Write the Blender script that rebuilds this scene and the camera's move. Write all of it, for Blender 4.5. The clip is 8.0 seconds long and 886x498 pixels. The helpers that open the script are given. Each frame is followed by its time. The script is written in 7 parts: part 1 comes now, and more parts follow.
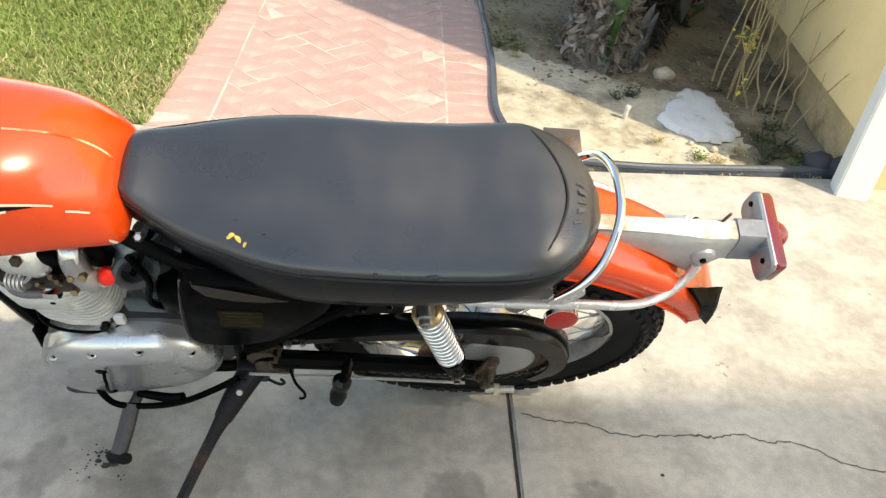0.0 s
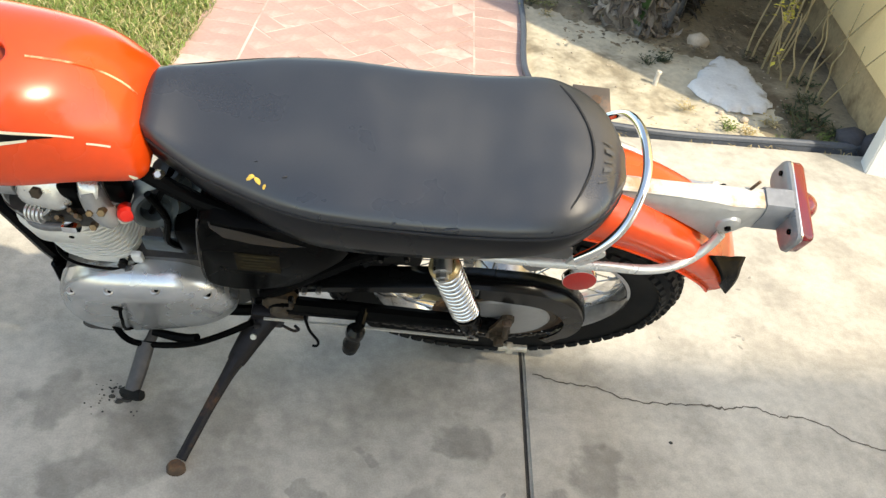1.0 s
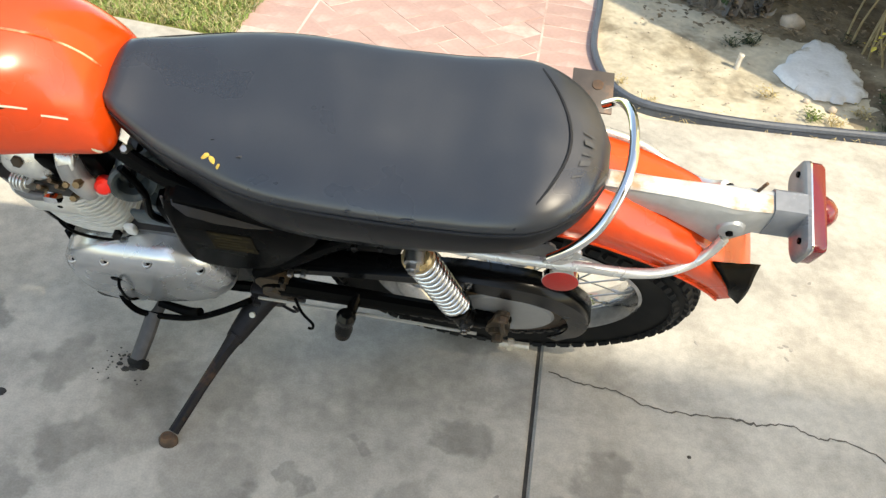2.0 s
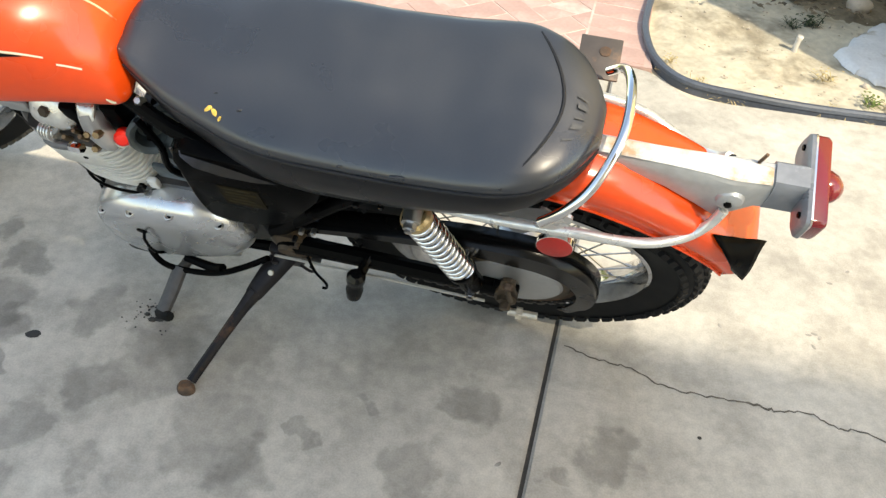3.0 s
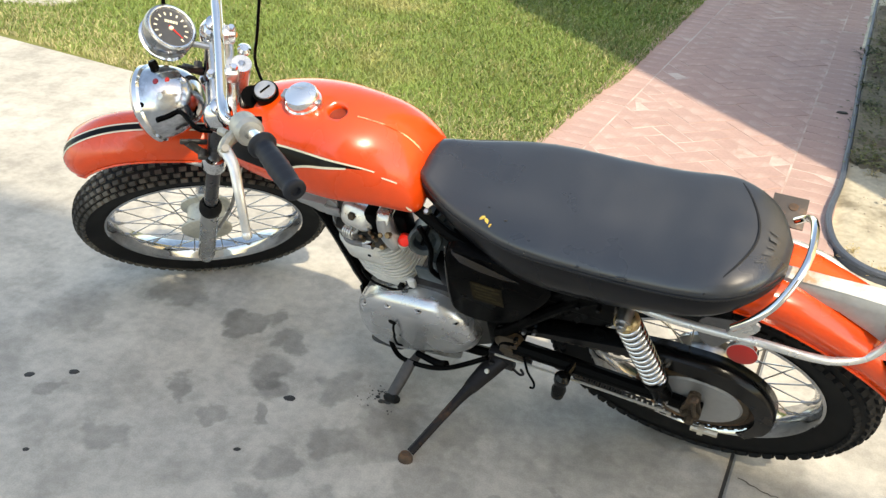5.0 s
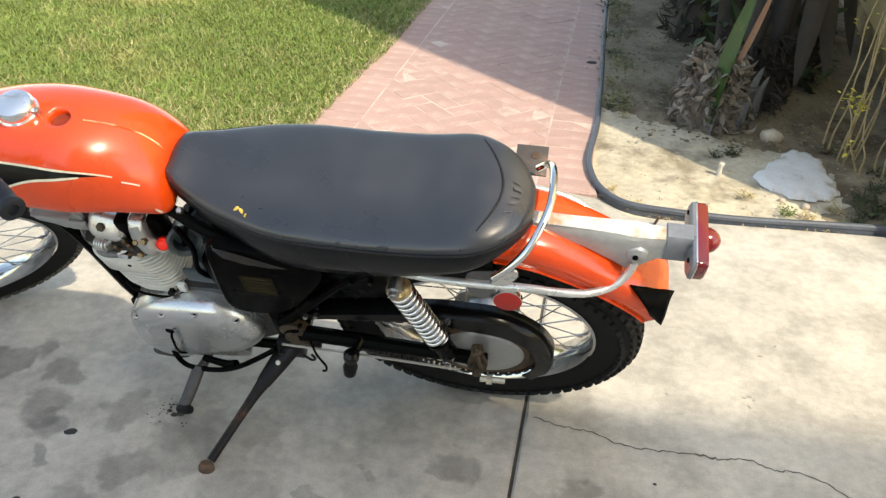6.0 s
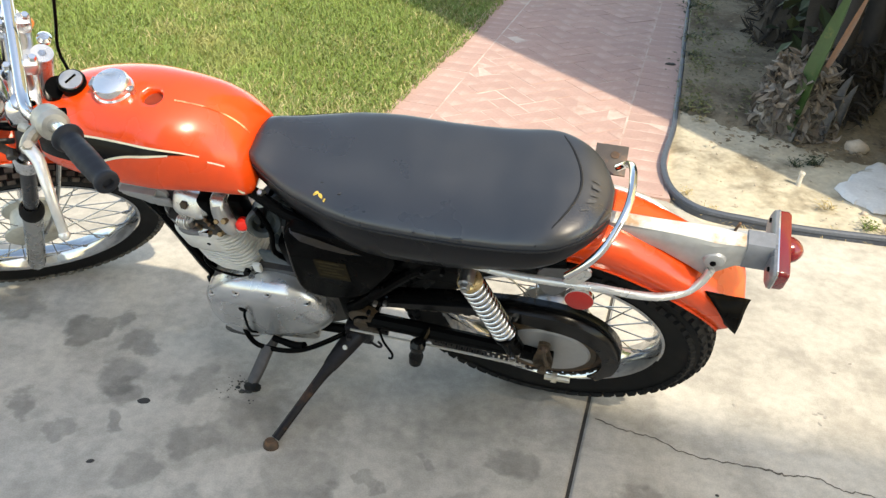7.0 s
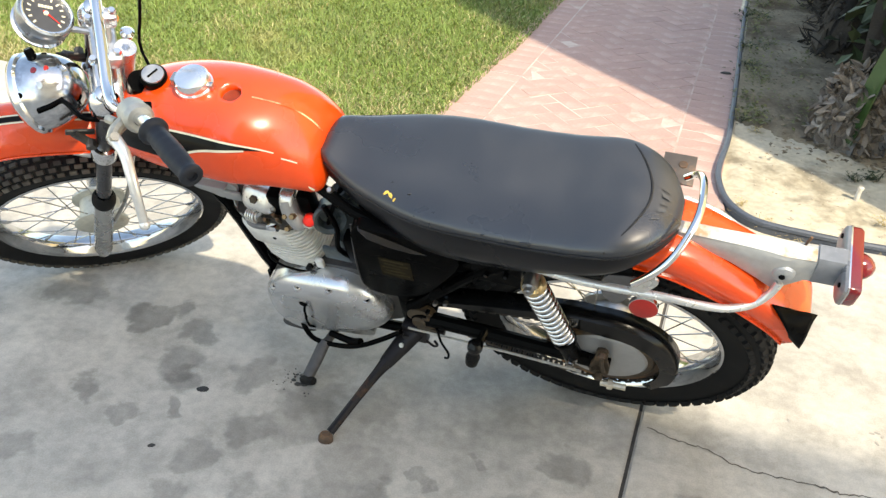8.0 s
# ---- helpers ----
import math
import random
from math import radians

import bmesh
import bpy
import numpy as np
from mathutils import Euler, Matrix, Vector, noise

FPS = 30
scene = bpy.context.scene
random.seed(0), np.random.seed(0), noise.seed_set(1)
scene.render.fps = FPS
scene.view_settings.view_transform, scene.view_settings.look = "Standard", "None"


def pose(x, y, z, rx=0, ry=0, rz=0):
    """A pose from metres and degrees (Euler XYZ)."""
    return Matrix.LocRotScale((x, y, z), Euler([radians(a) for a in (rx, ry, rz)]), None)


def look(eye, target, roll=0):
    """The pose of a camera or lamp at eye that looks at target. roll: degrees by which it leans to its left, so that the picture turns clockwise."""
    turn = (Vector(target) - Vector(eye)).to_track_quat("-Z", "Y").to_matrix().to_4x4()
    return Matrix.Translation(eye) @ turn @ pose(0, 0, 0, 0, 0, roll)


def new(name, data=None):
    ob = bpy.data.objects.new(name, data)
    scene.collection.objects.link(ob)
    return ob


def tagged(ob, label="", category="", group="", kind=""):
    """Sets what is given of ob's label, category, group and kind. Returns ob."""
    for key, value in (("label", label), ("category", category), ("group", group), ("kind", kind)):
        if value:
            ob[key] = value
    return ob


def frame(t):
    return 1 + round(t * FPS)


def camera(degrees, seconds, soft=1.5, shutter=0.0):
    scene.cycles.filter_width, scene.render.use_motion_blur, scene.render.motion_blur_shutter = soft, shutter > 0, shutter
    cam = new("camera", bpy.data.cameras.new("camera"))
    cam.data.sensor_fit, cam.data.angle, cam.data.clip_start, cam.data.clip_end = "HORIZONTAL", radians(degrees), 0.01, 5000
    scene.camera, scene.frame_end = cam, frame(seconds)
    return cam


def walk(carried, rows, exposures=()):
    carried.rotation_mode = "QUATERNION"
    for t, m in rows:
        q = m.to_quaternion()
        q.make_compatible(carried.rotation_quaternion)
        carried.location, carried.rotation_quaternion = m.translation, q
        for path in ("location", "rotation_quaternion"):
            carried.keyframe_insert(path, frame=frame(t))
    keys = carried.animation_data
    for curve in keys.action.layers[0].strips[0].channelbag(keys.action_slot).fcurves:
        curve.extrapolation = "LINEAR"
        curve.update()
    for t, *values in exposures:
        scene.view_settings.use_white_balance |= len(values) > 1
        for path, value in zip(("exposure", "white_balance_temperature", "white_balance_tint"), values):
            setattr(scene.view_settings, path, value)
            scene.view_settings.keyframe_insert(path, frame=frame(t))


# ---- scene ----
from mathutils.bvhtree import BVHTree

cam = camera(57.5, 8.0, soft=1.4)
PATH = [
    (0, (0.224, -0.942, 1.345), (0.587, 0.646, 0.185), 8.3),
    (0.2, (0.225, -0.941, 1.332), (0.582, 0.616, 0.129), 8.7),
    (0.5, (0.222, -0.939, 1.328), (0.545, 0.598, 0.09), 10.3),
    (0.8, (0.224, -0.939, 1.328), (0.541, 0.521, 0.154), 10.6),
    (1, (0.225, -0.938, 1.328), (0.547, 0.596, 0.085), 10.7),
    (1.2, (0.23, -0.931, 1.327), (0.587, 0.594, 0.084), 11.2),
    (2.3, (0.49, -0.869, 1.324), (0.489, 0.623, -0.007), 6.9),
    (2.5, (0.509, -0.886, 1.323), (0.512, 0.625, 0.013), 6.8),
    (2.7, (0.521, -0.893, 1.321), (0.524, 0.555, 0.091), 6.8),
    (3, (0.531, -0.9, 1.319), (0.434, 0.56, -0.044), 6.1),
    (3.2, (0.532, -0.944, 1.325), (0.278, 0.536, 0.005), 5.1),
    (3.3, (0.526, -0.979, 1.334), (0.182, 0.505, 0.037), 4.4),
    (3.4, (0.509, -1.023, 1.335), (0.126, 0.405, 0.142), 4.9),
    (3.5, (0.489, -1.073, 1.336), (0.031, 0.447, 0.119), 5.8),
    (3.8, (0.461, -1.21, 1.347), (-0.075, 0.344, 0.207), 7.4),
    (4, (0.466, -1.251, 1.362), (-0.104, 0.317, 0.259), 6.5),
    (4.2, (0.477, -1.27, 1.373), (-0.119, 0.322, 0.32), 4.5),
    (5.3, (0.518, -1.277, 1.394), (-0.002, 0.377, 0.397), 3.4),
    (5.5, (0.54, -1.268, 1.392), (0.184, 0.438, 0.411), 3.6),
    (5.7, (0.563, -1.258, 1.390), (0.350, 0.357, 0.412), 3.0),
    (6, (0.581, -1.25, 1.387), (0.479, 0.458, 0.351), 2.9),
    (6.2, (0.581, -1.248, 1.385), (0.502, 0.371, 0.395), 3.4),
    (6.5, (0.579, -1.248, 1.383), (0.476, 0.447, 0.328), 3.7),
    (6.8, (0.570, -1.254, 1.384), (0.402, 0.352, 0.382), 4.0),
    (7, (0.56, -1.259, 1.385), (0.309, 0.423, 0.332), 3.4),
    (7.2, (0.549, -1.261, 1.386), (0.252, 0.325, 0.383), 3.5),
    (7.5, (0.533, -1.264, 1.387), (0.188, 0.412, 0.351), 3.5),
    (7.7, (0.522, -1.270, 1.389), (0.182, 0.331, 0.424), 3.5),
    (8, (0.507, -1.283, 1.392), (0.17, 0.382, 0.336), 4.0),
]
walk(cam, [(t, look(eye, target, roll)) for t, eye, target, roll in PATH],
     exposures=[(0.0, 1.60, 8650, 7), (1.2, 1.63, 8550, 7), (2.3, 1.58, 8450, 6), (3.2, 1.65, 8450, 6), (3.6, 1.85, 8350, 7), (4.2, 1.72, 8350, 7), (5.3, 1.51, 8550, 7), (6.5, 1.48, 8550, 7), (7.0, 1.55, 8450, 7), (7.5, 1.65, 8350, 7), (8.0, 1.73, 8350, 7)])

# ---- light ----
SUN_AZ, SUN_EL = radians(-44.0), radians(50.0)   # azimuth of the sun from +x towards +y
SUN_DIR = Vector((math.cos(SUN_AZ) * math.cos(SUN_EL), math.sin(SUN_AZ) * math.cos(SUN_EL), math.sin(SUN_EL)))
world = bpy.data.worlds.new("sky")
scene.world = world
world.use_nodes = True
wn = world.node_tree
sky = wn.nodes.new("ShaderNodeTexSky")
sky.sky_type = "NISHITA"
sky.sun_disc = False
sky.sun_elevation = SUN_EL
sky.sun_rotation = math.pi / 2 - SUN_AZ
wn.links.new(sky.outputs[0], wn.nodes["Background"].inputs[0])
wn.nodes["Background"].inputs[1].default_value = 0.15
sun_data = bpy.data.lights.new("sun", "SUN")
sun_data.energy, sun_data.angle, sun_data.color = 1.60, radians(0.9), (1.0, 0.982, 0.952)
sun = new("sun", sun_data)
sun.matrix_world = look(SUN_DIR * 20, (0, 0, 0))


# ---- mesh helpers ----
def link(name, bm, material, parent=None, label="", smooth=35):
    me = bpy.data.meshes.new(name)
    bmesh.ops.recalc_face_normals(bm, faces=bm.faces[:])
    bm.to_mesh(me)
    bm.free()
    if smooth:
        me.shade_smooth()
        me.set_sharp_from_angle(angle=radians(smooth))
    me.materials.append(material)
    ob = new(name, me)
    ob.parent = parent
    if label:
        ob["label"] = label
    return ob


def part(name, bm, material, parent, label="", smooth=35):
    return link(name, bm, material, parent, label, smooth)


def empty(name, m=None):
    ob = new(name)
    ob.empty_display_size = 0.1
    if m is not None:
        ob.matrix_world = m
    return ob


def box(bm, lo, hi, m=None, bevel=0.0):
    lo, hi = Vector(lo), Vector(hi)
    r = bmesh.ops.create_cube(bm, size=1.0, matrix=Matrix.Translation((lo + hi) / 2) @ Matrix.Diagonal((*(hi - lo), 1)))
    vs = r["verts"]
    if bevel:
        es = list({e for v in vs for e in v.link_edges})
        b = bmesh.ops.bevel(bm, geom=es, offset=bevel, segments=2, affect="EDGES", profile=0.5)
        vs = list({v for v in vs if v.is_valid} | set(b["verts"]))
    if m is not None:
        bmesh.ops.transform(bm, matrix=m, verts=vs)
    return vs


def frame_to(d):
    return Vector(d).normalized().to_track_quat("Z", "Y").to_matrix()


def ring_sweep(bm, pts, radii, seg=10, caps=True, flat=1.0, up=None):
    """A tube through pts; flat squeezes one side of its section."""
    pts = [Vector(p) for p in pts]
    if not isinstance(radii, (list, tuple)):
        radii = [radii] * len(pts)
    rings = []
    side = None
    for i, p in enumerate(pts):
        d = (pts[min(i + 1, len(pts) - 1)] - pts[max(i - 1, 0)]).normalized()
        if side is None:
            ref = Vector(up) if up else (Vector((0, 0, 1)) if abs(d.z) < 0.9 else Vector((1, 0, 0)))
            side = d.cross(ref).normalized()
        side = (side - d * side.dot(d)).normalized()
        top = side.cross(d)
        rings.append([bm.verts.new(p + radii[i] * (math.cos(a) * side + flat * math.sin(a) * top)) for a in (2 * math.pi * k / seg for k in range(seg))])
    for a, b in zip(rings, rings[1:]):
        for k in range(seg):
            bm.faces.new((a[k], a[(k + 1) % seg], b[(k + 1) % seg], b[k]))
    if caps:
        bm.faces.new(rings[0][::-1])
        bm.faces.new(rings[-1])
    return rings


def tube(bm, pts, r, seg=10, smooth=4, caps=True, flat=1.0, up=None):
    """A tube along a Catmull-Rom curve through pts."""
    p = [Vector(q) for q in pts]
    if len(p) == 2 or smooth <= 1:
        return ring_sweep(bm, p, r, seg, caps, flat, up)
    rr = list(r) if isinstance(r, (list, tuple)) else [r] * len(p)
    out, rad = [], []
    for i in range(len(p) - 1):
        a, b, c, d = p[max(i - 1, 0)], p[i], p[i + 1], p[min(i + 2, len(p) - 1)]
        for k in range(smooth):
            t = k / smooth
            out.append(0.5 * (2 * b + (c - a) * t + (2 * a - 5 * b + 4 * c - d) * t * t + (3 * b - a - 3 * c + d) * t ** 3))
            rad.append(rr[i] + (rr[i + 1] - rr[i]) * t)
    out.append(p[-1])
    rad.append(rr[-1])
    return ring_sweep(bm, out, rad, seg, caps, flat, up)


def cyl(bm, a, b, r0, r1=None, seg=16, caps=True):
    return ring_sweep(bm, [a, b], [r0, r0 if r1 is None else r1], seg, caps)


def lathe(bm, profile, origin, axis, seg=32, close=False):
    """Turn (radius, along) pairs round an axis."""
    m = frame_to(axis)
    o = Vector(origin)
    rings = []
    for r, h in profile:
        if r < 1e-6:
            rings.append([bm.verts.new(o + m @ Vector((0, 0, h)))])
        else:
            rings.append([bm.verts.new(o + m @ Vector((r * math.cos(a), r * math.sin(a), h))) for a in (2 * math.pi * k / seg for k in range(seg))])
    pairs = list(zip(rings, rings[1:])) + ([(rings[-1], rings[0])] if close else [])
    for a, b in pairs:
        for k in range(seg):
            k2 = (k + 1) % seg
            if len(a) == 1 and len(b) == 1:
                continue
            if len(a) == 1:
                bm.faces.new((a[0], b[k2], b[k]))
            elif len(b) == 1:
                bm.faces.new((a[k], a[k2], b[0]))
            else:
                bm.faces.new((a[k], a[k2], b[k2], b[k]))


def loft(bm, rings, caps=True, closed=True):
    vs = [[bm.verts.new(p) for p in ring] for ring in rings]
    n = len(vs[0])
    for a, b in zip(vs, vs[1:]):
        for k in range(n if closed else n - 1):
            bm.faces.new((a[k], a[(k + 1) % n], b[(k + 1) % n], b[k]))
    if caps:
        bm.faces.new(vs[0][::-1])
        bm.faces.new(vs[-1])
    return vs


def prism(bm, outline, z0, z1):
    """An upright prism over a plan outline."""
    lo = [bm.verts.new((x, y, z0)) for x, y in outline]
    hi = [bm.verts.new((x, y, z1)) for x, y in outline]
    n = len(lo)
    bm.faces.new(lo[::-1])
    bm.faces.new(hi)
    for k in range(n):
        bm.faces.new((lo[k], lo[(k + 1) % n], hi[(k + 1) % n], hi[k]))


def interp(table, x):
    """Smooth rows of numbers, keyed by their first column."""
    for i in range(len(table) - 1):
        if x <= table[i + 1][0] or i == len(table) - 2:
            a, b = table[i], table[i + 1]
            t = min(max((x - a[0]) / (b[0] - a[0]), 0), 1)
            pa, pb = table[max(i - 1, 0)], table[min(i + 2, len(table) - 1)]
            out = []
            for j in range(1, len(a)):
                ma = (b[j] - pa[j]) / (b[0] - pa[0]) * (b[0] - a[0])
                mb = (pb[j] - a[j]) / (pb[0] - a[0]) * (b[0] - a[0])
                out.append((2 * t ** 3 - 3 * t * t + 1) * a[j] + (t ** 3 - 2 * t * t + t) * ma + (3 * t * t - 2 * t ** 3) * b[j] + (t ** 3 - t * t) * mb)
            return out


# ---- materials ----
def material(name, color, rough=0.5, metal=0.0, vary=0.12, scale=8.0, fine=80.0, bump=0.1, bump_dist=0.002, second=None, second_at=0.6, coat=0.0, rough_vary=0.1, coords="Object", spec=0.5, island=False, random_amount=0.0):
    """A surface with colour and gloss that vary at two scales, fine relief, and a second colour in patches."""
    mat = bpy.data.materials.new(name)
    mat.use_nodes = True
    nt = mat.node_tree
    n, l = nt.nodes, nt.links
    b = n["Principled BSDF"]
    tc = n.new("ShaderNodeTexCoord")
    big = n.new("ShaderNodeTexNoise")
    big.inputs["Scale"].default_value, big.inputs["Detail"].default_value = scale, 4
    small = n.new("ShaderNodeTexNoise")
    small.inputs["Scale"].default_value, small.inputs["Detail"].default_value = fine, 3
    for t in (big, small):
        l.new(tc.outputs[coords], t.inputs["Vector"])
    mix = n.new("ShaderNodeMix")
    mix.data_type = "FLOAT"
    mix.inputs[0].default_value = 0.4
    l.new(big.outputs["Fac"], mix.inputs[2])
    l.new(small.outputs["Fac"], mix.inputs[3])
    gain = n.new("ShaderNodeMapRange")
    gain.inputs["From Min"].default_value, gain.inputs["From Max"].default_value = 0.3, 0.7
    gain.inputs["To Min"].default_value, gain.inputs["To Max"].default_value = 1 - vary, 1 + vary
    l.new(mix.outputs[0], gain.inputs["Value"])
    last = gain.outputs[0]
    if random_amount:
        src = n.new("ShaderNodeNewGeometry").outputs["Random Per Island"] if island else n.new("ShaderNodeObjectInfo").outputs["Random"]
        rr = n.new("ShaderNodeMapRange")
        rr.inputs["To Min"].default_value, rr.inputs["To Max"].default_value = 1 - random_amount, 1 + random_amount
        l.new(src, rr.inputs["Value"])
        mul = n.new("ShaderNodeMath")
        mul.operation = "MULTIPLY"
        l.new(last, mul.inputs[0])
        l.new(rr.outputs[0], mul.inputs[1])
        last = mul.outputs[0]
    base = n.new("ShaderNodeMix")
    base.data_type = "RGBA"
    base.inputs[6].default_value = (*color, 1)
    base.inputs[7].default_value = (*(second or color), 1)
    base.inputs[0].default_value = 0
    if second:
        patch = n.new("ShaderNodeTexNoise")
        patch.inputs["Scale"].default_value, patch.inputs["Detail"].default_value, patch.inputs["Roughness"].default_value = scale * 0.6, 6, 0.65
        l.new(tc.outputs[coords], patch.inputs["Vector"])
        edge = n.new("ShaderNodeMapRange")
        edge.inputs["From Min"].default_value, edge.inputs["From Max"].default_value = second_at - 0.06, second_at + 0.06
        l.new(patch.outputs["Fac"], edge.inputs["Value"])
        l.new(edge.outputs[0], base.inputs[0])
    hsv = n.new("ShaderNodeHueSaturation")
    l.new(base.outputs[2], hsv.inputs["Color"])
    l.new(last, hsv.inputs["Value"])
    l.new(hsv.outputs[0], b.inputs["Base Color"])
    ro = n.new("ShaderNodeMapRange")
    ro.inputs["From Min"].default_value, ro.inputs["From Max"].default_value = 0.3, 0.7
    ro.inputs["To Min"].default_value, ro.inputs["To Max"].default_value = max(rough - rough_vary, 0.02), min(rough + rough_vary, 1)
    l.new(big.outputs["Fac"], ro.inputs["Value"])
    l.new(ro.outputs[0], b.inputs["Roughness"])
    b.inputs["Metallic"].default_value = metal
    b.inputs["Coat Weight"].default_value = coat
    b.inputs["Coat Roughness"].default_value = 0.09
    b.inputs["Specular IOR Level"].default_value = spec
    if bump:
        bp = n.new("ShaderNodeBump")
        bp.inputs["Strength"].default_value, bp.inputs["Distance"].default_value = bump, bump_dist
        l.new(mix.outputs[0], bp.inputs["Height"])
        l.new(bp.outputs[0], b.inputs["Normal"])
    return mat


ORANGE = material("orange_paint", (0.76, 0.066, 0.010), 0.25, coat=0.55, vary=0.08, scale=6, fine=60, bump=0.015)
BLACK_PAINT = material("black_paint", (0.0025, 0.0025, 0.0025), 0.26, vary=0.3, scale=9, bump=0.04, second=(0.005, 0.0045, 0.004), second_at=0.68, spec=0.025)
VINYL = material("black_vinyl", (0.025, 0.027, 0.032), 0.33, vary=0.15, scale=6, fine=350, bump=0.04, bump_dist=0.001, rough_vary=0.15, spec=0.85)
# darker copy of the seat vinyl, with the sides' shade in its colour
VINYL_SHADED_SIDE = material("black_vinyl_shaded_side", (0.006, 0.006, 0.0075), 0.30, vary=0.3, scale=7, fine=200, bump=0.08, bump_dist=0.001, spec=0.30)
RUBBER = material("tyre_rubber", (0.007, 0.007, 0.007), 0.7, vary=0.3, scale=10, second=(0.020, 0.018, 0.016), second_at=0.64, spec=0.2)
# dust on the front tread, made paler still for the sun on it
LIT_DUSTY_RUBBER = material("lit_dusty_tyre_rubber", (0.06, 0.056, 0.050), 0.8, vary=0.35, scale=9, second=(0.14, 0.128, 0.108), second_at=0.55, spec=0.2)
CHROME = material("chrome", (0.78, 0.78, 0.78), 0.09, 1.0, vary=0.06, scale=14, bump=0.02, rough_vary=0.06)
STEEL = material("dull_steel", (0.5, 0.49, 0.47), 0.32, 1.0, vary=0.2, scale=25, bump=0.08, rough_vary=0.12)
ALLOY = material("cast_alloy", (0.80, 0.79, 0.75), 0.42, 0.25, vary=0.15, scale=18, bump=0.08, rough_vary=0.1)
RUST = material("rusty_steel", (0.10, 0.065, 0.045), 0.7, 0.3, vary=0.4, scale=30, bump=0.3, second=(0.22, 0.11, 0.05), second_at=0.55)
RED_LENS = material("red_lens", (0.17, 0.006, 0.010), 0.16, vary=0.1, scale=12, bump=0.02, coat=0.5)
WHITE_PAINT = material("white_paint", (0.78, 0.78, 0.75), 0.4, vary=0.06, scale=6)
DIRTY_WHITE = material("dirty_white_plastic", (0.56, 0.53, 0.48), 0.6, vary=0.2, scale=40, second=(0.34, 0.29, 0.22), second_at=0.58)
GREY_PAINT = material("silver_grey_paint", (0.22, 0.225, 0.235), 0.36, 0.3, vary=0.15, scale=14, second=(0.34, 0.33, 0.31), second_at=0.60)
BRICK = material("brick", (0.485, 0.318, 0.275), 0.85, vary=0.12, scale=9, fine=70, bump=0.2, random_amount=0.06, second=(0.52, 0.37, 0.33), second_at=0.58)
PALE_MORTAR = material("pale_mortar", (0.60, 0.52, 0.47), 0.9, vary=0.15, scale=5, fine=30, second=(0.47, 0.34, 0.30), second_at=0.52)
MORTAR = material("mortar", (0.485, 0.335, 0.29), 0.9, vary=0.15, scale=4, fine=40, second=(0.64, 0.54, 0.48), second_at=0.54)
DIRT = material("dirt", (0.55, 0.49, 0.375), 0.95, vary=0.34, scale=4, fine=40, bump=0.6, bump_dist=0.012, second=(0.27, 0.23, 0.165), second_at=0.58)
SOIL = material("lawn_soil", (0.17, 0.18, 0.05), 0.95, vary=0.3, scale=6, fine=60, bump=0.5, bump_dist=0.01)
GRASS = material("grass", (0.190, 0.270, 0.066), 0.6, vary=0.28, scale=1.6, fine=20, bump=0, second=(0.36, 0.35, 0.14), second_at=0.60, island=True, random_amount=0.24)
GRASS_DRY = material("dry_grass_blade", (0.44, 0.39, 0.20), 0.7, vary=0.25, scale=3, fine=20, bump=0, island=True, random_amount=0.26)
STUCCO = material("yellow_stucco", (0.86, 0.65, 0.34), 0.85, vary=0.08, scale=4, fine=120, bump=0.3)
WHITE_STUCCO = material("white_stucco", (0.62, 0.62, 0.61), 0.9, vary=0.08, scale=4, fine=120, bump=0.3)
FOUNDATION = material("foundation_plaster", (0.50, 0.37, 0.21), 0.9, vary=0.25, scale=5, fine=60, bump=0.4, second=(0.24, 0.165, 0.09), second_at=0.56)
EDGING = material("grey_rubber_edging", (0.075, 0.088, 0.112), 0.55, vary=0.3, scale=9, bump=0.2)
ROOF = material("roof_shingle", (0.14, 0.12, 0.10), 0.9, vary=0.2, scale=6)

HUB_CREAM = material("oxidised_hub_alloy", (0.62, 0.60, 0.52), 0.45, 0.3, vary=0.2, scale=22, bump=0.1, second=(0.36, 0.30, 0.22), second_at=0.64)
VINYL_PIPING = material("vinyl_piping", (0.018, 0.018, 0.019), 0.45, vary=0.3, scale=30, bump=0.05, spec=0.3)
FADED_GREY = material("faded_print_grey", (0.050, 0.052, 0.056), 0.55, vary=0.3, scale=40, bump=0)
FOAM = material("yellow_foam", (0.72, 0.48, 0.10), 0.9, vary=0.35, scale=60, bump=0.4)
ORANGE_WORN = material("worn_orange_edge", (0.85, 0.50, 0.30), 0.4, vary=0.25, scale=40, bump=0.02, second=(0.76, 0.075, 0.012), second_at=0.49)
ORANGE_SHADED = material("orange_in_shade", (0.22, 0.03, 0.008), 0.5, vary=0.2, scale=20)
BLACK_GLOSS = material("black_gloss", (0.005, 0.005, 0.005), 0.2, vary=0.2, scale=12, bump=0, spec=0.12)
CREAM_PAINT = material("cream_pinstripe", (0.78, 0.72, 0.55), 0.4, vary=0.12, scale=30, bump=0)
COVER_GLOSS = material("black_cover_gloss", (0.007, 0.007, 0.010), 0.16, vary=0.2, scale=12, bump=0.02, spec=0.55)
BLACK_SATIN = material("black_satin", (0.004, 0.004, 0.004), 0.2, vary=0.3, scale=12, bump=0.04, second=(0.02, 0.015, 0.010), second_at=0.72, spec=0.2)
GREY_PLAIN = material("plain_grey_metal", (0.34, 0.34, 0.34), 0.42, 0.3, vary=0.12, scale=16, bump=0.05)
RIM_CHROME = material("weathered_rim_chrome", (0.50, 0.51, 0.52), 0.10, 1.0, vary=0.18, scale=24, bump=0.04, rough_vary=0.1)
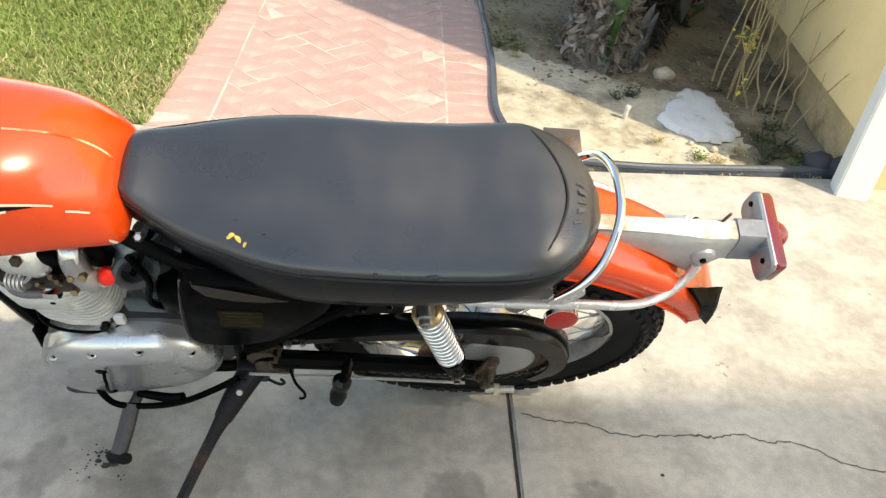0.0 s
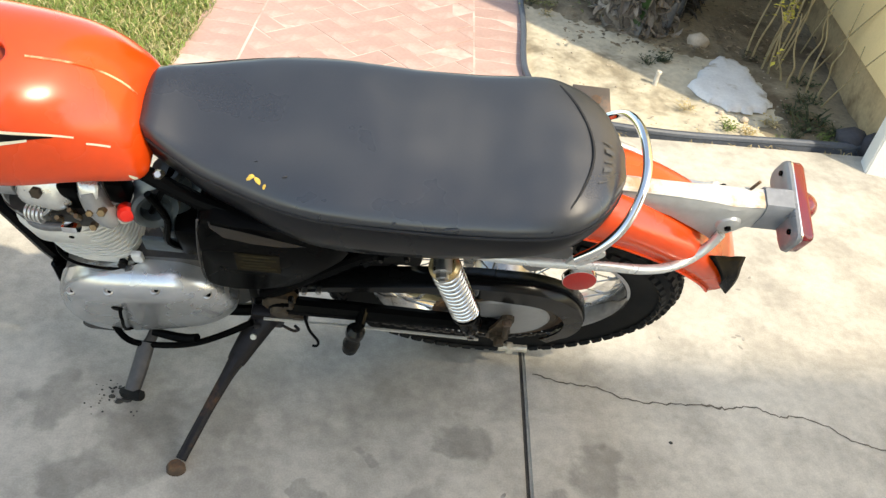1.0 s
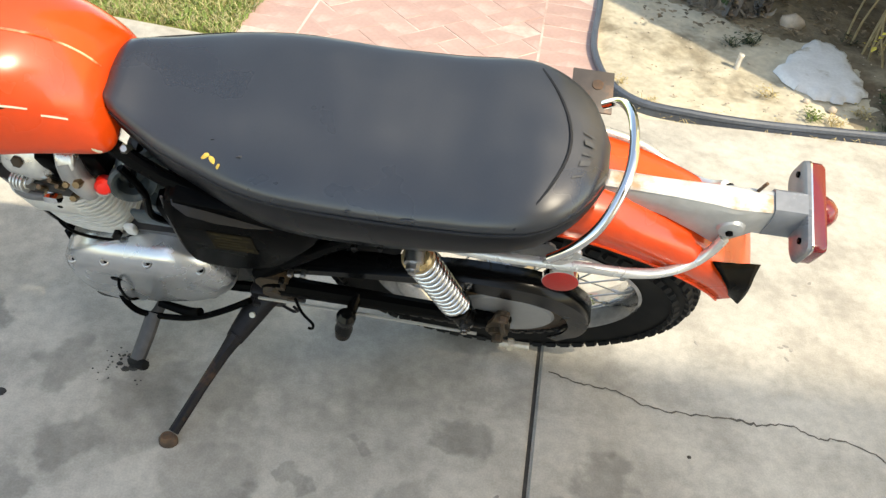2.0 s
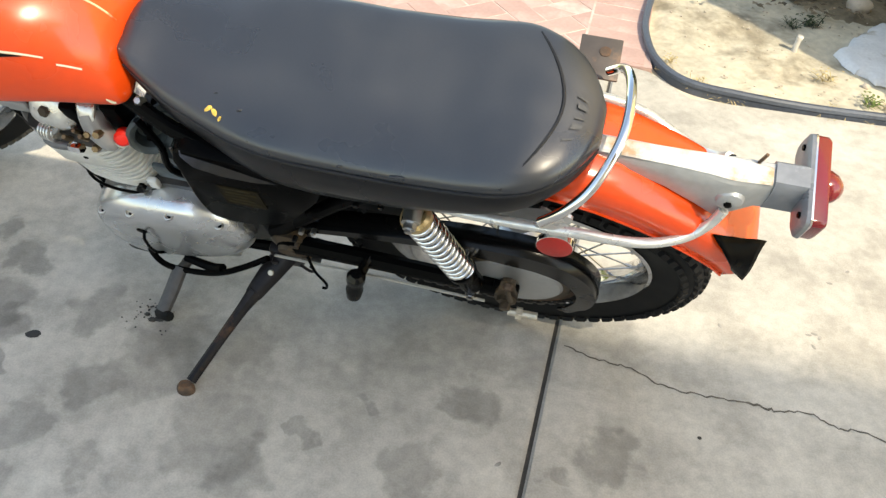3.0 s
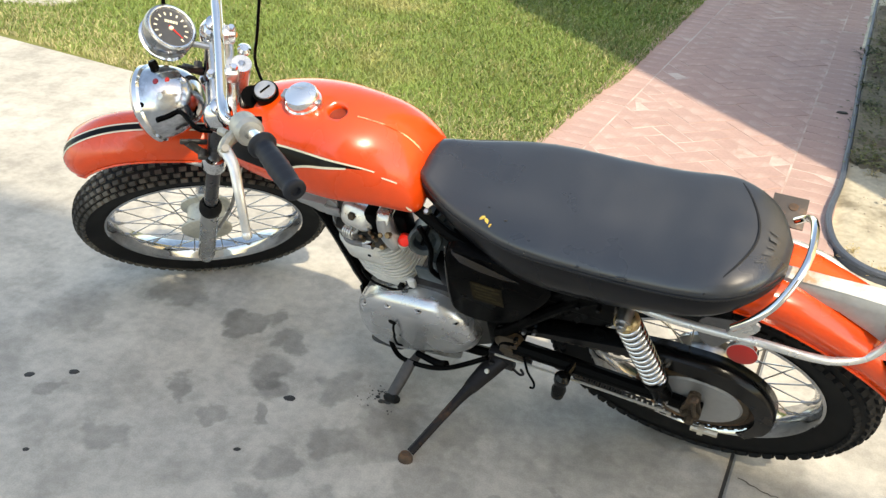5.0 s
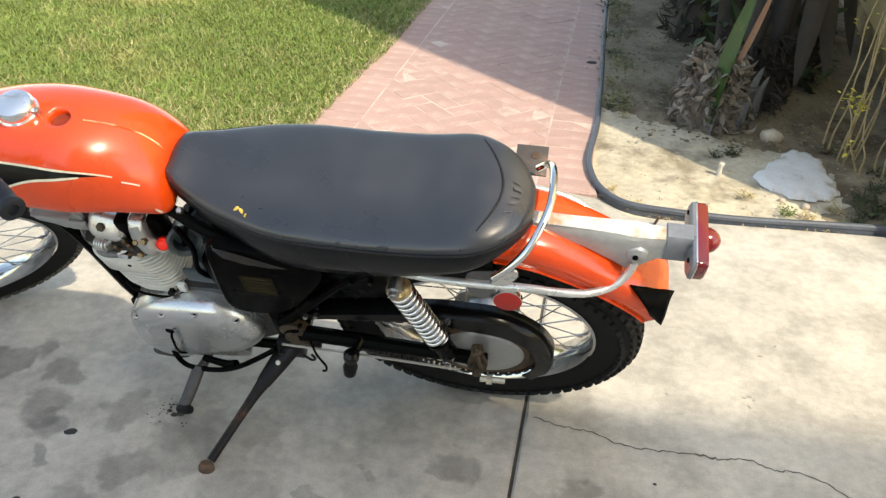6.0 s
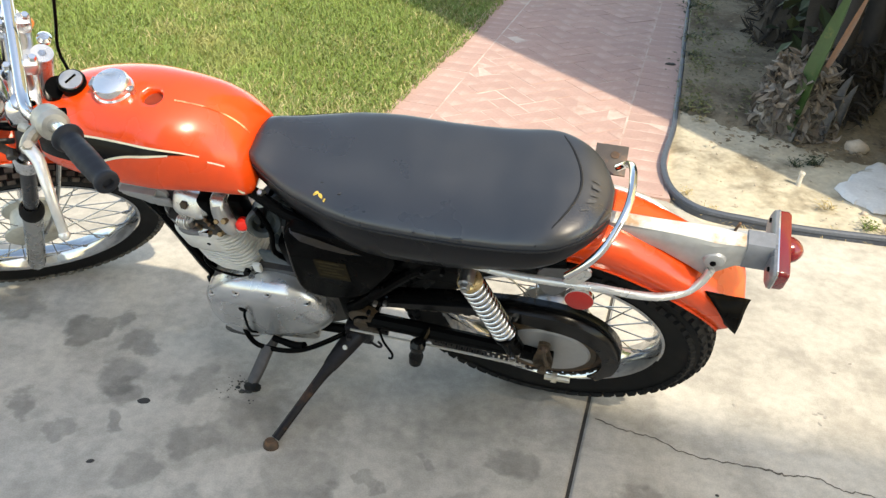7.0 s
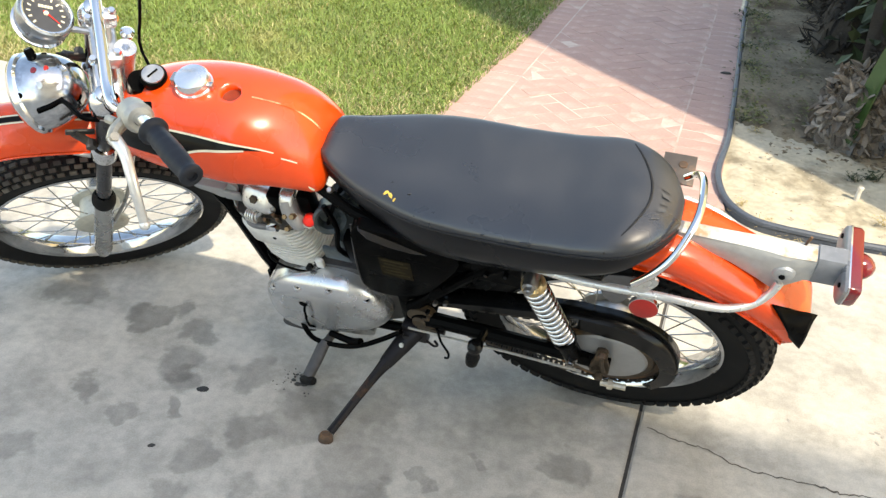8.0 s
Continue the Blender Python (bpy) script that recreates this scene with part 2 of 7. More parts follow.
# near black, to stand in for shaded gaps as well as grime
GRIME_SHADED = material("grimy_shaded_casting", (0.05, 0.046, 0.042), 0.5, 0.2, vary=0.5, scale=26, bump=0.3, second=(0.26, 0.24, 0.21), second_at=0.64)
CAP_CHROME = material("bright_cap_chrome", (0.9, 0.9, 0.9), 0.2, 0.95, vary=0.02, scale=20, bump=0.0)
CHAIN = material("oily_chain", (0.06, 0.055, 0.05), 0.45, 0.8, vary=0.4, scale=50, bump=0.1)
GOLD_STEEL = material("yellowed_steel", (0.62, 0.46, 0.24), 0.35, 0.8, vary=0.2, scale=40, bump=0.1)
CARRIER = material("chipped_silver_paint", (0.40, 0.41, 0.41), 0.4, 0.4, vary=0.16, scale=14, bump=0.1, second=(0.44, 0.41, 0.36), second_at=0.64)
CARRIER_TOP = material("worn_white_spine", (0.64, 0.62, 0.59), 0.42, 0.1, vary=0.12, scale=22, bump=0.1, second=(0.46, 0.30, 0.18), second_at=0.56)
NECK_SHADED = material("blue_grey_shaded_neck", (0.20, 0.215, 0.24), 0.4, 0.3, vary=0.15, scale=20, bump=0.05, second=(0.45, 0.46, 0.47), second_at=0.62)
BRACKET_GREY = material("dark_grey_steel", (0.15, 0.15, 0.155), 0.45, 0.4, vary=0.2, scale=20, bump=0.08)
BRACKET = material("rust_speckled_plate", (0.09, 0.075, 0.066), 0.5, 0.2, vary=0.2, scale=30, bump=0.1, second=(0.20, 0.12, 0.08), second_at=0.60)
STAY_ALLOY = material("silver_stay", (0.66, 0.66, 0.64), 0.3, 0.5, vary=0.1, scale=20, bump=0.05, second=(0.42, 0.30, 0.2), second_at=0.72)
RED_LENS_MATT = material("red_reflector", (0.42, 0.02, 0.015), 0.4, vary=0.1, scale=300, bump=0.15)
STICKER = material("faded_sticker", (0.020, 0.015, 0.008), 0.6, vary=0.5, scale=60, bump=0, spec=0.05)
STICKER_PRINT = material("faded_sticker_print", (0.036, 0.029, 0.015), 0.6, vary=0.5, scale=90, bump=0, spec=0.05)
ALLOY_DARK = material("dirty_alloy", (0.38, 0.37, 0.35), 0.45, 0.5, vary=0.3, scale=20, bump=0.12, second=(0.10, 0.085, 0.07), second_at=0.62)
POLISHED = material("polished_alloy", (0.62, 0.63, 0.645), 0.27, 0.80, vary=0.10, scale=11, fine=140, bump=0.012, rough_vary=0.08, second=(0.60, 0.60, 0.60), second_at=0.60)
ROCKER_ALLOY = material("oily_rocker_alloy", (0.66, 0.65, 0.62), 0.28, 0.75, vary=0.2, scale=24, fine=120, bump=0.15, second=(0.22, 0.19, 0.15), second_at=0.64)
SLIDER = material("brushed_slider_alloy", (0.50, 0.50, 0.49), 0.24, 0.9, vary=0.15, scale=20, bump=0.05, second=(0.34, 0.33, 0.31), second_at=0.64)
# tint and dark patches stand in for dark things mirrored in the shell
SHELL_CHROME = material("darkened_shell_chrome", (0.56, 0.57, 0.59), 0.12, 1.0, vary=0.25, scale=20, bump=0.03, second=(0.24, 0.24, 0.26), second_at=0.60)
SCREW = material("dull_screw", (0.62, 0.60, 0.56), 0.4, 1.0, vary=0.2, scale=60)
BRASSY = material("brassy_bolt", (0.27, 0.19, 0.11), 0.45, 0.8, vary=0.3, scale=50, bump=0.1)
RED_CAP = material("red_plastic", (0.80, 0.02, 0.012), 0.4, vary=0.05, scale=20, bump=0)
CARB = material("grey_green_casting", (0.075, 0.092, 0.098), 0.45, 0.3, vary=0.3, scale=30, bump=0.15)
STAND = material("worn_black_steel", (0.017, 0.015, 0.016), 0.42, 0.2, vary=0.4, scale=12, bump=0.15, second=(0.10, 0.05, 0.026), second_at=0.67, spec=0.2)
GREASY = material("greasy_brown_metal", (0.060, 0.042, 0.026), 0.5, 0.4, vary=0.45, scale=35, bump=0.3, second=(0.15, 0.09, 0.045), second_at=0.60)
STANCHION = material("dull_fork_tube", (0.07, 0.07, 0.075), 0.3, 0.8, vary=0.2, scale=20, bump=0.05)
LAMP_GLASS = material("lamp_glass", (0.6, 0.62, 0.62), 0.1, 0.3, vary=0.1, scale=20, bump=0.05)
AMBER = material("amber_lens", (0.62, 0.22, 0.06), 0.25, vary=0.1, scale=20, bump=0)
# lifted towards blue-grey for the sky mirrored in the dial's glass
DIAL = material("sky_tinted_black_dial", (0.055, 0.057, 0.064), 0.35, vary=0.1, scale=20, bump=0)
GRIP_RUBBER = material("grip_rubber", (0.018, 0.020, 0.026), 0.55, vary=0.2, scale=30, bump=0.15, spec=0.3)
DULL_ALLOY = material("dull_cast_alloy", (0.50, 0.48, 0.43), 0.5, 0.6, vary=0.2, scale=30, bump=0.2)
GREASY_ALLOY = material("dirty_cast_alloy", (0.52, 0.47, 0.38), 0.45, 0.6, vary=0.3, scale=40, bump=0.25)
LEVER_ALLOY = material("lever_alloy", (0.82, 0.81, 0.78), 0.32, 0.6, vary=0.1, scale=20, bump=0.05)

WEED_GREEN = material("weed_green", (0.12, 0.17, 0.04), 0.6, vary=0.3, scale=20, bump=0, island=True, random_amount=0.4)
OLIVE = material("olive_weeds", (0.15, 0.15, 0.055), 0.7, vary=0.3, scale=20, bump=0, island=True, random_amount=0.5)
STRAW = material("dry_straw", (0.46, 0.36, 0.17), 0.8, vary=0.25, scale=20, bump=0, island=True, random_amount=0.35)
BRICK_FAR = material("far_brick", (0.455, 0.292, 0.252), 0.85, vary=0.12, scale=9, fine=70, bump=0.2, island=True, random_amount=0.08)
JOINT_DIRT = material("joint_dirt", (0.075, 0.068, 0.06), 0.95, vary=0.3, scale=30)
CRACK_DARK = material("crack_dirt", (0.11, 0.097, 0.08), 0.95, vary=0.3, scale=60)
OIL = material("black_oil", (0.032, 0.030, 0.027), 0.7, vary=0.3, scale=60)
PIT = material("pit_grey", (0.30, 0.28, 0.25), 0.9, vary=0.3, scale=60)
HUSK = material("dry_husk", (0.235, 0.20, 0.165), 0.9, vary=0.4, scale=20, fine=120, bump=0.5, island=True, random_amount=0.5)
HUSK_GREY = material("grey_withered_sheath", (0.20, 0.195, 0.19), 0.85, vary=0.35, scale=18, fine=90, bump=0.4)
# husk and trunk darkened in colour for the deep shade of the bed
HUSK_SHADED = material("shaded_husk", (0.040, 0.033, 0.026), 0.9, vary=0.45, scale=20, fine=120, bump=0.5, island=True, random_amount=0.5)
TRUNK_SHADED = material("shaded_trunk", (0.030, 0.028, 0.027), 0.8, vary=0.4, scale=14, fine=60, bump=0.3)
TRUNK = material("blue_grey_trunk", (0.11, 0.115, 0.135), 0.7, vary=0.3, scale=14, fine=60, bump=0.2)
LEAF_GREEN = material("broad_leaf", (0.036, 0.080, 0.019), 0.45, vary=0.25, scale=12, fine=90, bump=0.1, second=(0.16, 0.16, 0.04), second_at=0.64)
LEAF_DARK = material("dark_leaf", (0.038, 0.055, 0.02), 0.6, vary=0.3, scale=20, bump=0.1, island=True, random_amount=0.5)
LEAF_ORANGE = material("orange_leaf_rim", (0.24, 0.10, 0.04), 0.6, vary=0.3, scale=30, bump=0.1)
STEM = material("dry_stem", (0.33, 0.26, 0.145), 0.85, vary=0.3, scale=30, bump=0.3)
FLOWER = material("yellow_leaf", (0.62, 0.52, 0.10), 0.7, vary=0.3, scale=40, bump=0.1, island=True, random_amount=0.35)
LIME = material("white_lime", (0.72, 0.71, 0.70), 0.95, vary=0.14, scale=12, fine=90, bump=0.6, second=(0.42, 0.37, 0.30), second_at=0.60)
STONE = material("pale_stone", (0.50, 0.42, 0.34), 0.9, vary=0.25, scale=14, bump=0.4)
SLATE = material("dark_stone", (0.045, 0.045, 0.055), 0.8, vary=0.3, scale=12, bump=0.4)
DEBRIS = material("leaf_litter", (0.19, 0.145, 0.095), 0.9, vary=0.3, scale=30, bump=0.2, island=True, random_amount=0.5)

# damp soil by the foundation, and the bed's painted shade
DAMP_SHADED_SOIL = material("damp_shaded_soil", (0.135, 0.098, 0.062), 0.95, vary=0.4, scale=3.5, fine=60, bump=0.6, bump_dist=0.010, second=(0.25, 0.205, 0.14), second_at=0.47)
SPEEDO_GREY = material("dull_plated_steel", (0.30, 0.31, 0.32), 0.28, 0.9, vary=0.15, scale=20, bump=0.04)
PEDAL_RUBBER = material("worn_grey_rubber", (0.045, 0.043, 0.042), 0.7, vary=0.25, scale=30, bump=0.2)
PEG_STEEL = material("worn_peg_steel", (0.075, 0.07, 0.068), 0.45, 0.4, vary=0.3, scale=30, bump=0.15)

# ---- ground and setting ----
def concrete():
    """Trowelled driveway concrete: cloudy tone, fine grain and old oil stains."""
    mat = bpy.data.materials.new("stained_concrete")
    mat.use_nodes = True
    n, l = mat.node_tree.nodes, mat.node_tree.links
    b = n["Principled BSDF"]
    tc = n.new("ShaderNodeTexCoord")

    def tex(scale, detail, rough=0.55):
        t = n.new("ShaderNodeTexNoise")
        t.inputs["Scale"].default_value, t.inputs["Detail"].default_value, t.inputs["Roughness"].default_value = scale, detail, rough
        l.new(tc.outputs["Object"], t.inputs["Vector"])
        return t

    def ramp(sock, a, c, lo, hi):
        r = n.new("ShaderNodeMapRange")
        r.interpolation_type = "SMOOTHSTEP"
        for key, v in zip(("From Min", "From Max", "To Min", "To Max"), (a, c, lo, hi)):
            r.inputs[key].default_value = v
        l.new(sock, r.inputs["Value"])
        return r.outputs[0]

    def times(p, q):
        m = n.new("ShaderNodeMath")
        m.operation = "MULTIPLY"
        l.new(p, m.inputs[0])
        l.new(q, m.inputs[1])
        return m.outputs[0]

    cloud, blot, grain, fine = tex(1.3, 4), tex(7.0, 5, 0.6), tex(38.0, 4), tex(260.0, 2)
    tone = times(ramp(cloud.outputs["Fac"], 0.3, 0.7, 0.84, 1.10), ramp(blot.outputs["Fac"], 0.34, 0.60, 0.80, 1.06))
    tone = times(tone, ramp(grain.outputs["Fac"], 0.3, 0.7, 0.91, 1.08))
    tone = times(tone, ramp(fine.outputs["Fac"], 0.3, 0.7, 0.93, 1.07))
    # the stains' outlines wander
    warp = n.new("ShaderNodeTexNoise")
    warp.inputs["Scale"].default_value, warp.inputs["Detail"].default_value = 13.0, 6
    l.new(tc.outputs["Object"], warp.inputs["Vector"])
    off = n.new("ShaderNodeVectorMath")
    off.operation = "MULTIPLY_ADD"
    off.inputs[1].default_value, off.inputs[2].default_value = (0.17, 0.17, 0.0), (-0.085, -0.085, 0.0)
    l.new(warp.outputs["Color"], off.inputs[0])
    pos = n.new("ShaderNodeVectorMath")
    pos.operation = "ADD"
    l.new(tc.outputs["Object"], pos.inputs[0])
    l.new(off.outputs[0], pos.inputs[1])
    for x, y, r, dark in STAINS:
        d = n.new("ShaderNodeVectorMath")
        d.operation = "DISTANCE"
        l.new(pos.outputs[0], d.inputs[0])
        d.inputs[1].default_value = (x, y, 0)
        tone = times(tone, ramp(d.outputs["Value"], r * 0.70, r * 1.14, dark - 0.09, 1.0))
    hsv = n.new("ShaderNodeHueSaturation")
    hsv.inputs["Color"].default_value = (0.486, 0.450, 0.388, 1)
    l.new(tone, hsv.inputs["Value"])
    l.new(hsv.outputs[0], b.inputs["Base Color"])
    b.inputs["Roughness"].default_value = 0.82
    bp = n.new("ShaderNodeBump")
    bp.inputs["Strength"].default_value, bp.inputs["Distance"].default_value = 0.35, 0.002
    l.new(grain.outputs["Fac"], bp.inputs["Height"])
    l.new(bp.outputs[0], b.inputs["Normal"])
    return mat


# centre, radius and depth of tone of the old oil marks: under the front wheel and engine, then round the stand and the joint
FRONT_STAINS = [(-0.88, 0.35, 0.085, 0.72), (-0.64, 0.30, 0.066, 0.64), (-0.57, 0.36, 0.038, 0.76), (-0.47, 0.28, 0.051, 0.72), (-0.46, 0.15, 0.074, 0.72), (-0.63, 0.01, 0.043, 0.76), (-0.39, 0.0, 0.033, 0.74), (-0.19, -0.01, 0.064, 0.78),
                (-0.26, -0.12, 0.056, 0.80), (-0.25, 0.16, 0.065, 0.80), (-0.49, -0.04, 0.029, 0.82), (-0.07, 0.12, 0.075, 0.84), (-1.14, 0.45, 0.074, 0.84), (-0.67, -0.20, 0.055, 0.80), (-0.93, -0.145, 0.045, 0.76), (-1.10, 0.15, 0.12, 0.86)]
STAND_STAINS = [(0.56, 0.08, 0.062, 0.76), (0.83, 0.0, 0.068, 0.72), (0.46, -0.09, 0.063, 0.82), (0.09, -0.09, 0.105, 0.82), (0.17, -0.15, 0.061, 0.80), (-0.08, 0.06, 0.090, 0.86), (0.07, 0.14, 0.085, 0.84), (-0.12, -0.20, 0.044, 0.84),
                (0.25, -0.03, 0.026, 0.82), (0.36, 0.02, 0.021, 0.86), (0.72, -0.05, 0.031, 0.82), (0.84, 0.32, 0.077, 0.88), (-0.41, 0.10, 0.056, 0.80), (-0.27, -0.26, 0.05, 0.84), (0.40, 0.30, 0.20, 0.88), (-1.30, -0.25, 0.10, 0.86)]
STAINS = FRONT_STAINS + STAND_STAINS
CONCRETE = concrete()
PLAIN_CONCRETE = material("pale_concrete", (0.52, 0.48, 0.43), 0.85, vary=0.1, scale=3, fine=50, bump=0.15)

bm = bmesh.new()
prism(bm, [(-60, -60), (60, -60), (60, 90), (-60, 90)], -0.3, -0.06)
tagged(link("ground", bm, DIRT), "dry bare earth reaching to the horizon", "ground", kind="structure")

JOINT = [(0.72, 0.34), (0.675, -0.03)]
jd = (JOINT[0][0] - JOINT[1][0]) / (JOINT[0][1] - JOINT[1][1])


def joint_x(y):
    return JOINT[0][0] + (y - JOINT[0][1]) * jd


def slab(outline, label):
    bm = bmesh.new()
    prism(bm, outline, -0.05, 0.0)
    es = [e for e in bm.edges if all(v.co.z > -0.01 for v in e.verts)]
    bmesh.ops.bevel(bm, geom=es, offset=0.005, segments=2, affect="EDGES")
    return tagged(link("driveway_slab", bm, CONCRETE), label, "driveway", kind="structure")


G = 0.0042
slab([(-14, -9), (joint_x(-9) - G, -9), (joint_x(1.512) - G, 1.512), (-0.27, 1.575), (-2.3, 1.87), (-14, 3.2)], "grey oil-stained concrete driveway slab under the motorcycle")
right_slab = slab([(joint_x(-9) + G, -9), (14, -9), (14, 1.36), (1.1, 1.36), (0.98, 1.5), (joint_x(1.53) + G, 1.53)], "pale cracked concrete driveway slab")
bm = bmesh.new()
prism(bm, [(joint_x(-9) - 0.02, -9), (joint_x(-9) + 0.02, -9), (joint_x(1.5) + 0.02, 1.5), (joint_x(1.5) - 0.02, 1.5)], -0.055, -0.009)
tagged(link("joint_filler", bm, JOINT_DIRT), "dark dirt in the control joint", "joint", kind="structure")


def ribbon(bm, pts, widths, z):
    pts = [Vector((x, y, z)) for x, y in pts]
    rows = []
    for i, p in enumerate(pts):
        d = (pts[min(i + 1, len(pts) - 1)] - pts[max(i - 1, 0)]).normalized()
        s = Vector((-d.y, d.x, 0)) * widths[i] / 2
        rows.append([p - s, p + s])
    loft(bm, rows, caps=False, closed=False)


CRACK = [(0.735, 0.267), (0.804, 0.245), (0.869, 0.237), (0.928, 0.207), (0.979, 0.195), (1.058, 0.190), (1.133, 0.189), (1.172, 0.182), (1.245, 0.190), (1.296, 0.161), (1.346, 0.164), (1.410, 0.136), (1.447, 0.097), (1.505, 0.075), (1.60, 0.06), (1.72, 0.01), (1.9, -0.02), (2.2, -0.10)]
rng = random.Random(5)
fine = []
for a, b in zip(CRACK, CRACK[1:]):
    for k in range(7):
        t = k / 7
        fine.append((a[0] + (b[0] - a[0]) * t + rng.uniform(-0.0025, 0.0025), a[1] + (b[1] - a[1]) * t + rng.uniform(-0.0035, 0.0035)))
bm = bmesh.new()
ribbon(bm, fine, [0.0024 + 0.0018 * abs(math.sin(i * 0.7)) + (0.0022 if 40 < i < 50 else 0) for i in range(len(fine))], 0.0007)
part("crack", bm, CRACK_DARK, right_slab, "thin dark crack", smooth=0)


def blob(bm, x, y, rx, ry, h, seed, n=12, turn=0.0):
    """A small irregular cake on the ground."""
    r = random.Random(seed)
    ca, sa = math.cos(turn), math.sin(turn)
    ring, top = [], []
    for k in range(n):
        a = 2 * math.pi * k / n
        f = 1 + 0.16 * noise.noise((seed * 3.1 + math.cos(a) * 1.5, math.sin(a) * 1.5, 0)) + r.uniform(-0.04, 0.04)
        px, py = rx * f * math.cos(a), ry * f * math.sin(a)
        ring.append(bm.verts.new((x + px * ca - py * sa, y + px * sa + py * ca, 0.0004)))
        top.append(bm.verts.new((x + 0.7 * (px * ca - py * sa), y + 0.7 * (px * sa + py * ca), h)))
    for k in range(n):
        bm.faces.new((ring[k], ring[(k + 1) % n], top[(k + 1) % n], top[k]))
    bm.faces.new(top)


for i, (x, y, rx, ry, t) in enumerate(((-0.351, 0.075, 0.016, 0.010, 0.2), (-0.995, -0.122, 0.014, 0.010, 0.5), (-0.902, -0.067, 0.014, 0.010, 0.2), (-0.663, -0.44, 0.013, 0.010, 0.3), (-0.805, -0.326, 0.008, 0.006, 0.3), (1.01, 0.084, 0.0045, 0.004, 0), (-0.372, -0.13, 0.009, 0.006, 0.4))):
    bm = bmesh.new()
    blob(bm, x, y, rx, ry, 0.0012, i, n=22, turn=t)
    tagged(link("oil_spot", bm, OIL), "small black oil spot on the concrete", "oil spot", group="oil spots on the driveway")
bm = bmesh.new()
r = random.Random(3)
for k in range(46):
    x, y = r.gauss(-0.15, 0.026), r.gauss(0.178, 0.022)
    q = r.uniform(0.0008, 0.0028)
    blob(bm, x, y, q, q * r.uniform(0.6, 1), q * 0.8, 100 + k, 6)
for k, (x, y, q) in enumerate(((-0.121, 0.165, 0.011), (-0.135, 0.160, 0.009), (-0.112, 0.172, 0.008), (-0.150, 0.172, 0.006))):
    blob(bm, x, y, q, q * 0.7, 0.005, 300 + k, 9)
tagged(link("rubber_crumbs", bm, OIL), "scattered black rubber crumbs below the footrest", "crumbs", kind="stuff")
bm = bmesh.new()
for k, (x, y) in enumerate(((1.286, 0.414), (1.31, 0.409), (1.291, 0.379), (1.371, 0.599), (1.426, 0.651), (1.085, 0.40), (1.30, 0.42), (0.62, -0.05), (1.9, 0.7))):
    blob(bm, x, y, 0.008, 0.004, 0.0009, 500 + k, 8, k)
tagged(link("surface_pits", bm, PIT), "shallow grey pits in the concrete surface", "pits", kind="stuff")

# lawn: soil with single blades
LAWN_EDGE = [(-0.277, 1.58), (-0.10, 2.82), (-0.05, 3.05), (0.23, 5.56), (0.6, 9)]
bm = bmesh.new()
prism(bm, LAWN_EDGE + [(-14, 14), (-14, 3.21), (-2.3, 1.88)], -0.05, -0.004)
tagged(link("lawn", bm, SOIL), "green and straw-coloured mown lawn beside the brick path", "lawn", kind="structure")


def lawn_right(y):
    for (x0, y0), (x1, y1) in zip(LAWN_EDGE, LAWN_EDGE[1:]):
        if y <= y1:
            return x0 + (x1 - x0) * (y - y0) / (y1 - y0)
    return 0.6


def grass_blades(count, seed, hi, spread):
    g = np.random.default_rng(seed)
    verts, faces, kinds = [], [], []
    made = 0
    while made < count:
        y = 1.57 + 5.7 * g.random() ** 1.35
        x = lawn_right(y) + 0.012 - (4.2 + 0.3 * (y - 1.7)) * g.random() ** 1.1
        edge = 1.585 - 0.145 * (x + 0.27)
        if y < edge or x < -4.4:
            continue
        h = hi * g.uniform(0.55, 1.25)
        a, b = g.uniform(0, 6.283), g.uniform(0, 6.283)
        w = g.uniform(0.0014, 0.0028) * (1 + 0.18 * (y - 1.7))
        lx, ly = spread * h * math.cos(a), spread * h * math.sin(a)
        i = len(verts)
        dx, dy = w * math.cos(b), w * math.sin(b)
        verts += [(x - dx, y - dy, -0.006), (x + dx, y + dy, -0.006), (x + lx * 0.4 + dx * 0.8, y + ly * 0.4 + dy * 0.8, h * 0.6), (x + lx * 0.4 - dx * 0.8, y + ly * 0.4 - dy * 0.8, h * 0.6), (x + lx, y + ly, h * g.uniform(0.75, 1.0))]
        faces += [(i, i + 1, i + 2, i + 3), (i + 3, i + 2, i + 4)]
        near = max(1 - (y - edge) / 0.7, 0) + max(1 - (lawn_right(y) - x) / 0.35, 0) * 0.5
        dry = 1 if g.random() < 0.035 + 0.46 * min(near, 1) + 0.14 * noise.noise((x * 2.2, y * 2.2, 0)) else 0
        kinds += [dry, dry]
        made += 1
    me = bpy.data.meshes.new("grass")
    me.from_pydata(verts, [], faces)
    me.materials.append(GRASS)
    me.materials.append(GRASS_DRY)
    me.polygons.foreach_set("material_index", kinds)
    return tagged(new("grass", me), "dense short grass blades, green mixed with straw", "grass", kind="stuff")


grass_blades(150000, 11, 0.027, 1.0)

# far pale pavement beyond the lawn
bm = bmesh.new()
prism(bm, [(-3.50, 2.60), (-3.42, 2.72), (-3.47, 3.0), (-3.62, 3.6), (-4.4, 6), (-9, 9), (-9, 2.4), (-3.75, 2.5)], -0.03, 0.012)
tagged(link("pavement", bm, PLAIN_CONCRETE), "pale pinkish concrete pavement past the lawn", "pavement", kind="structure")

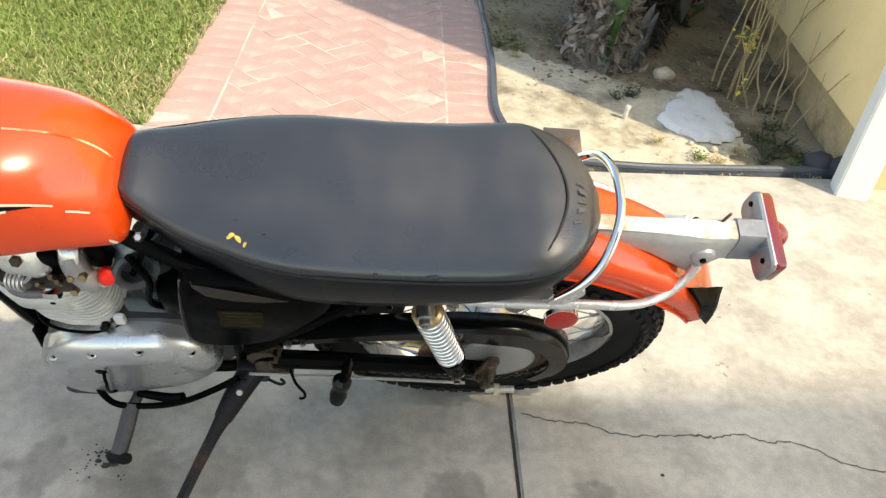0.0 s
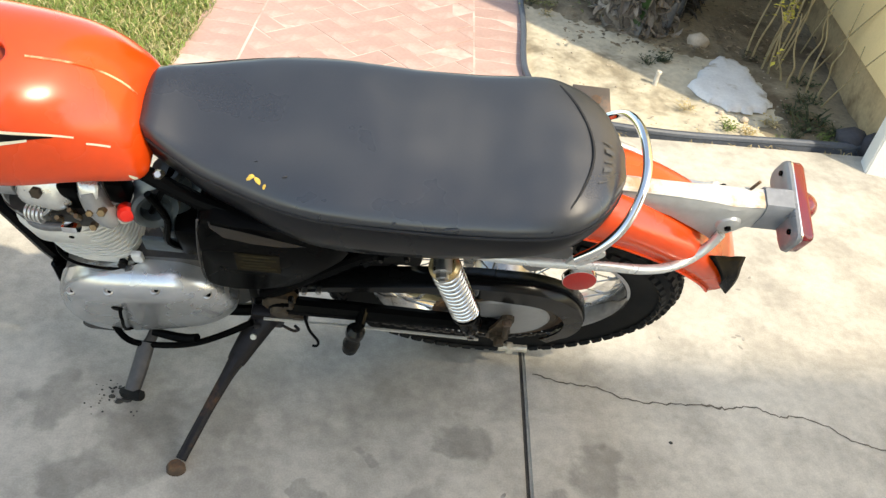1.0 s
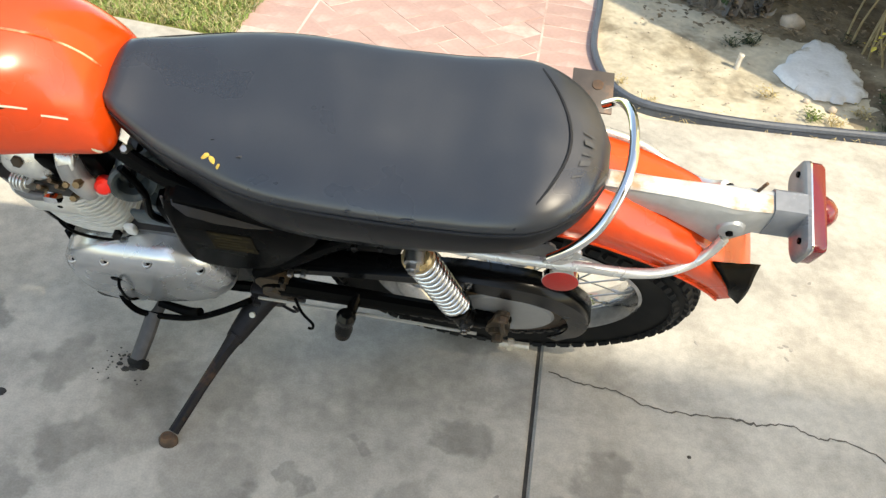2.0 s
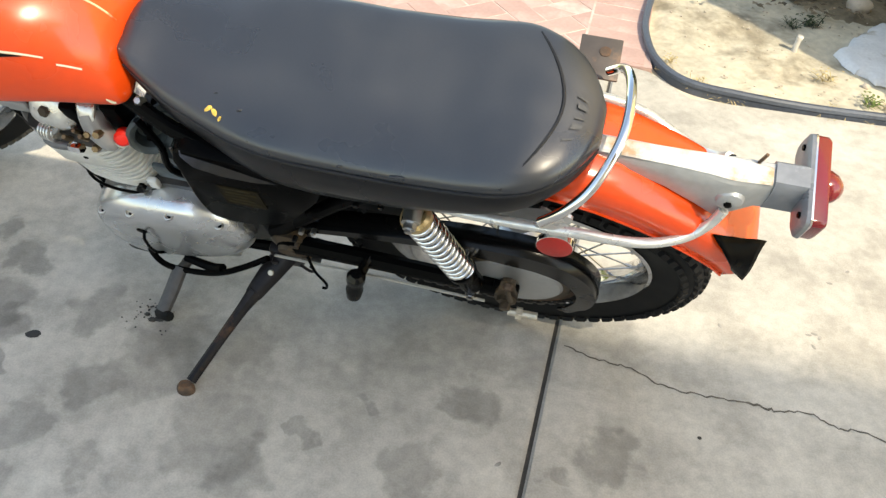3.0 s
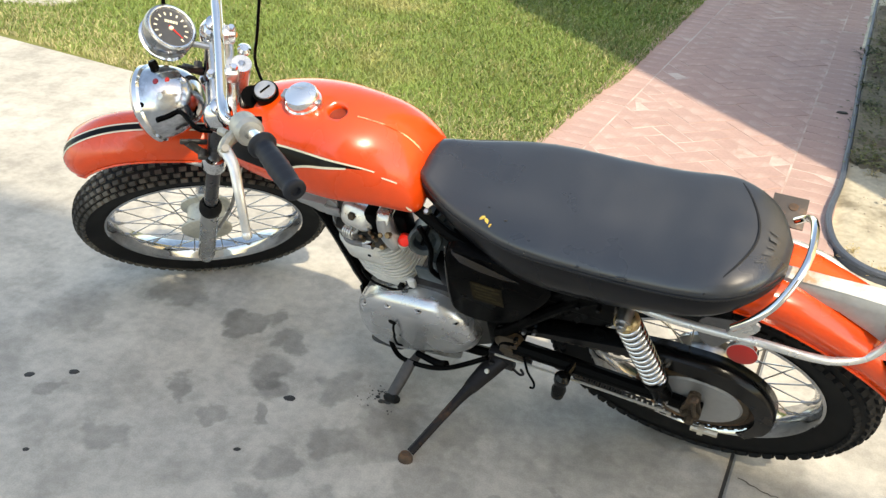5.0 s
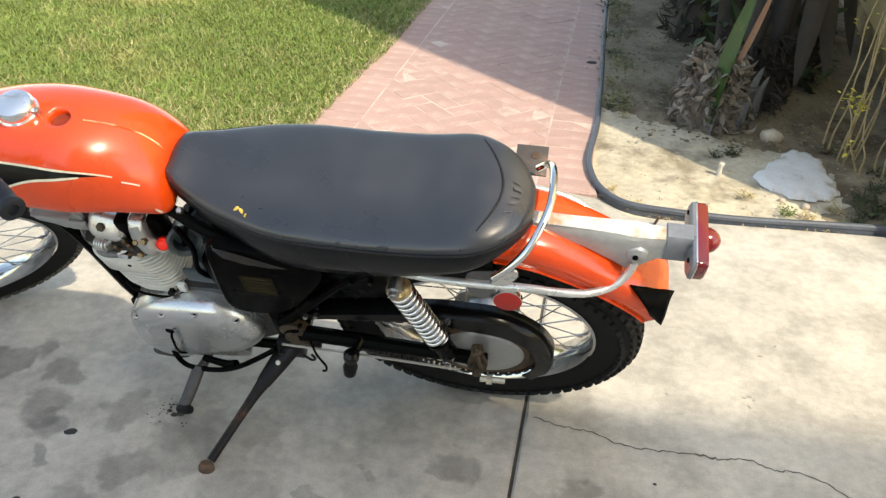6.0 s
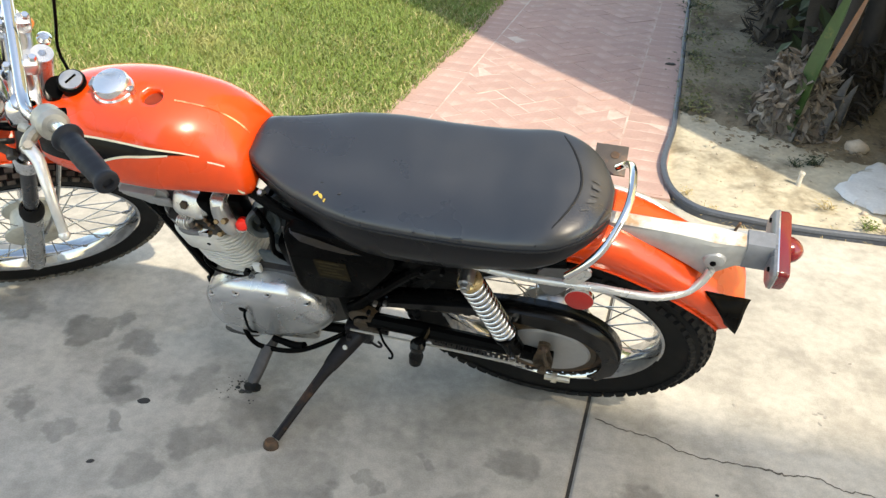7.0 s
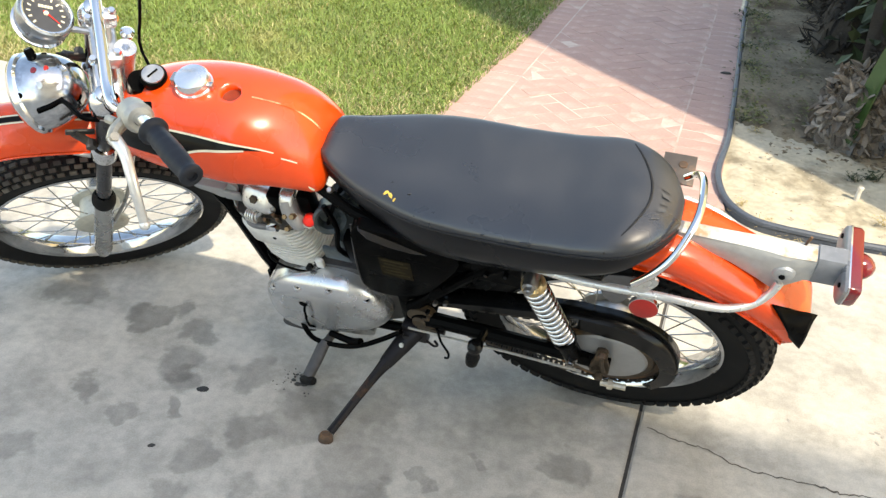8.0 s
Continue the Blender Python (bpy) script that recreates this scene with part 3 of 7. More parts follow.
# planting bed: uneven sandy soil
BED_EDGE = [(2.3, 1.405), (1.73, 1.39), (1.46, 1.385), (1.26, 1.40), (1.09, 1.44), (1.0, 1.56), (0.975, 1.73), (0.99, 1.9), (1.05, 2.28), (1.14, 3.12), (1.27, 4.35), (1.5, 6.4)]
bm = bmesh.new()
nx, ny = 90, 110
grid = []
for j in range(ny):
    y = 1.36 + 5.6 * (j / (ny - 1)) ** 1.5
    row = []
    for i in range(nx):
        x = 0.9 + 2.6 * i / (nx - 1) + 0.11 * max(y - 2.2, 0)
        lim = 1.40 if x > 1.15 else 1.40 + (1.15 - x) * 1.2
        z = -0.014 + 0.012 * noise.noise((x * 5, y * 5, 0)) + 0.008 * noise.noise((x * 17, y * 17, 3)) + 0.004 * noise.noise((x * 46, y * 46, 5))
        z += 0.03 * min(max((y - 1.7) / 1.2, 0), 1)
        if y < lim + 0.05 or x < 1.02 + 0.1 * max(y - 2.0, 0):
            z = -0.018
        row.append(bm.verts.new((x, y, z)))
    grid.append(row)
for a, b in zip(grid, grid[1:]):
    for i in range(nx - 1):
        bm.faces.new((a[i], a[i + 1], b[i + 1], b[i]))
tagged(link("planting_bed", bm, DIRT, smooth=60), "dry sandy planting bed inside a rubber edging", "planting bed", kind="structure")

# damp dark soil between the lime, the stems and the foundation, and shade painted as soil beyond, its rim sinking into
# the sand
bm = bmesh.new()
grid = []
for j in range(80):
    y = 1.41 + 4.4 * (j / 79) ** 1.4
    row = []
    for i in range(50):
        x = 1.02 + 1.63 * i / 49 + 0.11 * max(y - 1.9, 0)
        z = -0.014 + 0.012 * noise.noise((x * 5, y * 5, 0)) + 0.008 * noise.noise((x * 17, y * 17, 3)) + 0.030 * min(max((y - 1.7) / 1.2, 0), 1)
        # past y = 2 the rim swings out to cover the shaded bed
        rim = 1.86 if y < 1.62 else (1.95 if y < 2.0 else 1.95 - 1.0 * min((y - 2.0) / 0.5, 1) + 0.10 * max(y - 2.5, 0))
        over = (x - rim) / 0.10 + 1.1 * noise.noise((x * 9, y * 9, 7)) + 0.5 * noise.noise((x * 28, y * 28, 9))
        z += 0.009 * max(min(over, 1.0), -1.5) + 0.004 * noise.noise((x * 40, y * 40, 4))
        row.append(bm.verts.new((x, y, z)))
    grid.append(row)
for a, b in zip(grid, grid[1:]):
    for i in range(49):
        bm.faces.new((a[i], a[i + 1], b[i + 1], b[i]))
tagged(link("damp_shaded_soil", bm, DAMP_SHADED_SOIL, smooth=60), "dark damp soil along the foundation, spread over the bed as painted shade", "soil", kind="structure")

# edging strip with a rounded top
bm = bmesh.new()
line = []
pts = [Vector((x, y, 0)) for x, y in BED_EDGE]
for i in range(len(pts) - 1):
    a, b, c, d = pts[max(i - 1, 0)], pts[i], pts[i + 1], pts[min(i + 2, len(pts) - 1)]
    for k in range(8):
        t = k / 8
        line.append(0.5 * (2 * b + (c - a) * t + (2 * a - 5 * b + 4 * c - d) * t * t + (3 * b - a - 3 * c + d) * t ** 3))
rows = []
for i, p in enumerate(line):
    d = (line[min(i + 1, len(line) - 1)] - line[max(i - 1, 0)]).normalized()
    s = Vector((-d.y, d.x, 0))
    wob = 0.004 * noise.noise(p * 3.0)
    row = []
    for a, z in ((-0.008, -0.03), (-0.008, 0.008), (-0.012, 0.012), (-0.011, 0.023), (-0.005, 0.028), (0.005, 0.028), (0.011, 0.023), (0.012, 0.012), (0.008, 0.008), (0.008, -0.03)):
        row.append(p + s * (a + wob) + Vector((0, 0, z + wob)))
    rows.append(row)
loft(bm, rows)
tagged(link("garden_edging", bm, EDGING), "weathered grey rubber edging strip along the bed", "edging", kind="structure")

# house to the east: foundation, stucco wall and a white corner post
fx = 2.23


def wall_x(y, off=0.0):
    return fx + 0.23 * (y - 1.57) + off


bm = bmesh.new()
prism(bm, [(wall_x(1.30, 0.03), 1.30), (16, 1.30), (16, 13), (wall_x(13, 0.03), 13)], -0.1, 0.178)
tagged(link("foundation", bm, FOUNDATION), "brown weathered plaster foundation under the wall", "foundation", kind="structure")
bm = bmesh.new()
prism(bm, [(wall_x(1.29), 1.29), (16.1, 1.29), (16.1, 13.1), (wall_x(13.1), 13.1)], 0.178, 7.0)
es = [e for e in bm.edges if all(v.co.z < 0.2 for v in e.verts)]
bmesh.ops.bevel(bm, geom=es, offset=0.012, segments=3, affect="EDGES")
tagged(link("wall_east", bm, STUCCO), "cream yellow stucco house wall above a bare foundation", "wall", kind="structure")
bm = bmesh.new()
prism(bm, [(2.105, 1.25), (2.215, 1.215), (2.245, 1.30), (2.135, 1.335)], 0.0, 7.0)
es = [e for e in bm.edges if abs((e.verts[0].co - e.verts[1].co).z) > 1]
bmesh.ops.bevel(bm, geom=es, offset=0.006, segments=2, affect="EDGES")
tagged(link("corner_post", bm, WHITE_PAINT), "white painted timber corner post on the driveway", "post", kind="structure")
# yellow kerb block far down the path
bm = bmesh.new()
box(bm, (1.445, 4.98, -0.03), (1.635, 5.22, 0.055), Matrix.Identity(4), bevel=0.01)
footing = link("pier_footing", bm, DAMP_SHADED_SOIL)
tagged(footing, "dark soil-stained footing under the yellow pier", "footing", kind="structure")
bm = bmesh.new()
box(bm, (1.44, 4.975, 0.055), (1.64, 5.225, 0.70), Matrix.Identity(4), bevel=0.015)
tagged(link("garden_pier", bm, STUCCO), "yellow painted masonry pier beside the path", "pier")

# unseen house behind the camera, inferred from the shade on the near part of the driveway and added so that its eave
# casts it
bm = bmesh.new()
box(bm, (1.3, -10, 0), (7.0, -5.2, 6.2))
tagged(link("wall_south", bm, WHITE_STUCCO), "unseen off-white stucco house wall behind the driveway", "wall", kind="structure")
EAVE = 6.2
back = EAVE / math.tan(SUN_EL)
sx_, sy_ = back * math.cos(SUN_AZ), back * math.sin(SUN_AZ)


def eave_y(x):
    """The eave's edge over x, so that its shadow runs along the driveway."""
    return 0.25 - 0.03 * (x - sx_) + sy_


bm = bmesh.new()
# the eave steps and stops short only to shape its shadow
prism(bm, [(0.9, -10.5), (7.4, -10.5), (7.4, eave_y(7.4)), (3.55, eave_y(3.55)), (3.45, eave_y(3.45) + 0.035), (2.75, eave_y(2.75) + 0.035), (2.65, eave_y(2.65) + 0.2), (0.9, eave_y(0.9) + 0.2)], EAVE, EAVE + 0.2)
tagged(link("roof", bm, ROOF), "unseen shingled roof, its edge shaped to shade the near driveway", "roof", kind="structure")

# ---- motorcycle ----
LEAN, TURN = 28.0, -3.6
motorcycle = empty("motorcycle", pose(0.0273, 0.4343, 0, 0, 0, TURN) @ pose(0, 0, 0, LEAN, 0, 0))
tagged(motorcycle, "vintage orange trail motorcycle leaning on its side stand", "motorcycle")
RIGHT = Vector((0, 1, 0))


def mpart(name, bm, mat, label="", smooth=35, parent=None):
    return part(name, bm, mat, parent or motorcycle, label, smooth)


def smooth_line(pts, n=6, closed=False):
    """Points along a Catmull-Rom curve."""
    p = [Vector(q) for q in pts]
    m = len(p)
    out = []
    for i in range(m if closed else m - 1):
        if closed:
            a, b, c, d = p[i - 1], p[i], p[(i + 1) % m], p[(i + 2) % m]
        else:
            a, b, c, d = p[max(i - 1, 0)], p[i], p[i + 1], p[min(i + 2, m - 1)]
        for k in range(n):
            t = k / n
            out.append(0.5 * (2 * b + (c - a) * t + (2 * a - 5 * b + 4 * c - d) * t * t + (3 * b - a - 3 * c + d) * t ** 3))
    if not closed:
        out.append(p[-1])
    return out


def side_plate(bm, outline, y0, y1, n=4, dome=0.0, steps=1):
    """A plate with a smooth outline in the bike's side view, from y0 (inside) to y1 (outside), its outer rim rounded by dome."""
    line = smooth_line([(u, 0, w) for u, w in outline], n, True) if n > 1 else [Vector((u, 0, w)) for u, w in outline]
    c = sum(line, Vector()) / len(line)
    rings = [[Vector((p.x, y0, p.z)) for p in line]]
    for k in range(steps + 1):
        a = math.pi / 2 * k / steps if steps > 1 else 0
        shrink = 1 - dome * (1 - math.cos(a)) if dome else 1 - 0.0 * k
        y = y0 + (y1 - y0) * (0.35 + 0.65 * math.sin(a)) if dome else y1
        rings.append([Vector((c.x + (p.x - c.x) * shrink, y, c.z + (p.z - c.z) * shrink)) for p in line])
        if not dome:
            break
    vs = loft(bm, rings, caps=False)
    bm.faces.new(vs[0][::-1])
    bm.faces.new(vs[-1])


def bolt(name, at, axis, r, h, mat, parent=None, seg=6):
    bm = bmesh.new()
    lathe(bm, [(0, -0.004), (r, -0.004), (r, h * 0.75), (r * 0.8, h), (0, h)], at, axis, seg)
    return mpart(name, bm, mat, parent=parent, smooth=30)


# wheels
def wheel(name, centre, axis, rim_r, tyre_r, tyre_w, hub_r, hub_w, rim_mat, tread_rows, tread_count, block, hub_mat, rubber):
    ax = Vector(axis).normalized()
    fr = frame_to(ax)
    c = Vector(centre)
    bm = bmesh.new()
    hw = tyre_w * 0.62
    lathe(bm, [(rim_r, -hw), (rim_r + 0.002, -hw - 0.003), (rim_r - 0.004, -hw - 0.005), (rim_r - 0.012, -hw + 0.004), (rim_r - 0.016, -hw * 0.55), (rim_r - 0.024, -hw * 0.2), (rim_r - 0.024, hw * 0.2), (rim_r - 0.016, hw * 0.55), (rim_r - 0.012, hw - 0.004), (rim_r - 0.004, hw + 0.005), (rim_r + 0.002, hw + 0.003), (rim_r, hw), (rim_r - 0.01, hw * 0.5), (rim_r - 0.018, 0), (rim_r - 0.01, -hw * 0.5)], c, ax, 72, True)
    w = mpart(name, bm, rim_mat, smooth=50)
    bm = bmesh.new()
    prof = []
    for k in range(15):
        a = math.pi * (0.03 + 0.94 * k / 14)
        prof.append((rim_r + 0.001 + (tyre_r - rim_r - 0.006) * math.sin(a) ** 0.62, -tyre_w * math.copysign(abs(math.cos(a)) ** 0.75, math.cos(a)) * (1.0 if math.sin(a) > 0.5 else 0.72 + 0.28 * math.sin(a) / 0.5)))
    prof = [(rim_r - 0.005, -tyre_w * 0.56)] + prof + [(rim_r - 0.005, tyre_w * 0.56)]
    lathe(bm, prof, c, ax, 80)
    t = mpart("tyre", bm, RUBBER, "black rubber tyre with a block tread", parent=w, smooth=50)
    # raised tread blocks
    bm = bmesh.new()
    rad = tyre_r - rim_r - 0.006
    for row in range(tread_rows):
        s = (row - (tread_rows - 1) / 2) / ((tread_rows - 1) / 2)
        a = math.pi / 2 + s * block[2]
        rr = rim_r + 0.001 + rad * math.sin(a) ** 0.62
        yy = tyre_w * math.copysign(abs(math.cos(a)) ** 0.75, s) if abs(s) > 1e-6 else 0.0
        tilt = s * block[2] * 0.9
        for k in range(tread_count):
            ang = 2 * math.pi * (k + 0.5 * (row % 2)) / tread_count
            m = Matrix.Translation(c) @ fr.to_4x4() @ Matrix.Rotation(ang, 4, "Z") @ Matrix.Translation((rr, 0, yy)) @ Matrix.Rotation(-tilt, 4, "Y")
            L = 2 * math.pi * tyre_r / tread_count * block[0]
            W = block[1]
            lo = [(-0.003, -L / 2, -W / 2), (-0.003, L / 2, -W / 2), (-0.003, L / 2, W / 2), (-0.003, -L / 2, W / 2)]
            hi = [(0.006, y * 0.86, z * 0.86) for _, y, z in lo]
            v = [bm.verts.new(m @ Vector(q)) for q in lo + hi]
            bm.faces.new((v[4], v[5], v[6], v[7]))
            for i in range(4):
                bm.faces.new((v[i], v[(i + 1) % 4], v[4 + (i + 1) % 4], v[4 + i]))
    tr = mpart("tread", bm, rubber, parent=w, smooth=0)
    tr["kind"] = "stuff"
    bm = bmesh.new()
    lathe(bm, [(0, -hub_w - 0.012), (0.018, -hub_w - 0.012), (0.022, -hub_w), (hub_r * 0.82, -hub_w), (hub_r, -hub_w + 0.006), (hub_r, -hub_w + 0.014), (hub_r * 0.78, -hub_w + 0.02), (hub_r * 0.74, hub_w - 0.02), (hub_r, hub_w - 0.014), (hub_r, hub_w - 0.006), (hub_r * 0.82, hub_w), (0.022, hub_w), (0.018, hub_w + 0.012), (0, hub_w + 0.012)], c, ax, 40)
    mpart("hub", bm, hub_mat, parent=w)
    # laced spokes: two alike meshes, turned round the hub
    n = 36
    metal = STEEL
    for k in range(n):
        side = 1 if k % 2 else -1
        cross = 0.42 if (k // 2) % 2 else -0.42
        a0 = 2 * math.pi * k / n
        p0 = Vector((hub_r * 0.93 * math.cos(a0 + cross), hub_r * 0.93 * math.sin(a0 + cross), side * (hub_w - 0.010)))
        p1 = Vector(((rim_r - 0.021) * math.cos(a0), (rim_r - 0.021) * math.sin(a0), side * 0.006))
        bm = bmesh.new()
        cyl(bm, c + fr @ p0, c + fr @ p1, 0.0016, seg=5)
        d = (p1 - p0).normalized()
        cyl(bm, c + fr @ (p1 - d * 0.016), c + fr @ (p1 + d * 0.004), 0.0034, seg=6)
        mpart("spoke", bm, metal, parent=w)
    return w


REAR = Vector((0.580, 0, 0.352))
wheel("rear_wheel", REAR, RIGHT, 0.246, 0.348, 0.054, 0.075, 0.05, RIM_CHROME, 7, 62, (0.62, 0.0125, 1.12), STEEL, RUBBER)

RHO, STEER = radians(27.4), radians(33.0)
# the fork's frame: x across it to the rear, y to its right, z up along it, from the front axle
fork_x = Vector((math.cos(STEER) * math.cos(RHO), math.sin(STEER), -math.cos(STEER) * math.sin(RHO)))
fork_y = Vector((-math.sin(STEER) * math.cos(RHO), math.cos(STEER), math.sin(STEER) * math.sin(RHO)))
fork_z = Vector((math.sin(RHO), 0, math.cos(RHO)))
FORK = Matrix(((fork_x.x, fork_y.x, fork_z.x, -0.795), (fork_x.y, fork_y.y, fork_z.y, 0.026), (fork_x.z, fork_y.z, fork_z.z, 0.301), (0, 0, 0, 1)))


def fk(x, y, z):
    return FORK @ Vector((x, y, z))


wheel("front_wheel", fk(0, 0, 0), fork_y, 0.262, 0.342, 0.045, 0.068, 0.045, RIM_CHROME, 7, 74, (0.66, 0.0115, 0.95), HUB_CREAM, LIT_DUSTY_RUBBER)

# seat
SEAT = [(-0.024, 0.004, 0.078, 0.798, 0.816, 0.757), (-0.017, 0.014, 0.090, 0.803, 0.825, 0.757), (0.0, 0.027, 0.100, 0.802, 0.826, 0.756), (0.03, 0.045, 0.110, 0.799, 0.821, 0.753), (0.07, 0.068, 0.120, 0.799, 0.820, 0.748), (0.11, 0.085, 0.127, 0.803, 0.823, 0.742),
        (0.175, 0.111, 0.133, 0.811, 0.833, 0.733), (0.235, 0.125, 0.134, 0.818, 0.840, 0.722), (0.335, 0.131, 0.128, 0.824, 0.848, 0.726), (0.45, 0.133, 0.127, 0.832, 0.857, 0.748),
        (0.54, 0.131, 0.127, 0.844, 0.869, 0.776), (0.583, 0.119, 0.115, 0.846, 0.871, 0.790), (0.620, 0.092, 0.092, 0.842, 0.864, 0.803), (0.644, 0.062, 0.064, 0.833, 0.852, 0.810), (0.661, 0.028, 0.030, 0.823, 0.838, 0.812)]


def seat_half(h, p, t, b):
    """Half of the seat's section, from its lower edge to the crown: (across, up)."""
    rows = [(h * 0.88, b), (h * 1.01, b + 0.012), (h * 1.055, b + (p - b) * 0.45), (h * 1.035, p - 0.012), (h * 1.0, p - 0.003), (h * 0.985, p + 0.0015)]
    for k in range(1, 8):
        a = math.pi / 2 * k / 8
        rows.append((h * 0.985 * math.cos(a) ** 0.55, p + 0.0015 + (t - p) * math.sin(a) ** 0.9))
    return rows


def nose_lift(u):
    """How far the left edge of the nose is pulled up where the cover is stretched over the tank's end."""
    return 0.004 * min(max(1 - u / 0.06, 0), 1) ** 1.5


def seat_ring(u):
    hl, hr, p, t, b = interp(SEAT, u)
    left = seat_half(hl, p + nose_lift(u), t, b)
    right = seat_half(hr, p, t, b)
    return [(u, -y, z) for y, z in left] + [(u, 0.5 * (hr - hl) * 0.4, t)] + [(u, y, z) for y, z in right[::-1]]


def seat_rows():
    out = []
    for k in range(57):
        s = k / 56
        u = -0.024 + 0.685 * (1 - (1 - s) ** 1.35)
        out.append(u)
    return out


bm = bmesh.new()
rings = [seat_ring(u) for u in seat_rows()]
loft(bm, rings)
for v in bm.verts:
    v.co.z += (0.0035 * noise.noise(v.co * 9.0) + 0.0012 * noise.noise(v.co * 31.0)) * (1 if v.co.z > 0.8 else 0.3)
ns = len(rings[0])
# lower faces take the darker vinyl that stands in for shade
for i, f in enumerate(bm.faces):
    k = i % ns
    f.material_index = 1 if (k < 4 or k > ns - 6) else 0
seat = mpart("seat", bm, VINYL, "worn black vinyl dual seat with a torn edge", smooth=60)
seat.data.materials.append(VINYL_SHADED_SIDE)
for side in (-1, 1):
    bm = bmesh.new()
    line = []
    for u in seat_rows()[1:-1:2]:
        hl, hr, p, t, b = interp(SEAT, u)
        h = hl if side < 0 else hr
        line.append((u, side * h * 1.003, p - 0.001 + (nose_lift(u) if side < 0 else 0)))
    ring_sweep(bm, line, 0.0024, 6)
    mpart("piping", bm, VINYL_PIPING, parent=seat)
# cross seam at the back of the cushion
bm = bmesh.new()
line = []
for k in range(17):
    s = -1 + 2 * k / 16
    u = 0.604 - 0.058 * s * s
    hl, hr, p, t, b = interp(SEAT, u)
    h = hl if s < 0 else hr
    y = s * h * 0.96
    line.append((u, y, p + (t - p) * max(1 - (abs(s) * 0.97) ** 3.6, 0) ** 0.6 + 0.0012))
ring_sweep(bm, line, 0.0022, 6)
mpart("seam", bm, VINYL_PIPING, parent=seat)
# faded maker's lettering on the back of the seat, as plain bars lying on the vinyl
def seat_top(u, s):
    """A point of the cushion's top; s runs from -1 on the left to 1."""
    hl, hr, p, t, b = interp(SEAT, u)
    h = hl if s < 0 else hr
    c = min(abs(s), 0.999) ** (1 / 0.55)
    q = Vector((u, s * h * 0.985, p + 0.0015 + (t - p) * math.sqrt(1 - c * c) ** 0.9))
    q.z += (0.0035 * noise.noise(q * 9.0) + 0.0012 * noise.noise(q * 31.0))
    return q


for k in range(5):
    s0 = -0.50 + 0.17 * k
    bm = bmesh.new()
    rows = []
    for i in range(5):
        s1 = s0 + (0.085 if k % 2 else 0.030) * i / 4
        rows.append([seat_top(0.622 - 0.055 * s1 * s1 + 0.014 * j / 4, s1) + Vector((0.0006, 0, 0.0011)) for j in range(5)])
    loft(bm, rows, caps=False, closed=False)
    mpart("faded_lettering", bm, FADED_GREY, parent=seat)
# tear with the foam showing
for i, (u, y, lx, ly, rz) in enumerate(((0.143, -0.075, 0.0080, 0.0040, 0.5), (0.153, -0.079, 0.0070, 0.0044, 2.2), (0.162, -0.087, 0.0045, 0.0024, 1.3), (0.187, -0.074, 0.0045, 0.0022, 0.3), (0.146, -0.052, 0.0055, 0.0014, 0.2), (0.337, -0.127, 0.004, 0.002, 0.1), (0.415, -0.129, 0.012, 0.0022, 0.05))):
    hl, hr, p, t, b = interp(SEAT, u)
    s = min(abs(y) / hl, 0.985)
    z = p + 0.0015 + (t - p) * max(1 - s ** 3.64, 0) ** 0.45
    bm = bmesh.new()
    n = 11
    ring = []
    for k in range(n):
        a = 2 * math.pi * k / n
        r = 1 + 0.35 * noise.noise((k * 1.7, i * 3.1, 0.4))
        ring.append(bm.verts.new((lx * r * math.cos(a), ly * r * math.sin(a), -0.002)))
    top = bm.verts.new((0, 0, 0.0022))
    for k in range(n):
        bm.faces.new((ring[k], ring[(k + 1) % n], top))
    bmesh.ops.transform(bm, matrix=Matrix.Translation((u, y, z + 0.0016)) @ Euler((0.45, -0.1, rz)).to_matrix().to_4x4(), verts=bm.verts[:])
    mpart("tear" if i < 3 else "nick", bm, FOAM if i < 3 else FADED_GREY, "yellow foam showing through a tear" if i < 3 else "", parent=seat)

# fuel tank
TANK = [(-0.44, 0.035, 0.862, 0.815), (-0.425, 0.068, 0.885, 0.80), (-0.39, 0.098, 0.908, 0.788), (-0.32, 0.118, 0.930, 0.784), (-0.24, 0.128, 0.941, 0.787), (-0.16, 0.128, 0.938, 0.783), (-0.10, 0.119, 0.919, 0.766), (-0.06, 0.109, 0.892, 0.744), (-0.038, 0.099, 0.868, 0.729), (-0.026, 0.090, 0.848, 0.725), (-0.019, 0.074, 0.828, 0.732), (-0.016, 0.048, 0.808, 0.750)]


def tank_point(u, a):
    """A point of the tank's skin: a runs from the bottom on the left over the crown."""
    h, t, b = interp(TANK, u)
    mid = b + (t - b) * 0.34
    ca, sa = math.cos(a), math.sin(a)
    y = h * math.copysign(abs(ca) ** 0.82, ca)
    z = mid + (t - mid) * abs(sa) ** 1.02 if sa > 0 else mid - (mid - b) * abs(sa) ** 0.8
    if sa < 0:
        y *= 1 - 0.25 * abs(sa)
    # the end is hollowed to take the seat's nose
    wing = 0.012 * min(max((u + 0.08) / 0.06, 0), 1) ** 2 * (abs(y) / max(h, 1e-4)) ** 2
    f = min(max((u + 0.17) / 0.15, 0), 1)
    return Vector((u + wing, y + 0.026 * f * f * (3 - 2 * f), z))


def tank_us(n=48):
    return [-0.44 + 0.424 * (0.5 - 0.5 * math.cos(math.pi * k / n)) ** 0.9 for k in range(n + 1)]


bm = bmesh.new()
loft(bm, [[tank_point(u, 2 * math.pi * k / 40) for k in range(40)] for u in tank_us()])
tank = mpart("fuel_tank", bm, ORANGE, "glossy orange fuel tank with a black flash", smooth=60)
bm = bmesh.new()
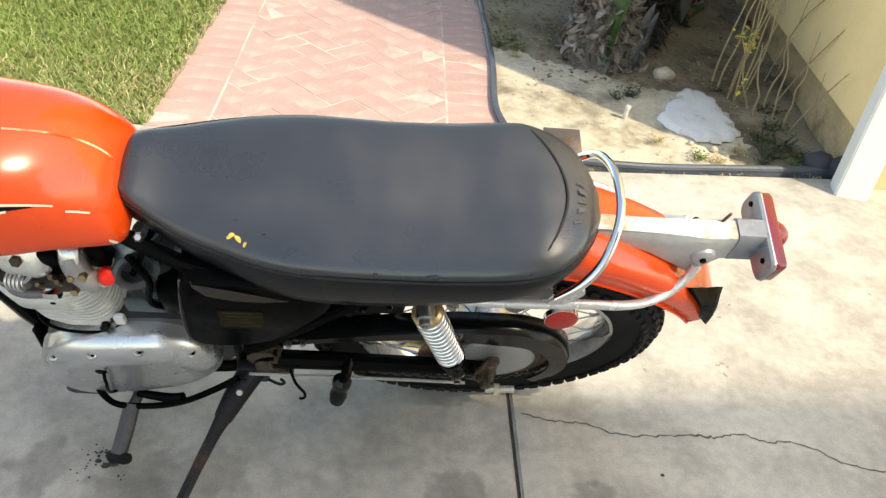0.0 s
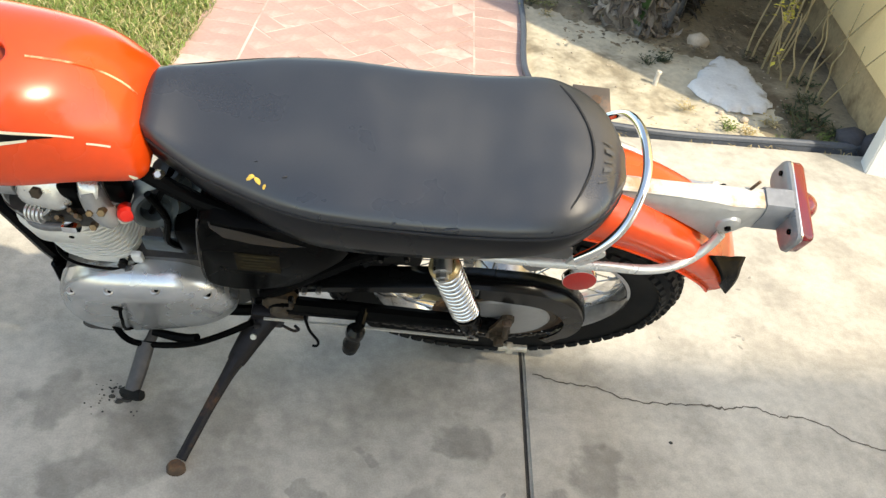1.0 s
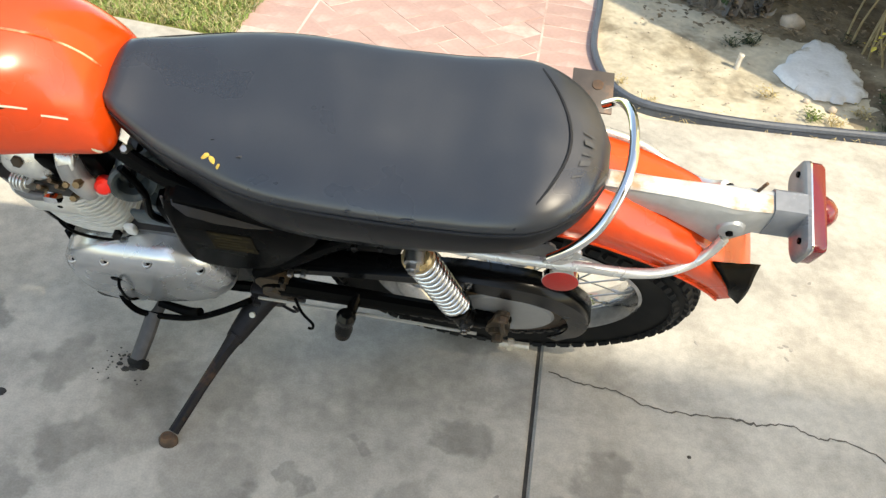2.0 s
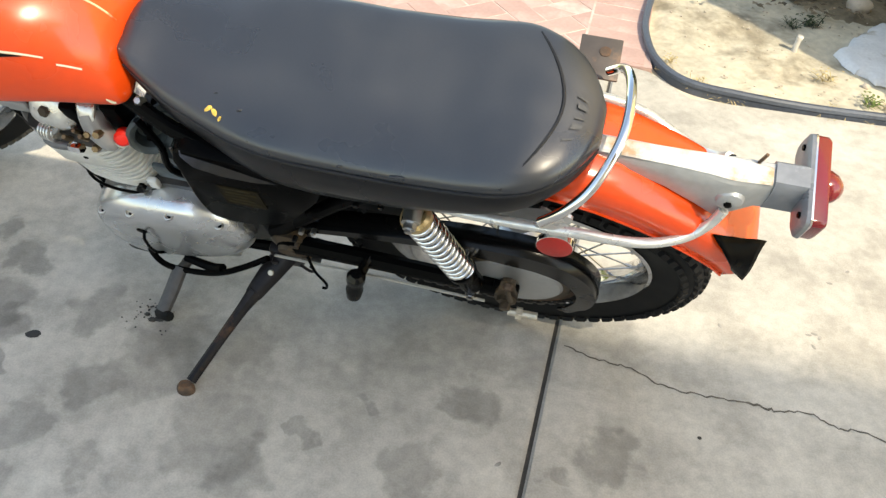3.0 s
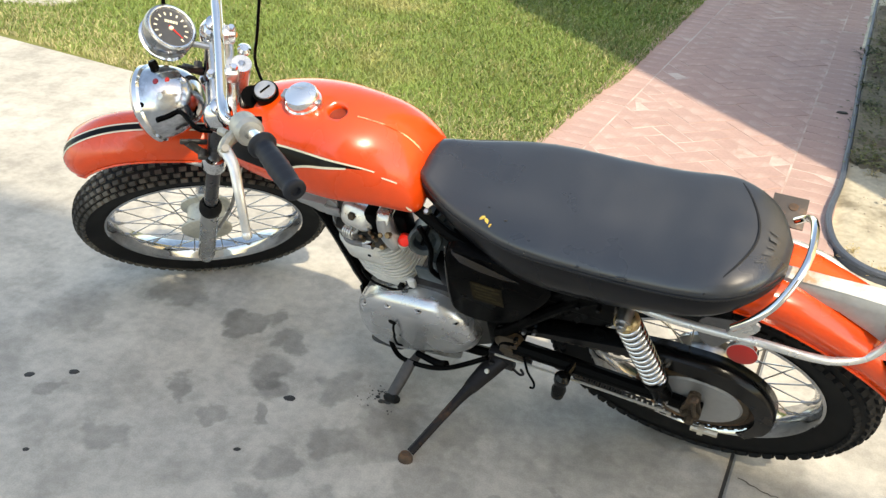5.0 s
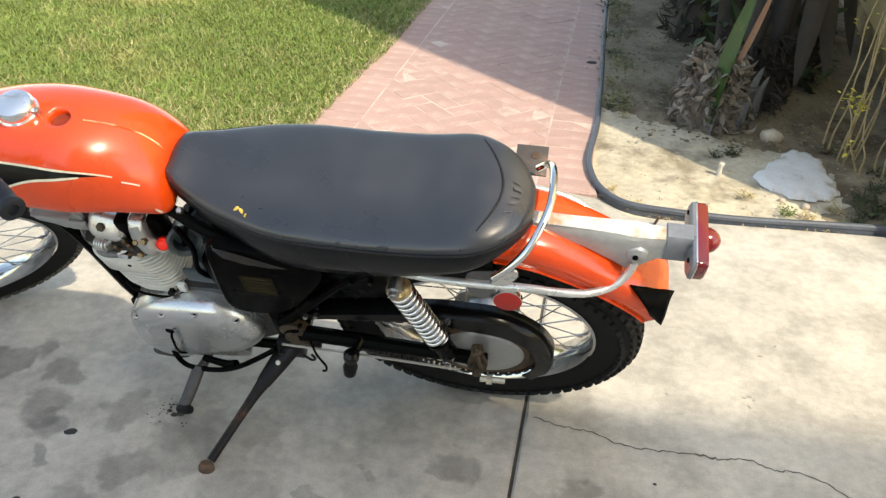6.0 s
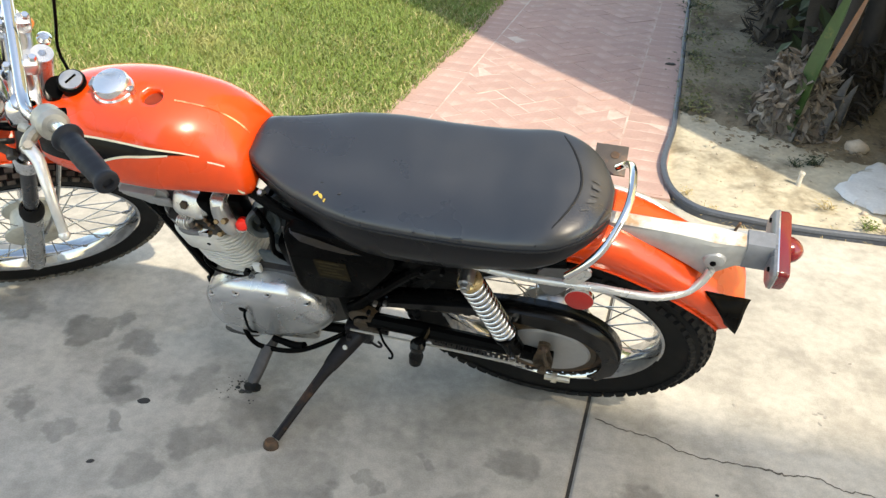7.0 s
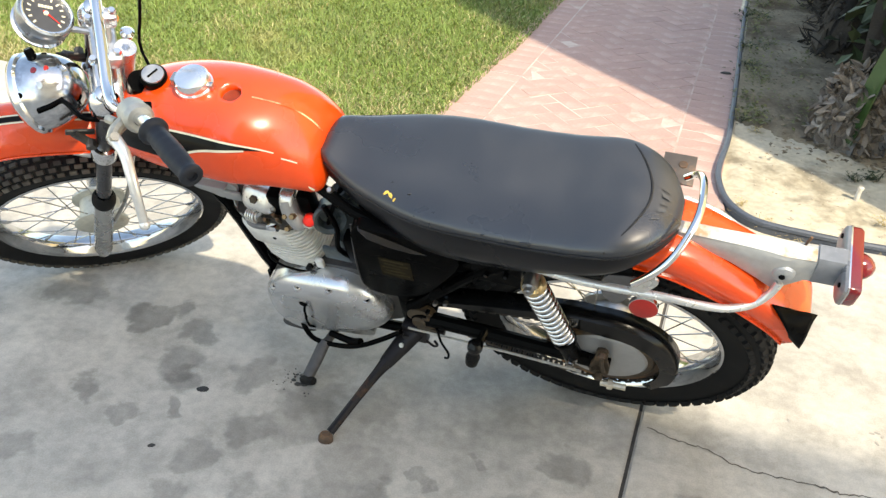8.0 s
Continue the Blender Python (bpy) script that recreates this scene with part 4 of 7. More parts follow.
line = [tank_point(u, math.pi / 2) + Vector((0, 0, 0.0006)) for u in [-0.132 + 0.110 * k / 16 for k in range(17)]]
ring_sweep(bm, line, 0.0017, 6, flat=0.7)
mpart("weld_seam", bm, ORANGE_WORN, parent=tank)


def tank_patch(bm, lower, upper, lift=0.0008, n=26):
    """A thin decal between two lines of (u, angle in degrees from the left, 0 at mid height and 90 at the crown)."""
    us = [lower[0][0] + (lower[-1][0] - lower[0][0]) * k / n for k in range(n + 1)]
    rows = []
    for u in us:
        a0, a1 = interp(lower, u)[0], interp(upper, u)[0]
        row = []
        for j in range(5):
            a = math.pi - radians(a0 + (a1 - a0) * j / 4)
            p, q, r = tank_point(u, a), tank_point(u + 0.002, a), tank_point(u, a - 0.02)
            nrm = (q - p).cross(r - p).normalized()
            if nrm.y > 0:
                nrm = -nrm
            row.append(bm.verts.new(p + nrm * lift))
        rows.append(row)
    for a, b in zip(rows, rows[1:]):
        for j in range(4):
            bm.faces.new((a[j], a[j + 1], b[j + 1], b[j]))


low_black = [(-0.395, 15), (-0.33, 17), (-0.27, 19), (-0.24, 27), (-0.20, 35), (-0.15, 40), (-0.095, 43)]
up_black = [(-0.395, 46), (-0.33, 47), (-0.27, 47.5), (-0.24, 47.5), (-0.20, 47), (-0.15, 46), (-0.095, 43.6)]
bm = bmesh.new()
tank_patch(bm, low_black, up_black, 0.0009)
mpart("black_flash", bm, BLACK_GLOSS, parent=tank)
bm = bmesh.new()
tank_patch(bm, [(u, a) for u, a in up_black[:-1]] + [(-0.075, 43.2)], [(u, a + 2.0) for u, a in up_black[:-1]] + [(-0.075, 44.6)], 0.0011)
mpart("pinstripe", bm, CREAM_PAINT, parent=tank)
bm = bmesh.new()
tank_patch(bm, [(u, a - 2.2) for u, a in low_black[2:-1]] + [(-0.12, 40.5)], [(u, a + 0.2) for u, a in low_black[2:-1]] + [(-0.12, 42.2)], 0.0011)
mpart("pinstripe", bm, CREAM_PAINT, parent=tank)
bm = bmesh.new()
tank_patch(bm, [(-0.064, 39.0), (-0.055, 38.8), (-0.043, 38.4)], [(-0.064, 40.6), (-0.055, 40.6), (-0.043, 40.2)], 0.0011, 6)
mpart("pinstripe", bm, CREAM_PAINT, parent=tank)
bm = bmesh.new()
tank_patch(bm, [(-0.033, 7.0), (-0.030, 2.0), (-0.027, 1.0)], [(-0.033, 10.0), (-0.030, 8.0), (-0.027, 4.0)], 0.0011, 6)
mpart("chipped_paint", bm, CREAM_PAINT, parent=tank)
# recess in the crown, where the badge screw is missing
hz = tank_point(-0.172, math.pi / 2)
bm = bmesh.new()
cyl(bm, hz - Vector((0, 0, 0.016)), hz + Vector((0.001, 0, 0.02)), 0.0195, seg=40)
cutter = link("cutter", bm, ORANGE, motorcycle)
bo = tank.modifiers.new("recess", "BOOLEAN")
bo.operation, bo.object, bo.solver = "DIFFERENCE", cutter, "EXACT"
bpy.context.view_layer.update()
holed = bpy.data.meshes.new_from_object(tank.evaluated_get(bpy.context.evaluated_depsgraph_get()))
tank.modifiers.clear()
tank.data = holed
bpy.data.objects.remove(cutter)
# the floor's orange is darkened to stand in for the hole's shade
bm = bmesh.new()
lathe(bm, [(0.0194, -0.0150), (0.017, -0.0158), (0.0, -0.0159)], hz, (0.03, 0, 1), 24)
mpart("recess_floor", bm, ORANGE_SHADED, "floor of the crown recess, coloured dark for its shade", parent=tank)
# filler cap
cz = tank_point(-0.245, math.pi / 2)
bm = bmesh.new()
lathe(bm, [(0.036, -0.006), (0.036, 0.005), (0.033, 0.008), (0.033, 0.020), (0.030, 0.025), (0.018, 0.029), (0.0, 0.0305)], cz, (0.04, 0, 1), 36)
cap = mpart("filler_cap", bm, CAP_CHROME, "chrome hinged filler cap", parent=tank)
bm = bmesh.new()
box(bm, (-0.287, -0.011, cz.z + 0.001), (-0.272, 0.011, cz.z + 0.019), bevel=0.003)
mpart("cap_latch", bm, STEEL, parent=tank)
bm = bmesh.new()
box(bm, (-0.217, -0.006, cz.z - 0.001), (-0.203, 0.006, cz.z + 0.014), bevel=0.003)
mpart("cap_hinge", bm, STEEL, parent=tank)

# frame
bm = bmesh.new()
for y in (-0.085, 0.085):
    tube(bm, [(-0.02, y * 0.5, 0.745), (0.10, y, 0.735), (0.30, y, 0.712), (0.47, y, 0.722), (0.60, y * 0.95, 0.745)], 0.0125)
    tube(bm, [(0.135, y, 0.39), (0.17, y, 0.43), (0.305, y, 0.615), (0.41, y, 0.705)], 0.013)
tube(bm, [(-0.40, 0, 0.85), (-0.25, 0, 0.78), (-0.02, 0, 0.755)], 0.02)
tube(bm, [(-0.415, 0, 0.80), (-0.315, 0, 0.55), (-0.275, 0, 0.27), (-0.25, 0.03, 0.20)], 0.018)
for y in (-0.055, 0.055):
    tube(bm, [(-0.275, y * 0.3, 0.27), (-0.225, y, 0.195), (0.02, y, 0.185), (0.12, y, 0.22), (0.15, y, 0.36), (0.14, y, 0.50), (0.08, y, 0.74)], 0.014)
cyl(bm, (-0.43, 0, 0.80), (-0.365, 0, 0.925), 0.026)
mpart("frame", bm, BLACK_PAINT, "black tubular steel frame")
# swinging arm
bm = bmesh.new()
for y in (-0.098, 0.098):
    tube(bm, [(0.165, y, 0.375), (0.30, y, 0.372), (0.50, y, 0.362), (0.575, y, 0.352)], [0.019, 0.018, 0.016, 0.015], flat=1.05)
    box(bm, (0.550, y - 0.006, 0.322), (0.598, y + 0.006, 0.382), bevel=0.004)
cyl(bm, (0.17, -0.11, 0.375), (0.17, 0.11, 0.375), 0.026)
mpart("swinging_arm", bm, BLACK_PAINT)
bm = bmesh.new()
side_plate(bm, [(0.560, 0.325), (0.592, 0.322), (0.598, 0.36), (0.590, 0.40), (0.588, 0.445), (0.566, 0.447), (0.562, 0.40), (0.555, 0.36)], -0.106, -0.113, 3)
lathe(bm, [(0, -0.02), (0.018, -0.02), (0.018, 0.010), (0.010, 0.012), (0.010, 0.024), (0, 0.024)], (0.578, -0.112, 0.352), (0, -1, 0), 6)
mpart("axle_plate", bm, GREASY, "rusty greasy axle adjuster plate")
bolt("axle_plate_bolt", (0.577, -0.113, 0.432), (0, -1, 0), 0.009, 0.010, RUST)
bm = bmesh.new()
tube(bm, [(0.577, -0.118, 0.425), (0.581, -0.122, 0.395), (0.586, -0.120, 0.362)], 0.005, 8)
mpart("brake_arm", bm, GREASY)
bm = bmesh.new()
cyl(bm, (0.585, -0.128, 0.318), (0.640, -0.128, 0.322), 0.0075, seg=8)
lathe(bm, [(0, 0), (0.012, 0), (0.012, 0.012), (0, 0.012)], (0.60, -0.128, 0.319), (1, 0, 0), 6)
mpart("chain_adjuster", bm, GREASY_ALLOY)
# sprocket, drum cover and chain
bm = bmesh.new()
teeth = 50
prof = []
for k in range(teeth * 2):
    a = 2 * math.pi * k / (teeth * 2)
    r = 0.131 if k % 2 else 0.125
    prof.append((REAR.x + r * math.cos(a), REAR.z + r * math.sin(a)))
side_plate(bm, prof, -0.066, -0.074, 1)
sprocket = mpart("rear_sprocket", bm, RUST, "rust-brown rear sprocket", smooth=0)
bm = bmesh.new()
lathe(bm, [(0, -0.012), (0.096, -0.012), (0.096, 0.003), (0.091, 0.007), (0.03, 0.010), (0, 0.010)], REAR + Vector((0, -0.076, 0)), (0, -1, 0), 48)
drum = mpart("drum_cover", bm, GREY_PLAIN, "flat grey hub cover plate")
bm = bmesh.new()
lathe(bm, [(0.096, -0.004), (0.110, -0.004), (0.112, 0.0), (0.108, 0.003), (0.096, 0.003)], REAR + Vector((0, -0.076, 0)), (0, -1, 0), 48)
mpart("cover_rim", bm, GREASY, "rusty brown rim of the cover", parent=drum)
SPK = Vector((0.165, -0.07, 0.372))


def chain_path():
    pts = []
    r0, r1 = 0.040, 0.128
    for k in range(13):
        a = math.pi / 2 + math.pi * k / 12
        pts.append((SPK.x + r0 * math.cos(a), SPK.z + r0 * math.sin(a)))
    for k in range(1, 8):
        t = k / 8
        pts.append((SPK.x + (REAR.x - SPK.x) * t, SPK.z - r0 + (REAR.z - r1 - SPK.z + r0) * t - 0.030 * math.sin(math.pi * t)))
    for k in range(19):
        a = -math.pi / 2 + math.pi * k / 18
        pts.append((REAR.x + r1 * math.cos(a), REAR.z + r1 * math.sin(a)))
    for k in range(1, 8):
        t = k / 8
        pts.append((REAR.x + (SPK.x - REAR.x) * t, REAR.z + r1 + (SPK.z + r0 - REAR.z - r1) * t))
    return pts


path = [Vector((u, 0, w)) for u, w in chain_path()]
path.append(path[0])
total = sum((b - a).length for a, b in zip(path, path[1:]))
links = int(total / 0.0127)
bm = bmesh.new()
acc, i, at = 0.0, 0, path[0].copy()
lens = [(b - a).length for a, b in zip(path, path[1:])]
for k in range(links):
    s = total * k / links
    while acc + lens[i] < s:
        acc += lens[i]
        i += 1
    d = (path[i + 1] - path[i]).normalized()
    p = path[i] + d * (s - acc)
    wide = 0.0095 if k % 2 else 0.007
    m = Matrix.Translation((p.x, -0.07, p.z)) @ Matrix.Rotation(-math.atan2(d.z, d.x), 4, "Y")
    box(bm, (-0.0075, -wide, -0.0045), (0.0075, -wide + 0.002, 0.0045), m)
    box(bm, (-0.0075, wide - 0.002, -0.0045), (0.0075, wide, 0.0045), m)
    cyl(bm, m @ Vector((-0.006, -0.008, 0)), m @ Vector((-0.006, 0.008, 0)), 0.0042, seg=6)
mpart("drive_chain", bm, CHAIN, "oily drive chain", smooth=0)
# chain guard: a black pressed cover over the sprocket and the upper run
bm = bmesh.new()
top = []
for k in range(22):
    a = radians(-38 + 128 * k / 21)
    top.append((REAR.x + (0.160 if k > 2 else 0.152) * math.cos(a), REAR.z + 0.160 * math.sin(a) + 0.018 * max(math.sin(a), 0)))
top += [(0.50, 0.530), (0.42, 0.515), (0.33, 0.492), (0.24, 0.466), (0.20, 0.452)]
inner = []
for k in range(22):
    a = radians(-38 + 128 * k / 21)
    inner.append((REAR.x + 0.122 * math.cos(a), REAR.z + 0.122 * math.sin(a)))
inner += [(0.50, 0.488), (0.42, 0.487), (0.33, 0.470), (0.24, 0.448), (0.20, 0.436)]
outer_e = [(u, -0.052, w) for u, w in top]
rows = [outer_e, [(u, -0.082, w) for u, w in top]]
mid = []
for (a, b), (c, d) in zip(top, inner):
    mid.append((a + (c - a) * 0.10, -0.0915, b + (d - b) * 0.10))
rows += [mid, [(u, -0.0935, w) for u, w in inner], [(u, -0.0895, w) for u, w in inner]]
loft(bm, rows, caps=False, closed=False)
guard = mpart("chain_guard", bm, BLACK_SATIN, "black pressed steel chain guard", smooth=40)
sm = guard.modifiers.new("thick", "SOLIDIFY")
sm.thickness = 0.0015
bolt("guard_bolt", (0.497, -0.094, 0.505), (0, -1, 0), 0.0065, 0.005, STEEL)


# shock absorbers
def shock(y):
    top, low = Vector((0.423, y, 0.686)), Vector((0.515, y, 0.405))
    d = (low - top).normalized()
    L = (low - top).length
    bm = bmesh.new()
    cyl(bm, top + d * 0.01, low, 0.010, seg=12)
    body = mpart("shock_absorber", bm, STEEL)
    bm = bmesh.new()
    turns, n = 12.5, 200
    fr = frame_to(d)
    pts = []
    for k in range(n + 1):
        t = k / n
        a = 2 * math.pi * turns * t
        pts.append(top + d * (0.021 + (L - 0.088) * t) + fr @ Vector((0.0215 * math.cos(a), 0.0215 * math.sin(a), 0)))
    ring_sweep(bm, pts, 0.0046, 7)
    mpart("spring", bm, CHROME, "chromed coil spring", parent=body, smooth=60)
    bm = bmesh.new()
    lathe(bm, [(0.010, 0.0), (0.020, 0.001), (0.0245, 0.006), (0.0245, 0.016), (0.020, 0.019), (0.012, 0.019)], top + d * 0.004, d, 28)
    mpart("spring_cap", bm, GOLD_STEEL, "yellowed steel spring cap", parent=body)
    bm = bmesh.new()
    lathe(bm, [(0.013, 0.0), (0.026, 0.0), (0.026, 0.012), (0.021, 0.022), (0.021, 0.07), (0.014, 0.075)], low - d * 0.073, d, 28)
    mpart("damper_body", bm, BLACK_PAINT, parent=body)
    for p in (top, low):
        bm = bmesh.new()
        s = -1 if y < 0 else 1
        cyl(bm, p + Vector((0, -0.016, 0)), p + Vector((0, 0.016, 0)), 0.0145, seg=18)
        lathe(bm, [(0, 0.016), (0.010, 0.016), (0.010, 0.026), (0.006, 0.026), (0.006, 0.031), (0, 0.031)], p, (0, s, 0), 6)
        mpart("shock_eye", bm, STEEL, parent=body)


shock(-0.114)
shock(0.114)

# rear mudguard: a curved sheet with a rolled edge
FEN = [(0.44, 0.735), (0.52, 0.785), (0.60, 0.803), (0.68, 0.789), (0.745, 0.761), (0.805, 0.727), (0.865, 0.684), (0.910, 0.644), (0.934, 0.614)]


def mudguard(bm, crown, half, drop, n=5, across=16, full=1.0):
    line = smooth_line([(u, 0, w) for u, w in crown], n)
    rows = []
    for i, p in enumerate(line):
        d = (line[min(i + 1, len(line) - 1)] - line[max(i - 1, 0)]).normalized()
        nrm = Vector((-d.z, 0, d.x))
        if nrm.z < 0 and abs(d.x) > 0.3:
            nrm = -nrm
        row = []
        for k in range(across + 1):
            s = -1 + 2 * k / across
            a = s * math.pi / 2
            row.append(p + Vector((0, math.copysign(half * abs(math.sin(a)) ** full, s), 0)) - nrm * drop * (0.86 - 0.10 * i / len(line)) * (1 - max(math.cos(a), 0.0) ** full))
        rows.append(row)
    loft(bm, rows, caps=False, closed=False)
    return rows


bm = bmesh.new()
frows = mudguard(bm, FEN, 0.077, 0.069, across=20, full=0.52)
fender = mpart("rear_mudguard", bm, ORANGE, "orange painted steel rear mudguard", smooth=60)
md = fender.modifiers.new("thick", "SOLIDIFY")
md.thickness = 0.002
for k in (0, -1):
    bm = bmesh.new()
    ring_sweep(bm, [r[k] for r in frows], 0.0028, 6)
    mpart("rolled_edge", bm, ORANGE, parent=fender)
# torn black flap at the mudguard's end
bm = bmesh.new()
flap_rows = []
corner = [Vector(v) for v in ((0.850, -0.060, 0.692), (0.940, -0.032, 0.640), (0.898, -0.080, 0.618), (0.926, -0.080, 0.584))]
for i in range(9):
    row = []
    for k in range(8):
        t = k / 7
        f = i / 8 * (1 - 0.12 * math.sin(math.pi * t))
        p = corner[0].lerp(corner[1], f).lerp(corner[2].lerp(corner[3], f), t)
        p += Vector((0.25, -0.55, 0.55)) * (0.022 * math.sin(math.pi * t) * (1 - 0.4 * f))
        row.append(p + Vector((0, 0, 0.003 * noise.noise(p * 40))))
    flap_rows.append(row)
loft(bm, flap_rows, caps=False, closed=False)
flap = mpart("mud_flap", bm, BLACK_PAINT, "torn black rubber mud flap", smooth=60)
md = flap.modifiers.new("thick", "SOLIDIFY")
md.thickness = 0.003
bolt("flap_bolt", (0.862, -0.050, 0.672), (0.5, -0.6, 0.6), 0.0075, 0.006, CHROME)
bm = bmesh.new()
box(bm, (-0.007, -0.006, -0.001), (0.022, 0.006, 0.001), Matrix.Translation((0.862, -0.050, 0.668)) @ frame_to((0.5, -0.6, 0.6)).to_4x4(), bevel=0.001)
mpart("flap_bracket", bm, BRACKET_GREY, "dark grey flap bracket", parent=flap)

# tail lamp carrier: a narrow pressed spine with one deep cheek
bm = bmesh.new()
rings = []
for u, l, r_, t, b in ((0.645, 0.022, 0.008, 0.804, 0.787), (0.70, 0.023, 0.007, 0.8035, 0.778), (0.76, 0.027, 0.006, 0.803, 0.757), (0.81, 0.031, 0.008, 0.802, 0.730), (0.842, 0.034, 0.012, 0.799, 0.710), (0.866, 0.030, 0.015, 0.798, 0.730), (0.885, 0.025, 0.015, 0.797, 0.742), (0.936, 0.024, 0.015, 0.797, 0.745)):
    rings.append([(u, -l * 1.15, b), (u, -l * 1.05, t - 0.022), (u, -l * 0.88, t - 0.006), (u, -l * 0.7, t - 0.001), (u, r_ * 0.7, t - 0.001), (u, r_, t - 0.008), (u, r_, t - 0.022), (u, r_, b)])
loft(bm, rings)
carrier = mpart("tail_lamp_carrier", bm, CARRIER, "chipped silver-grey tail lamp carrier", smooth=30)
bm = bmesh.new()
loft(bm, [[(u, -0.0205 - w, t - 0.0008), (u, -0.017 - w, t + 0.0014), (u, 0.001 + w, t + 0.0014), (u, 0.004 + w, t - 0.0012)] for u, t, w in ((0.648, 0.8038, 0), (0.70, 0.8035, 0), (0.76, 0.803, 0.001), (0.81, 0.802, 0.003), (0.842, 0.7992, 0.005), (0.868, 0.7978, 0.003), (0.892, 0.7972, 0.001))])
mpart("spine", bm, CARRIER_TOP, "worn whitish spine with rust spots", parent=carrier, smooth=30)
for s in (-1, 1):
    y = -0.038 if s < 0 else 0.020
    bm = bmesh.new()
    lathe(bm, [(0, 0.006), (0.010, 0.006), (0.017, 0.003), (0.020, -0.006), (0, -0.008)], (0.848, y, 0.762), (0, s, 0.15), 20)
    mpart("mount_boss", bm, CARRIER, parent=carrier)
    bolt("carrier_bolt", (0.846, y + s * 0.006, 0.763), (0, s, 0), 0.0055, 0.004, BLACK_PAINT, parent=carrier)
bm = bmesh.new()
cyl(bm, (0.872, 0.008, 0.796), (0.876, 0.010, 0.818), 0.0025, seg=6)
mpart("wire_stub", bm, RUST, parent=carrier)


# neck laid over the carrier in a darker grey for its shade
bm = bmesh.new()
loft(bm, [[(u, -0.029, b), (u, -0.027, 0.780), (u, -0.022, 0.794), (u, -0.017, 0.7995), (u, 0.012, 0.7995), (u, 0.017, 0.793), (u, 0.017, b)] for u, b in ((0.895, 0.742), (0.907, 0.743), (0.939, 0.743))])
mpart("lamp_neck", bm, NECK_SHADED, "blue-grey lamp neck, darkened in colour for its shade", parent=carrier, smooth=30)

# tail lamp: a backing plate, a wide lens and its cone
def round_rect(hy, hz, r, n=4):
    out = []
    for cy, cz_, a0 in ((hy - r, hz - r, 0), (-hy + r, hz - r, 90), (-hy + r, -hz + r, 180), (hy - r, -hz + r, 270)):
        for k in range(n + 1):
            a = radians(a0 + 90 * k / n)
            out.append((cy + r * math.cos(a), cz_ + r * math.sin(a)))
    return out


TL = Vector((0.938, 0.0, 0.771))
bm = bmesh.new()
loft(bm, [[TL + Vector((x, y, z)) for y, z in round_rect(hy, hz, 0.016)] for x, hy, hz in ((-0.004, 0.065, 0.023), (0.000, 0.070, 0.028), (0.005, 0.071, 0.029))])
lamp = mpart("tail_lamp", bm, GREY_PAINT, "red tail lamp on a grey backing plate", smooth=40)
for s in (-1, 1):
    bolt("lamp_screw", TL + Vector((-0.003, s * 0.050, 0.012)), (-1, 0, 0), 0.005, 0.004, BLACK_PAINT, parent=lamp)
bm = bmesh.new()
loft(bm, [[TL + Vector((x, y, z)) for y, z in round_rect(hy, hz, 0.008)] for x, hy, hz in ((0.005, 0.067, 0.0265), (0.022, 0.067, 0.0265), (0.027, 0.064, 0.024))])
lens = mpart("lens", bm, RED_LENS, "red plastic lens", parent=lamp, smooth=40)
bm = bmesh.new()
lathe(bm, [(0.0235, 0.0), (0.0232, 0.008), (0.019, 0.017), (0.012, 0.024), (0.005, 0.0275), (0, 0.028)], TL + Vector((0.026, 0.004, -0.002)), (1, 0, 0), 28)
mpart("lens_cone", bm, RED_LENS, parent=lamp)
bm = bmesh.new()
loft(bm, [[TL + Vector((x, y, z)) for y, z in round_rect(hy, hz, 0.009)] for x, hy, hz in ((0.0055, 0.0685, 0.0275), (0.0080, 0.0685, 0.0275))])
mpart("lens_trim", bm, CHROME, parent=lamp)

# grab rail, stays, brackets
bm = bmesh.new()
tube(bm, [(0.604, -0.124, 0.772), (0.632, -0.115, 0.803), (0.659, -0.090, 0.830), (0.679, -0.046, 0.849), (0.688, 0.0, 0.852), (0.688, 0.055, 0.842), (0.684, 0.095, 0.818), (0.676, 0.118, 0.792), (0.660, 0.124, 0.770)], 0.0070, 12, 6)
mpart("grab_rail", bm, CHROME, "chromed tubular grab rail behind the seat", smooth=60)
bm = bmesh.new()
box(bm, (0.614, 0.125, 0.742), (0.676, 0.196, 0.746), Matrix.Translation((0, 0, 0)), bevel=0.001)
br = mpart("mounting_bracket", bm, BRACKET, "rust-speckled steel mounting bracket with a bolt hole")
bm = bmesh.new()
lathe(bm, [(0, -0.001), (0.0085, -0.001), (0.0085, 0.0008), (0, 0.0008)], (0.652, 0.171, 0.7465), (0, 0, 1), 20)
mpart("bolt_hole", bm, RUST, parent=br)
for s in (-1, 1):
    bm = bmesh.new()
    low, wide = (0.0, 1.0) if s < 0 else (0.004, 0.97)
    tube(bm, [(u, s * y * wide, w - low * min(1, max(0, (0.84 - u) / 0.10))) for u, y, w in ((0.43, 0.105, 0.720), (0.50, 0.112, 0.722), (0.58, 0.113, 0.724), (0.66, 0.112, 0.728), (0.725, 0.106, 0.716), (0.775, 0.090, 0.697), (0.815, 0.070, 0.694), (0.838, 0.054, 0.712), (0.848, 0.042, 0.738))], 0.0078, 12, 5)
    mpart("mudguard_stay", bm, STAY_ALLOY, "silver painted tubular stay", smooth=60)
bm = bmesh.new()
side_plate(bm, [(0.600, 0.735), (0.616, 0.772), (0.638, 0.790), (0.646, 0.775), (0.632, 0.745), (0.616, 0.728)], -0.112, -0.117, 3)
mpart("stay_plate", bm, STAY_ALLOY)
bm = bmesh.new()
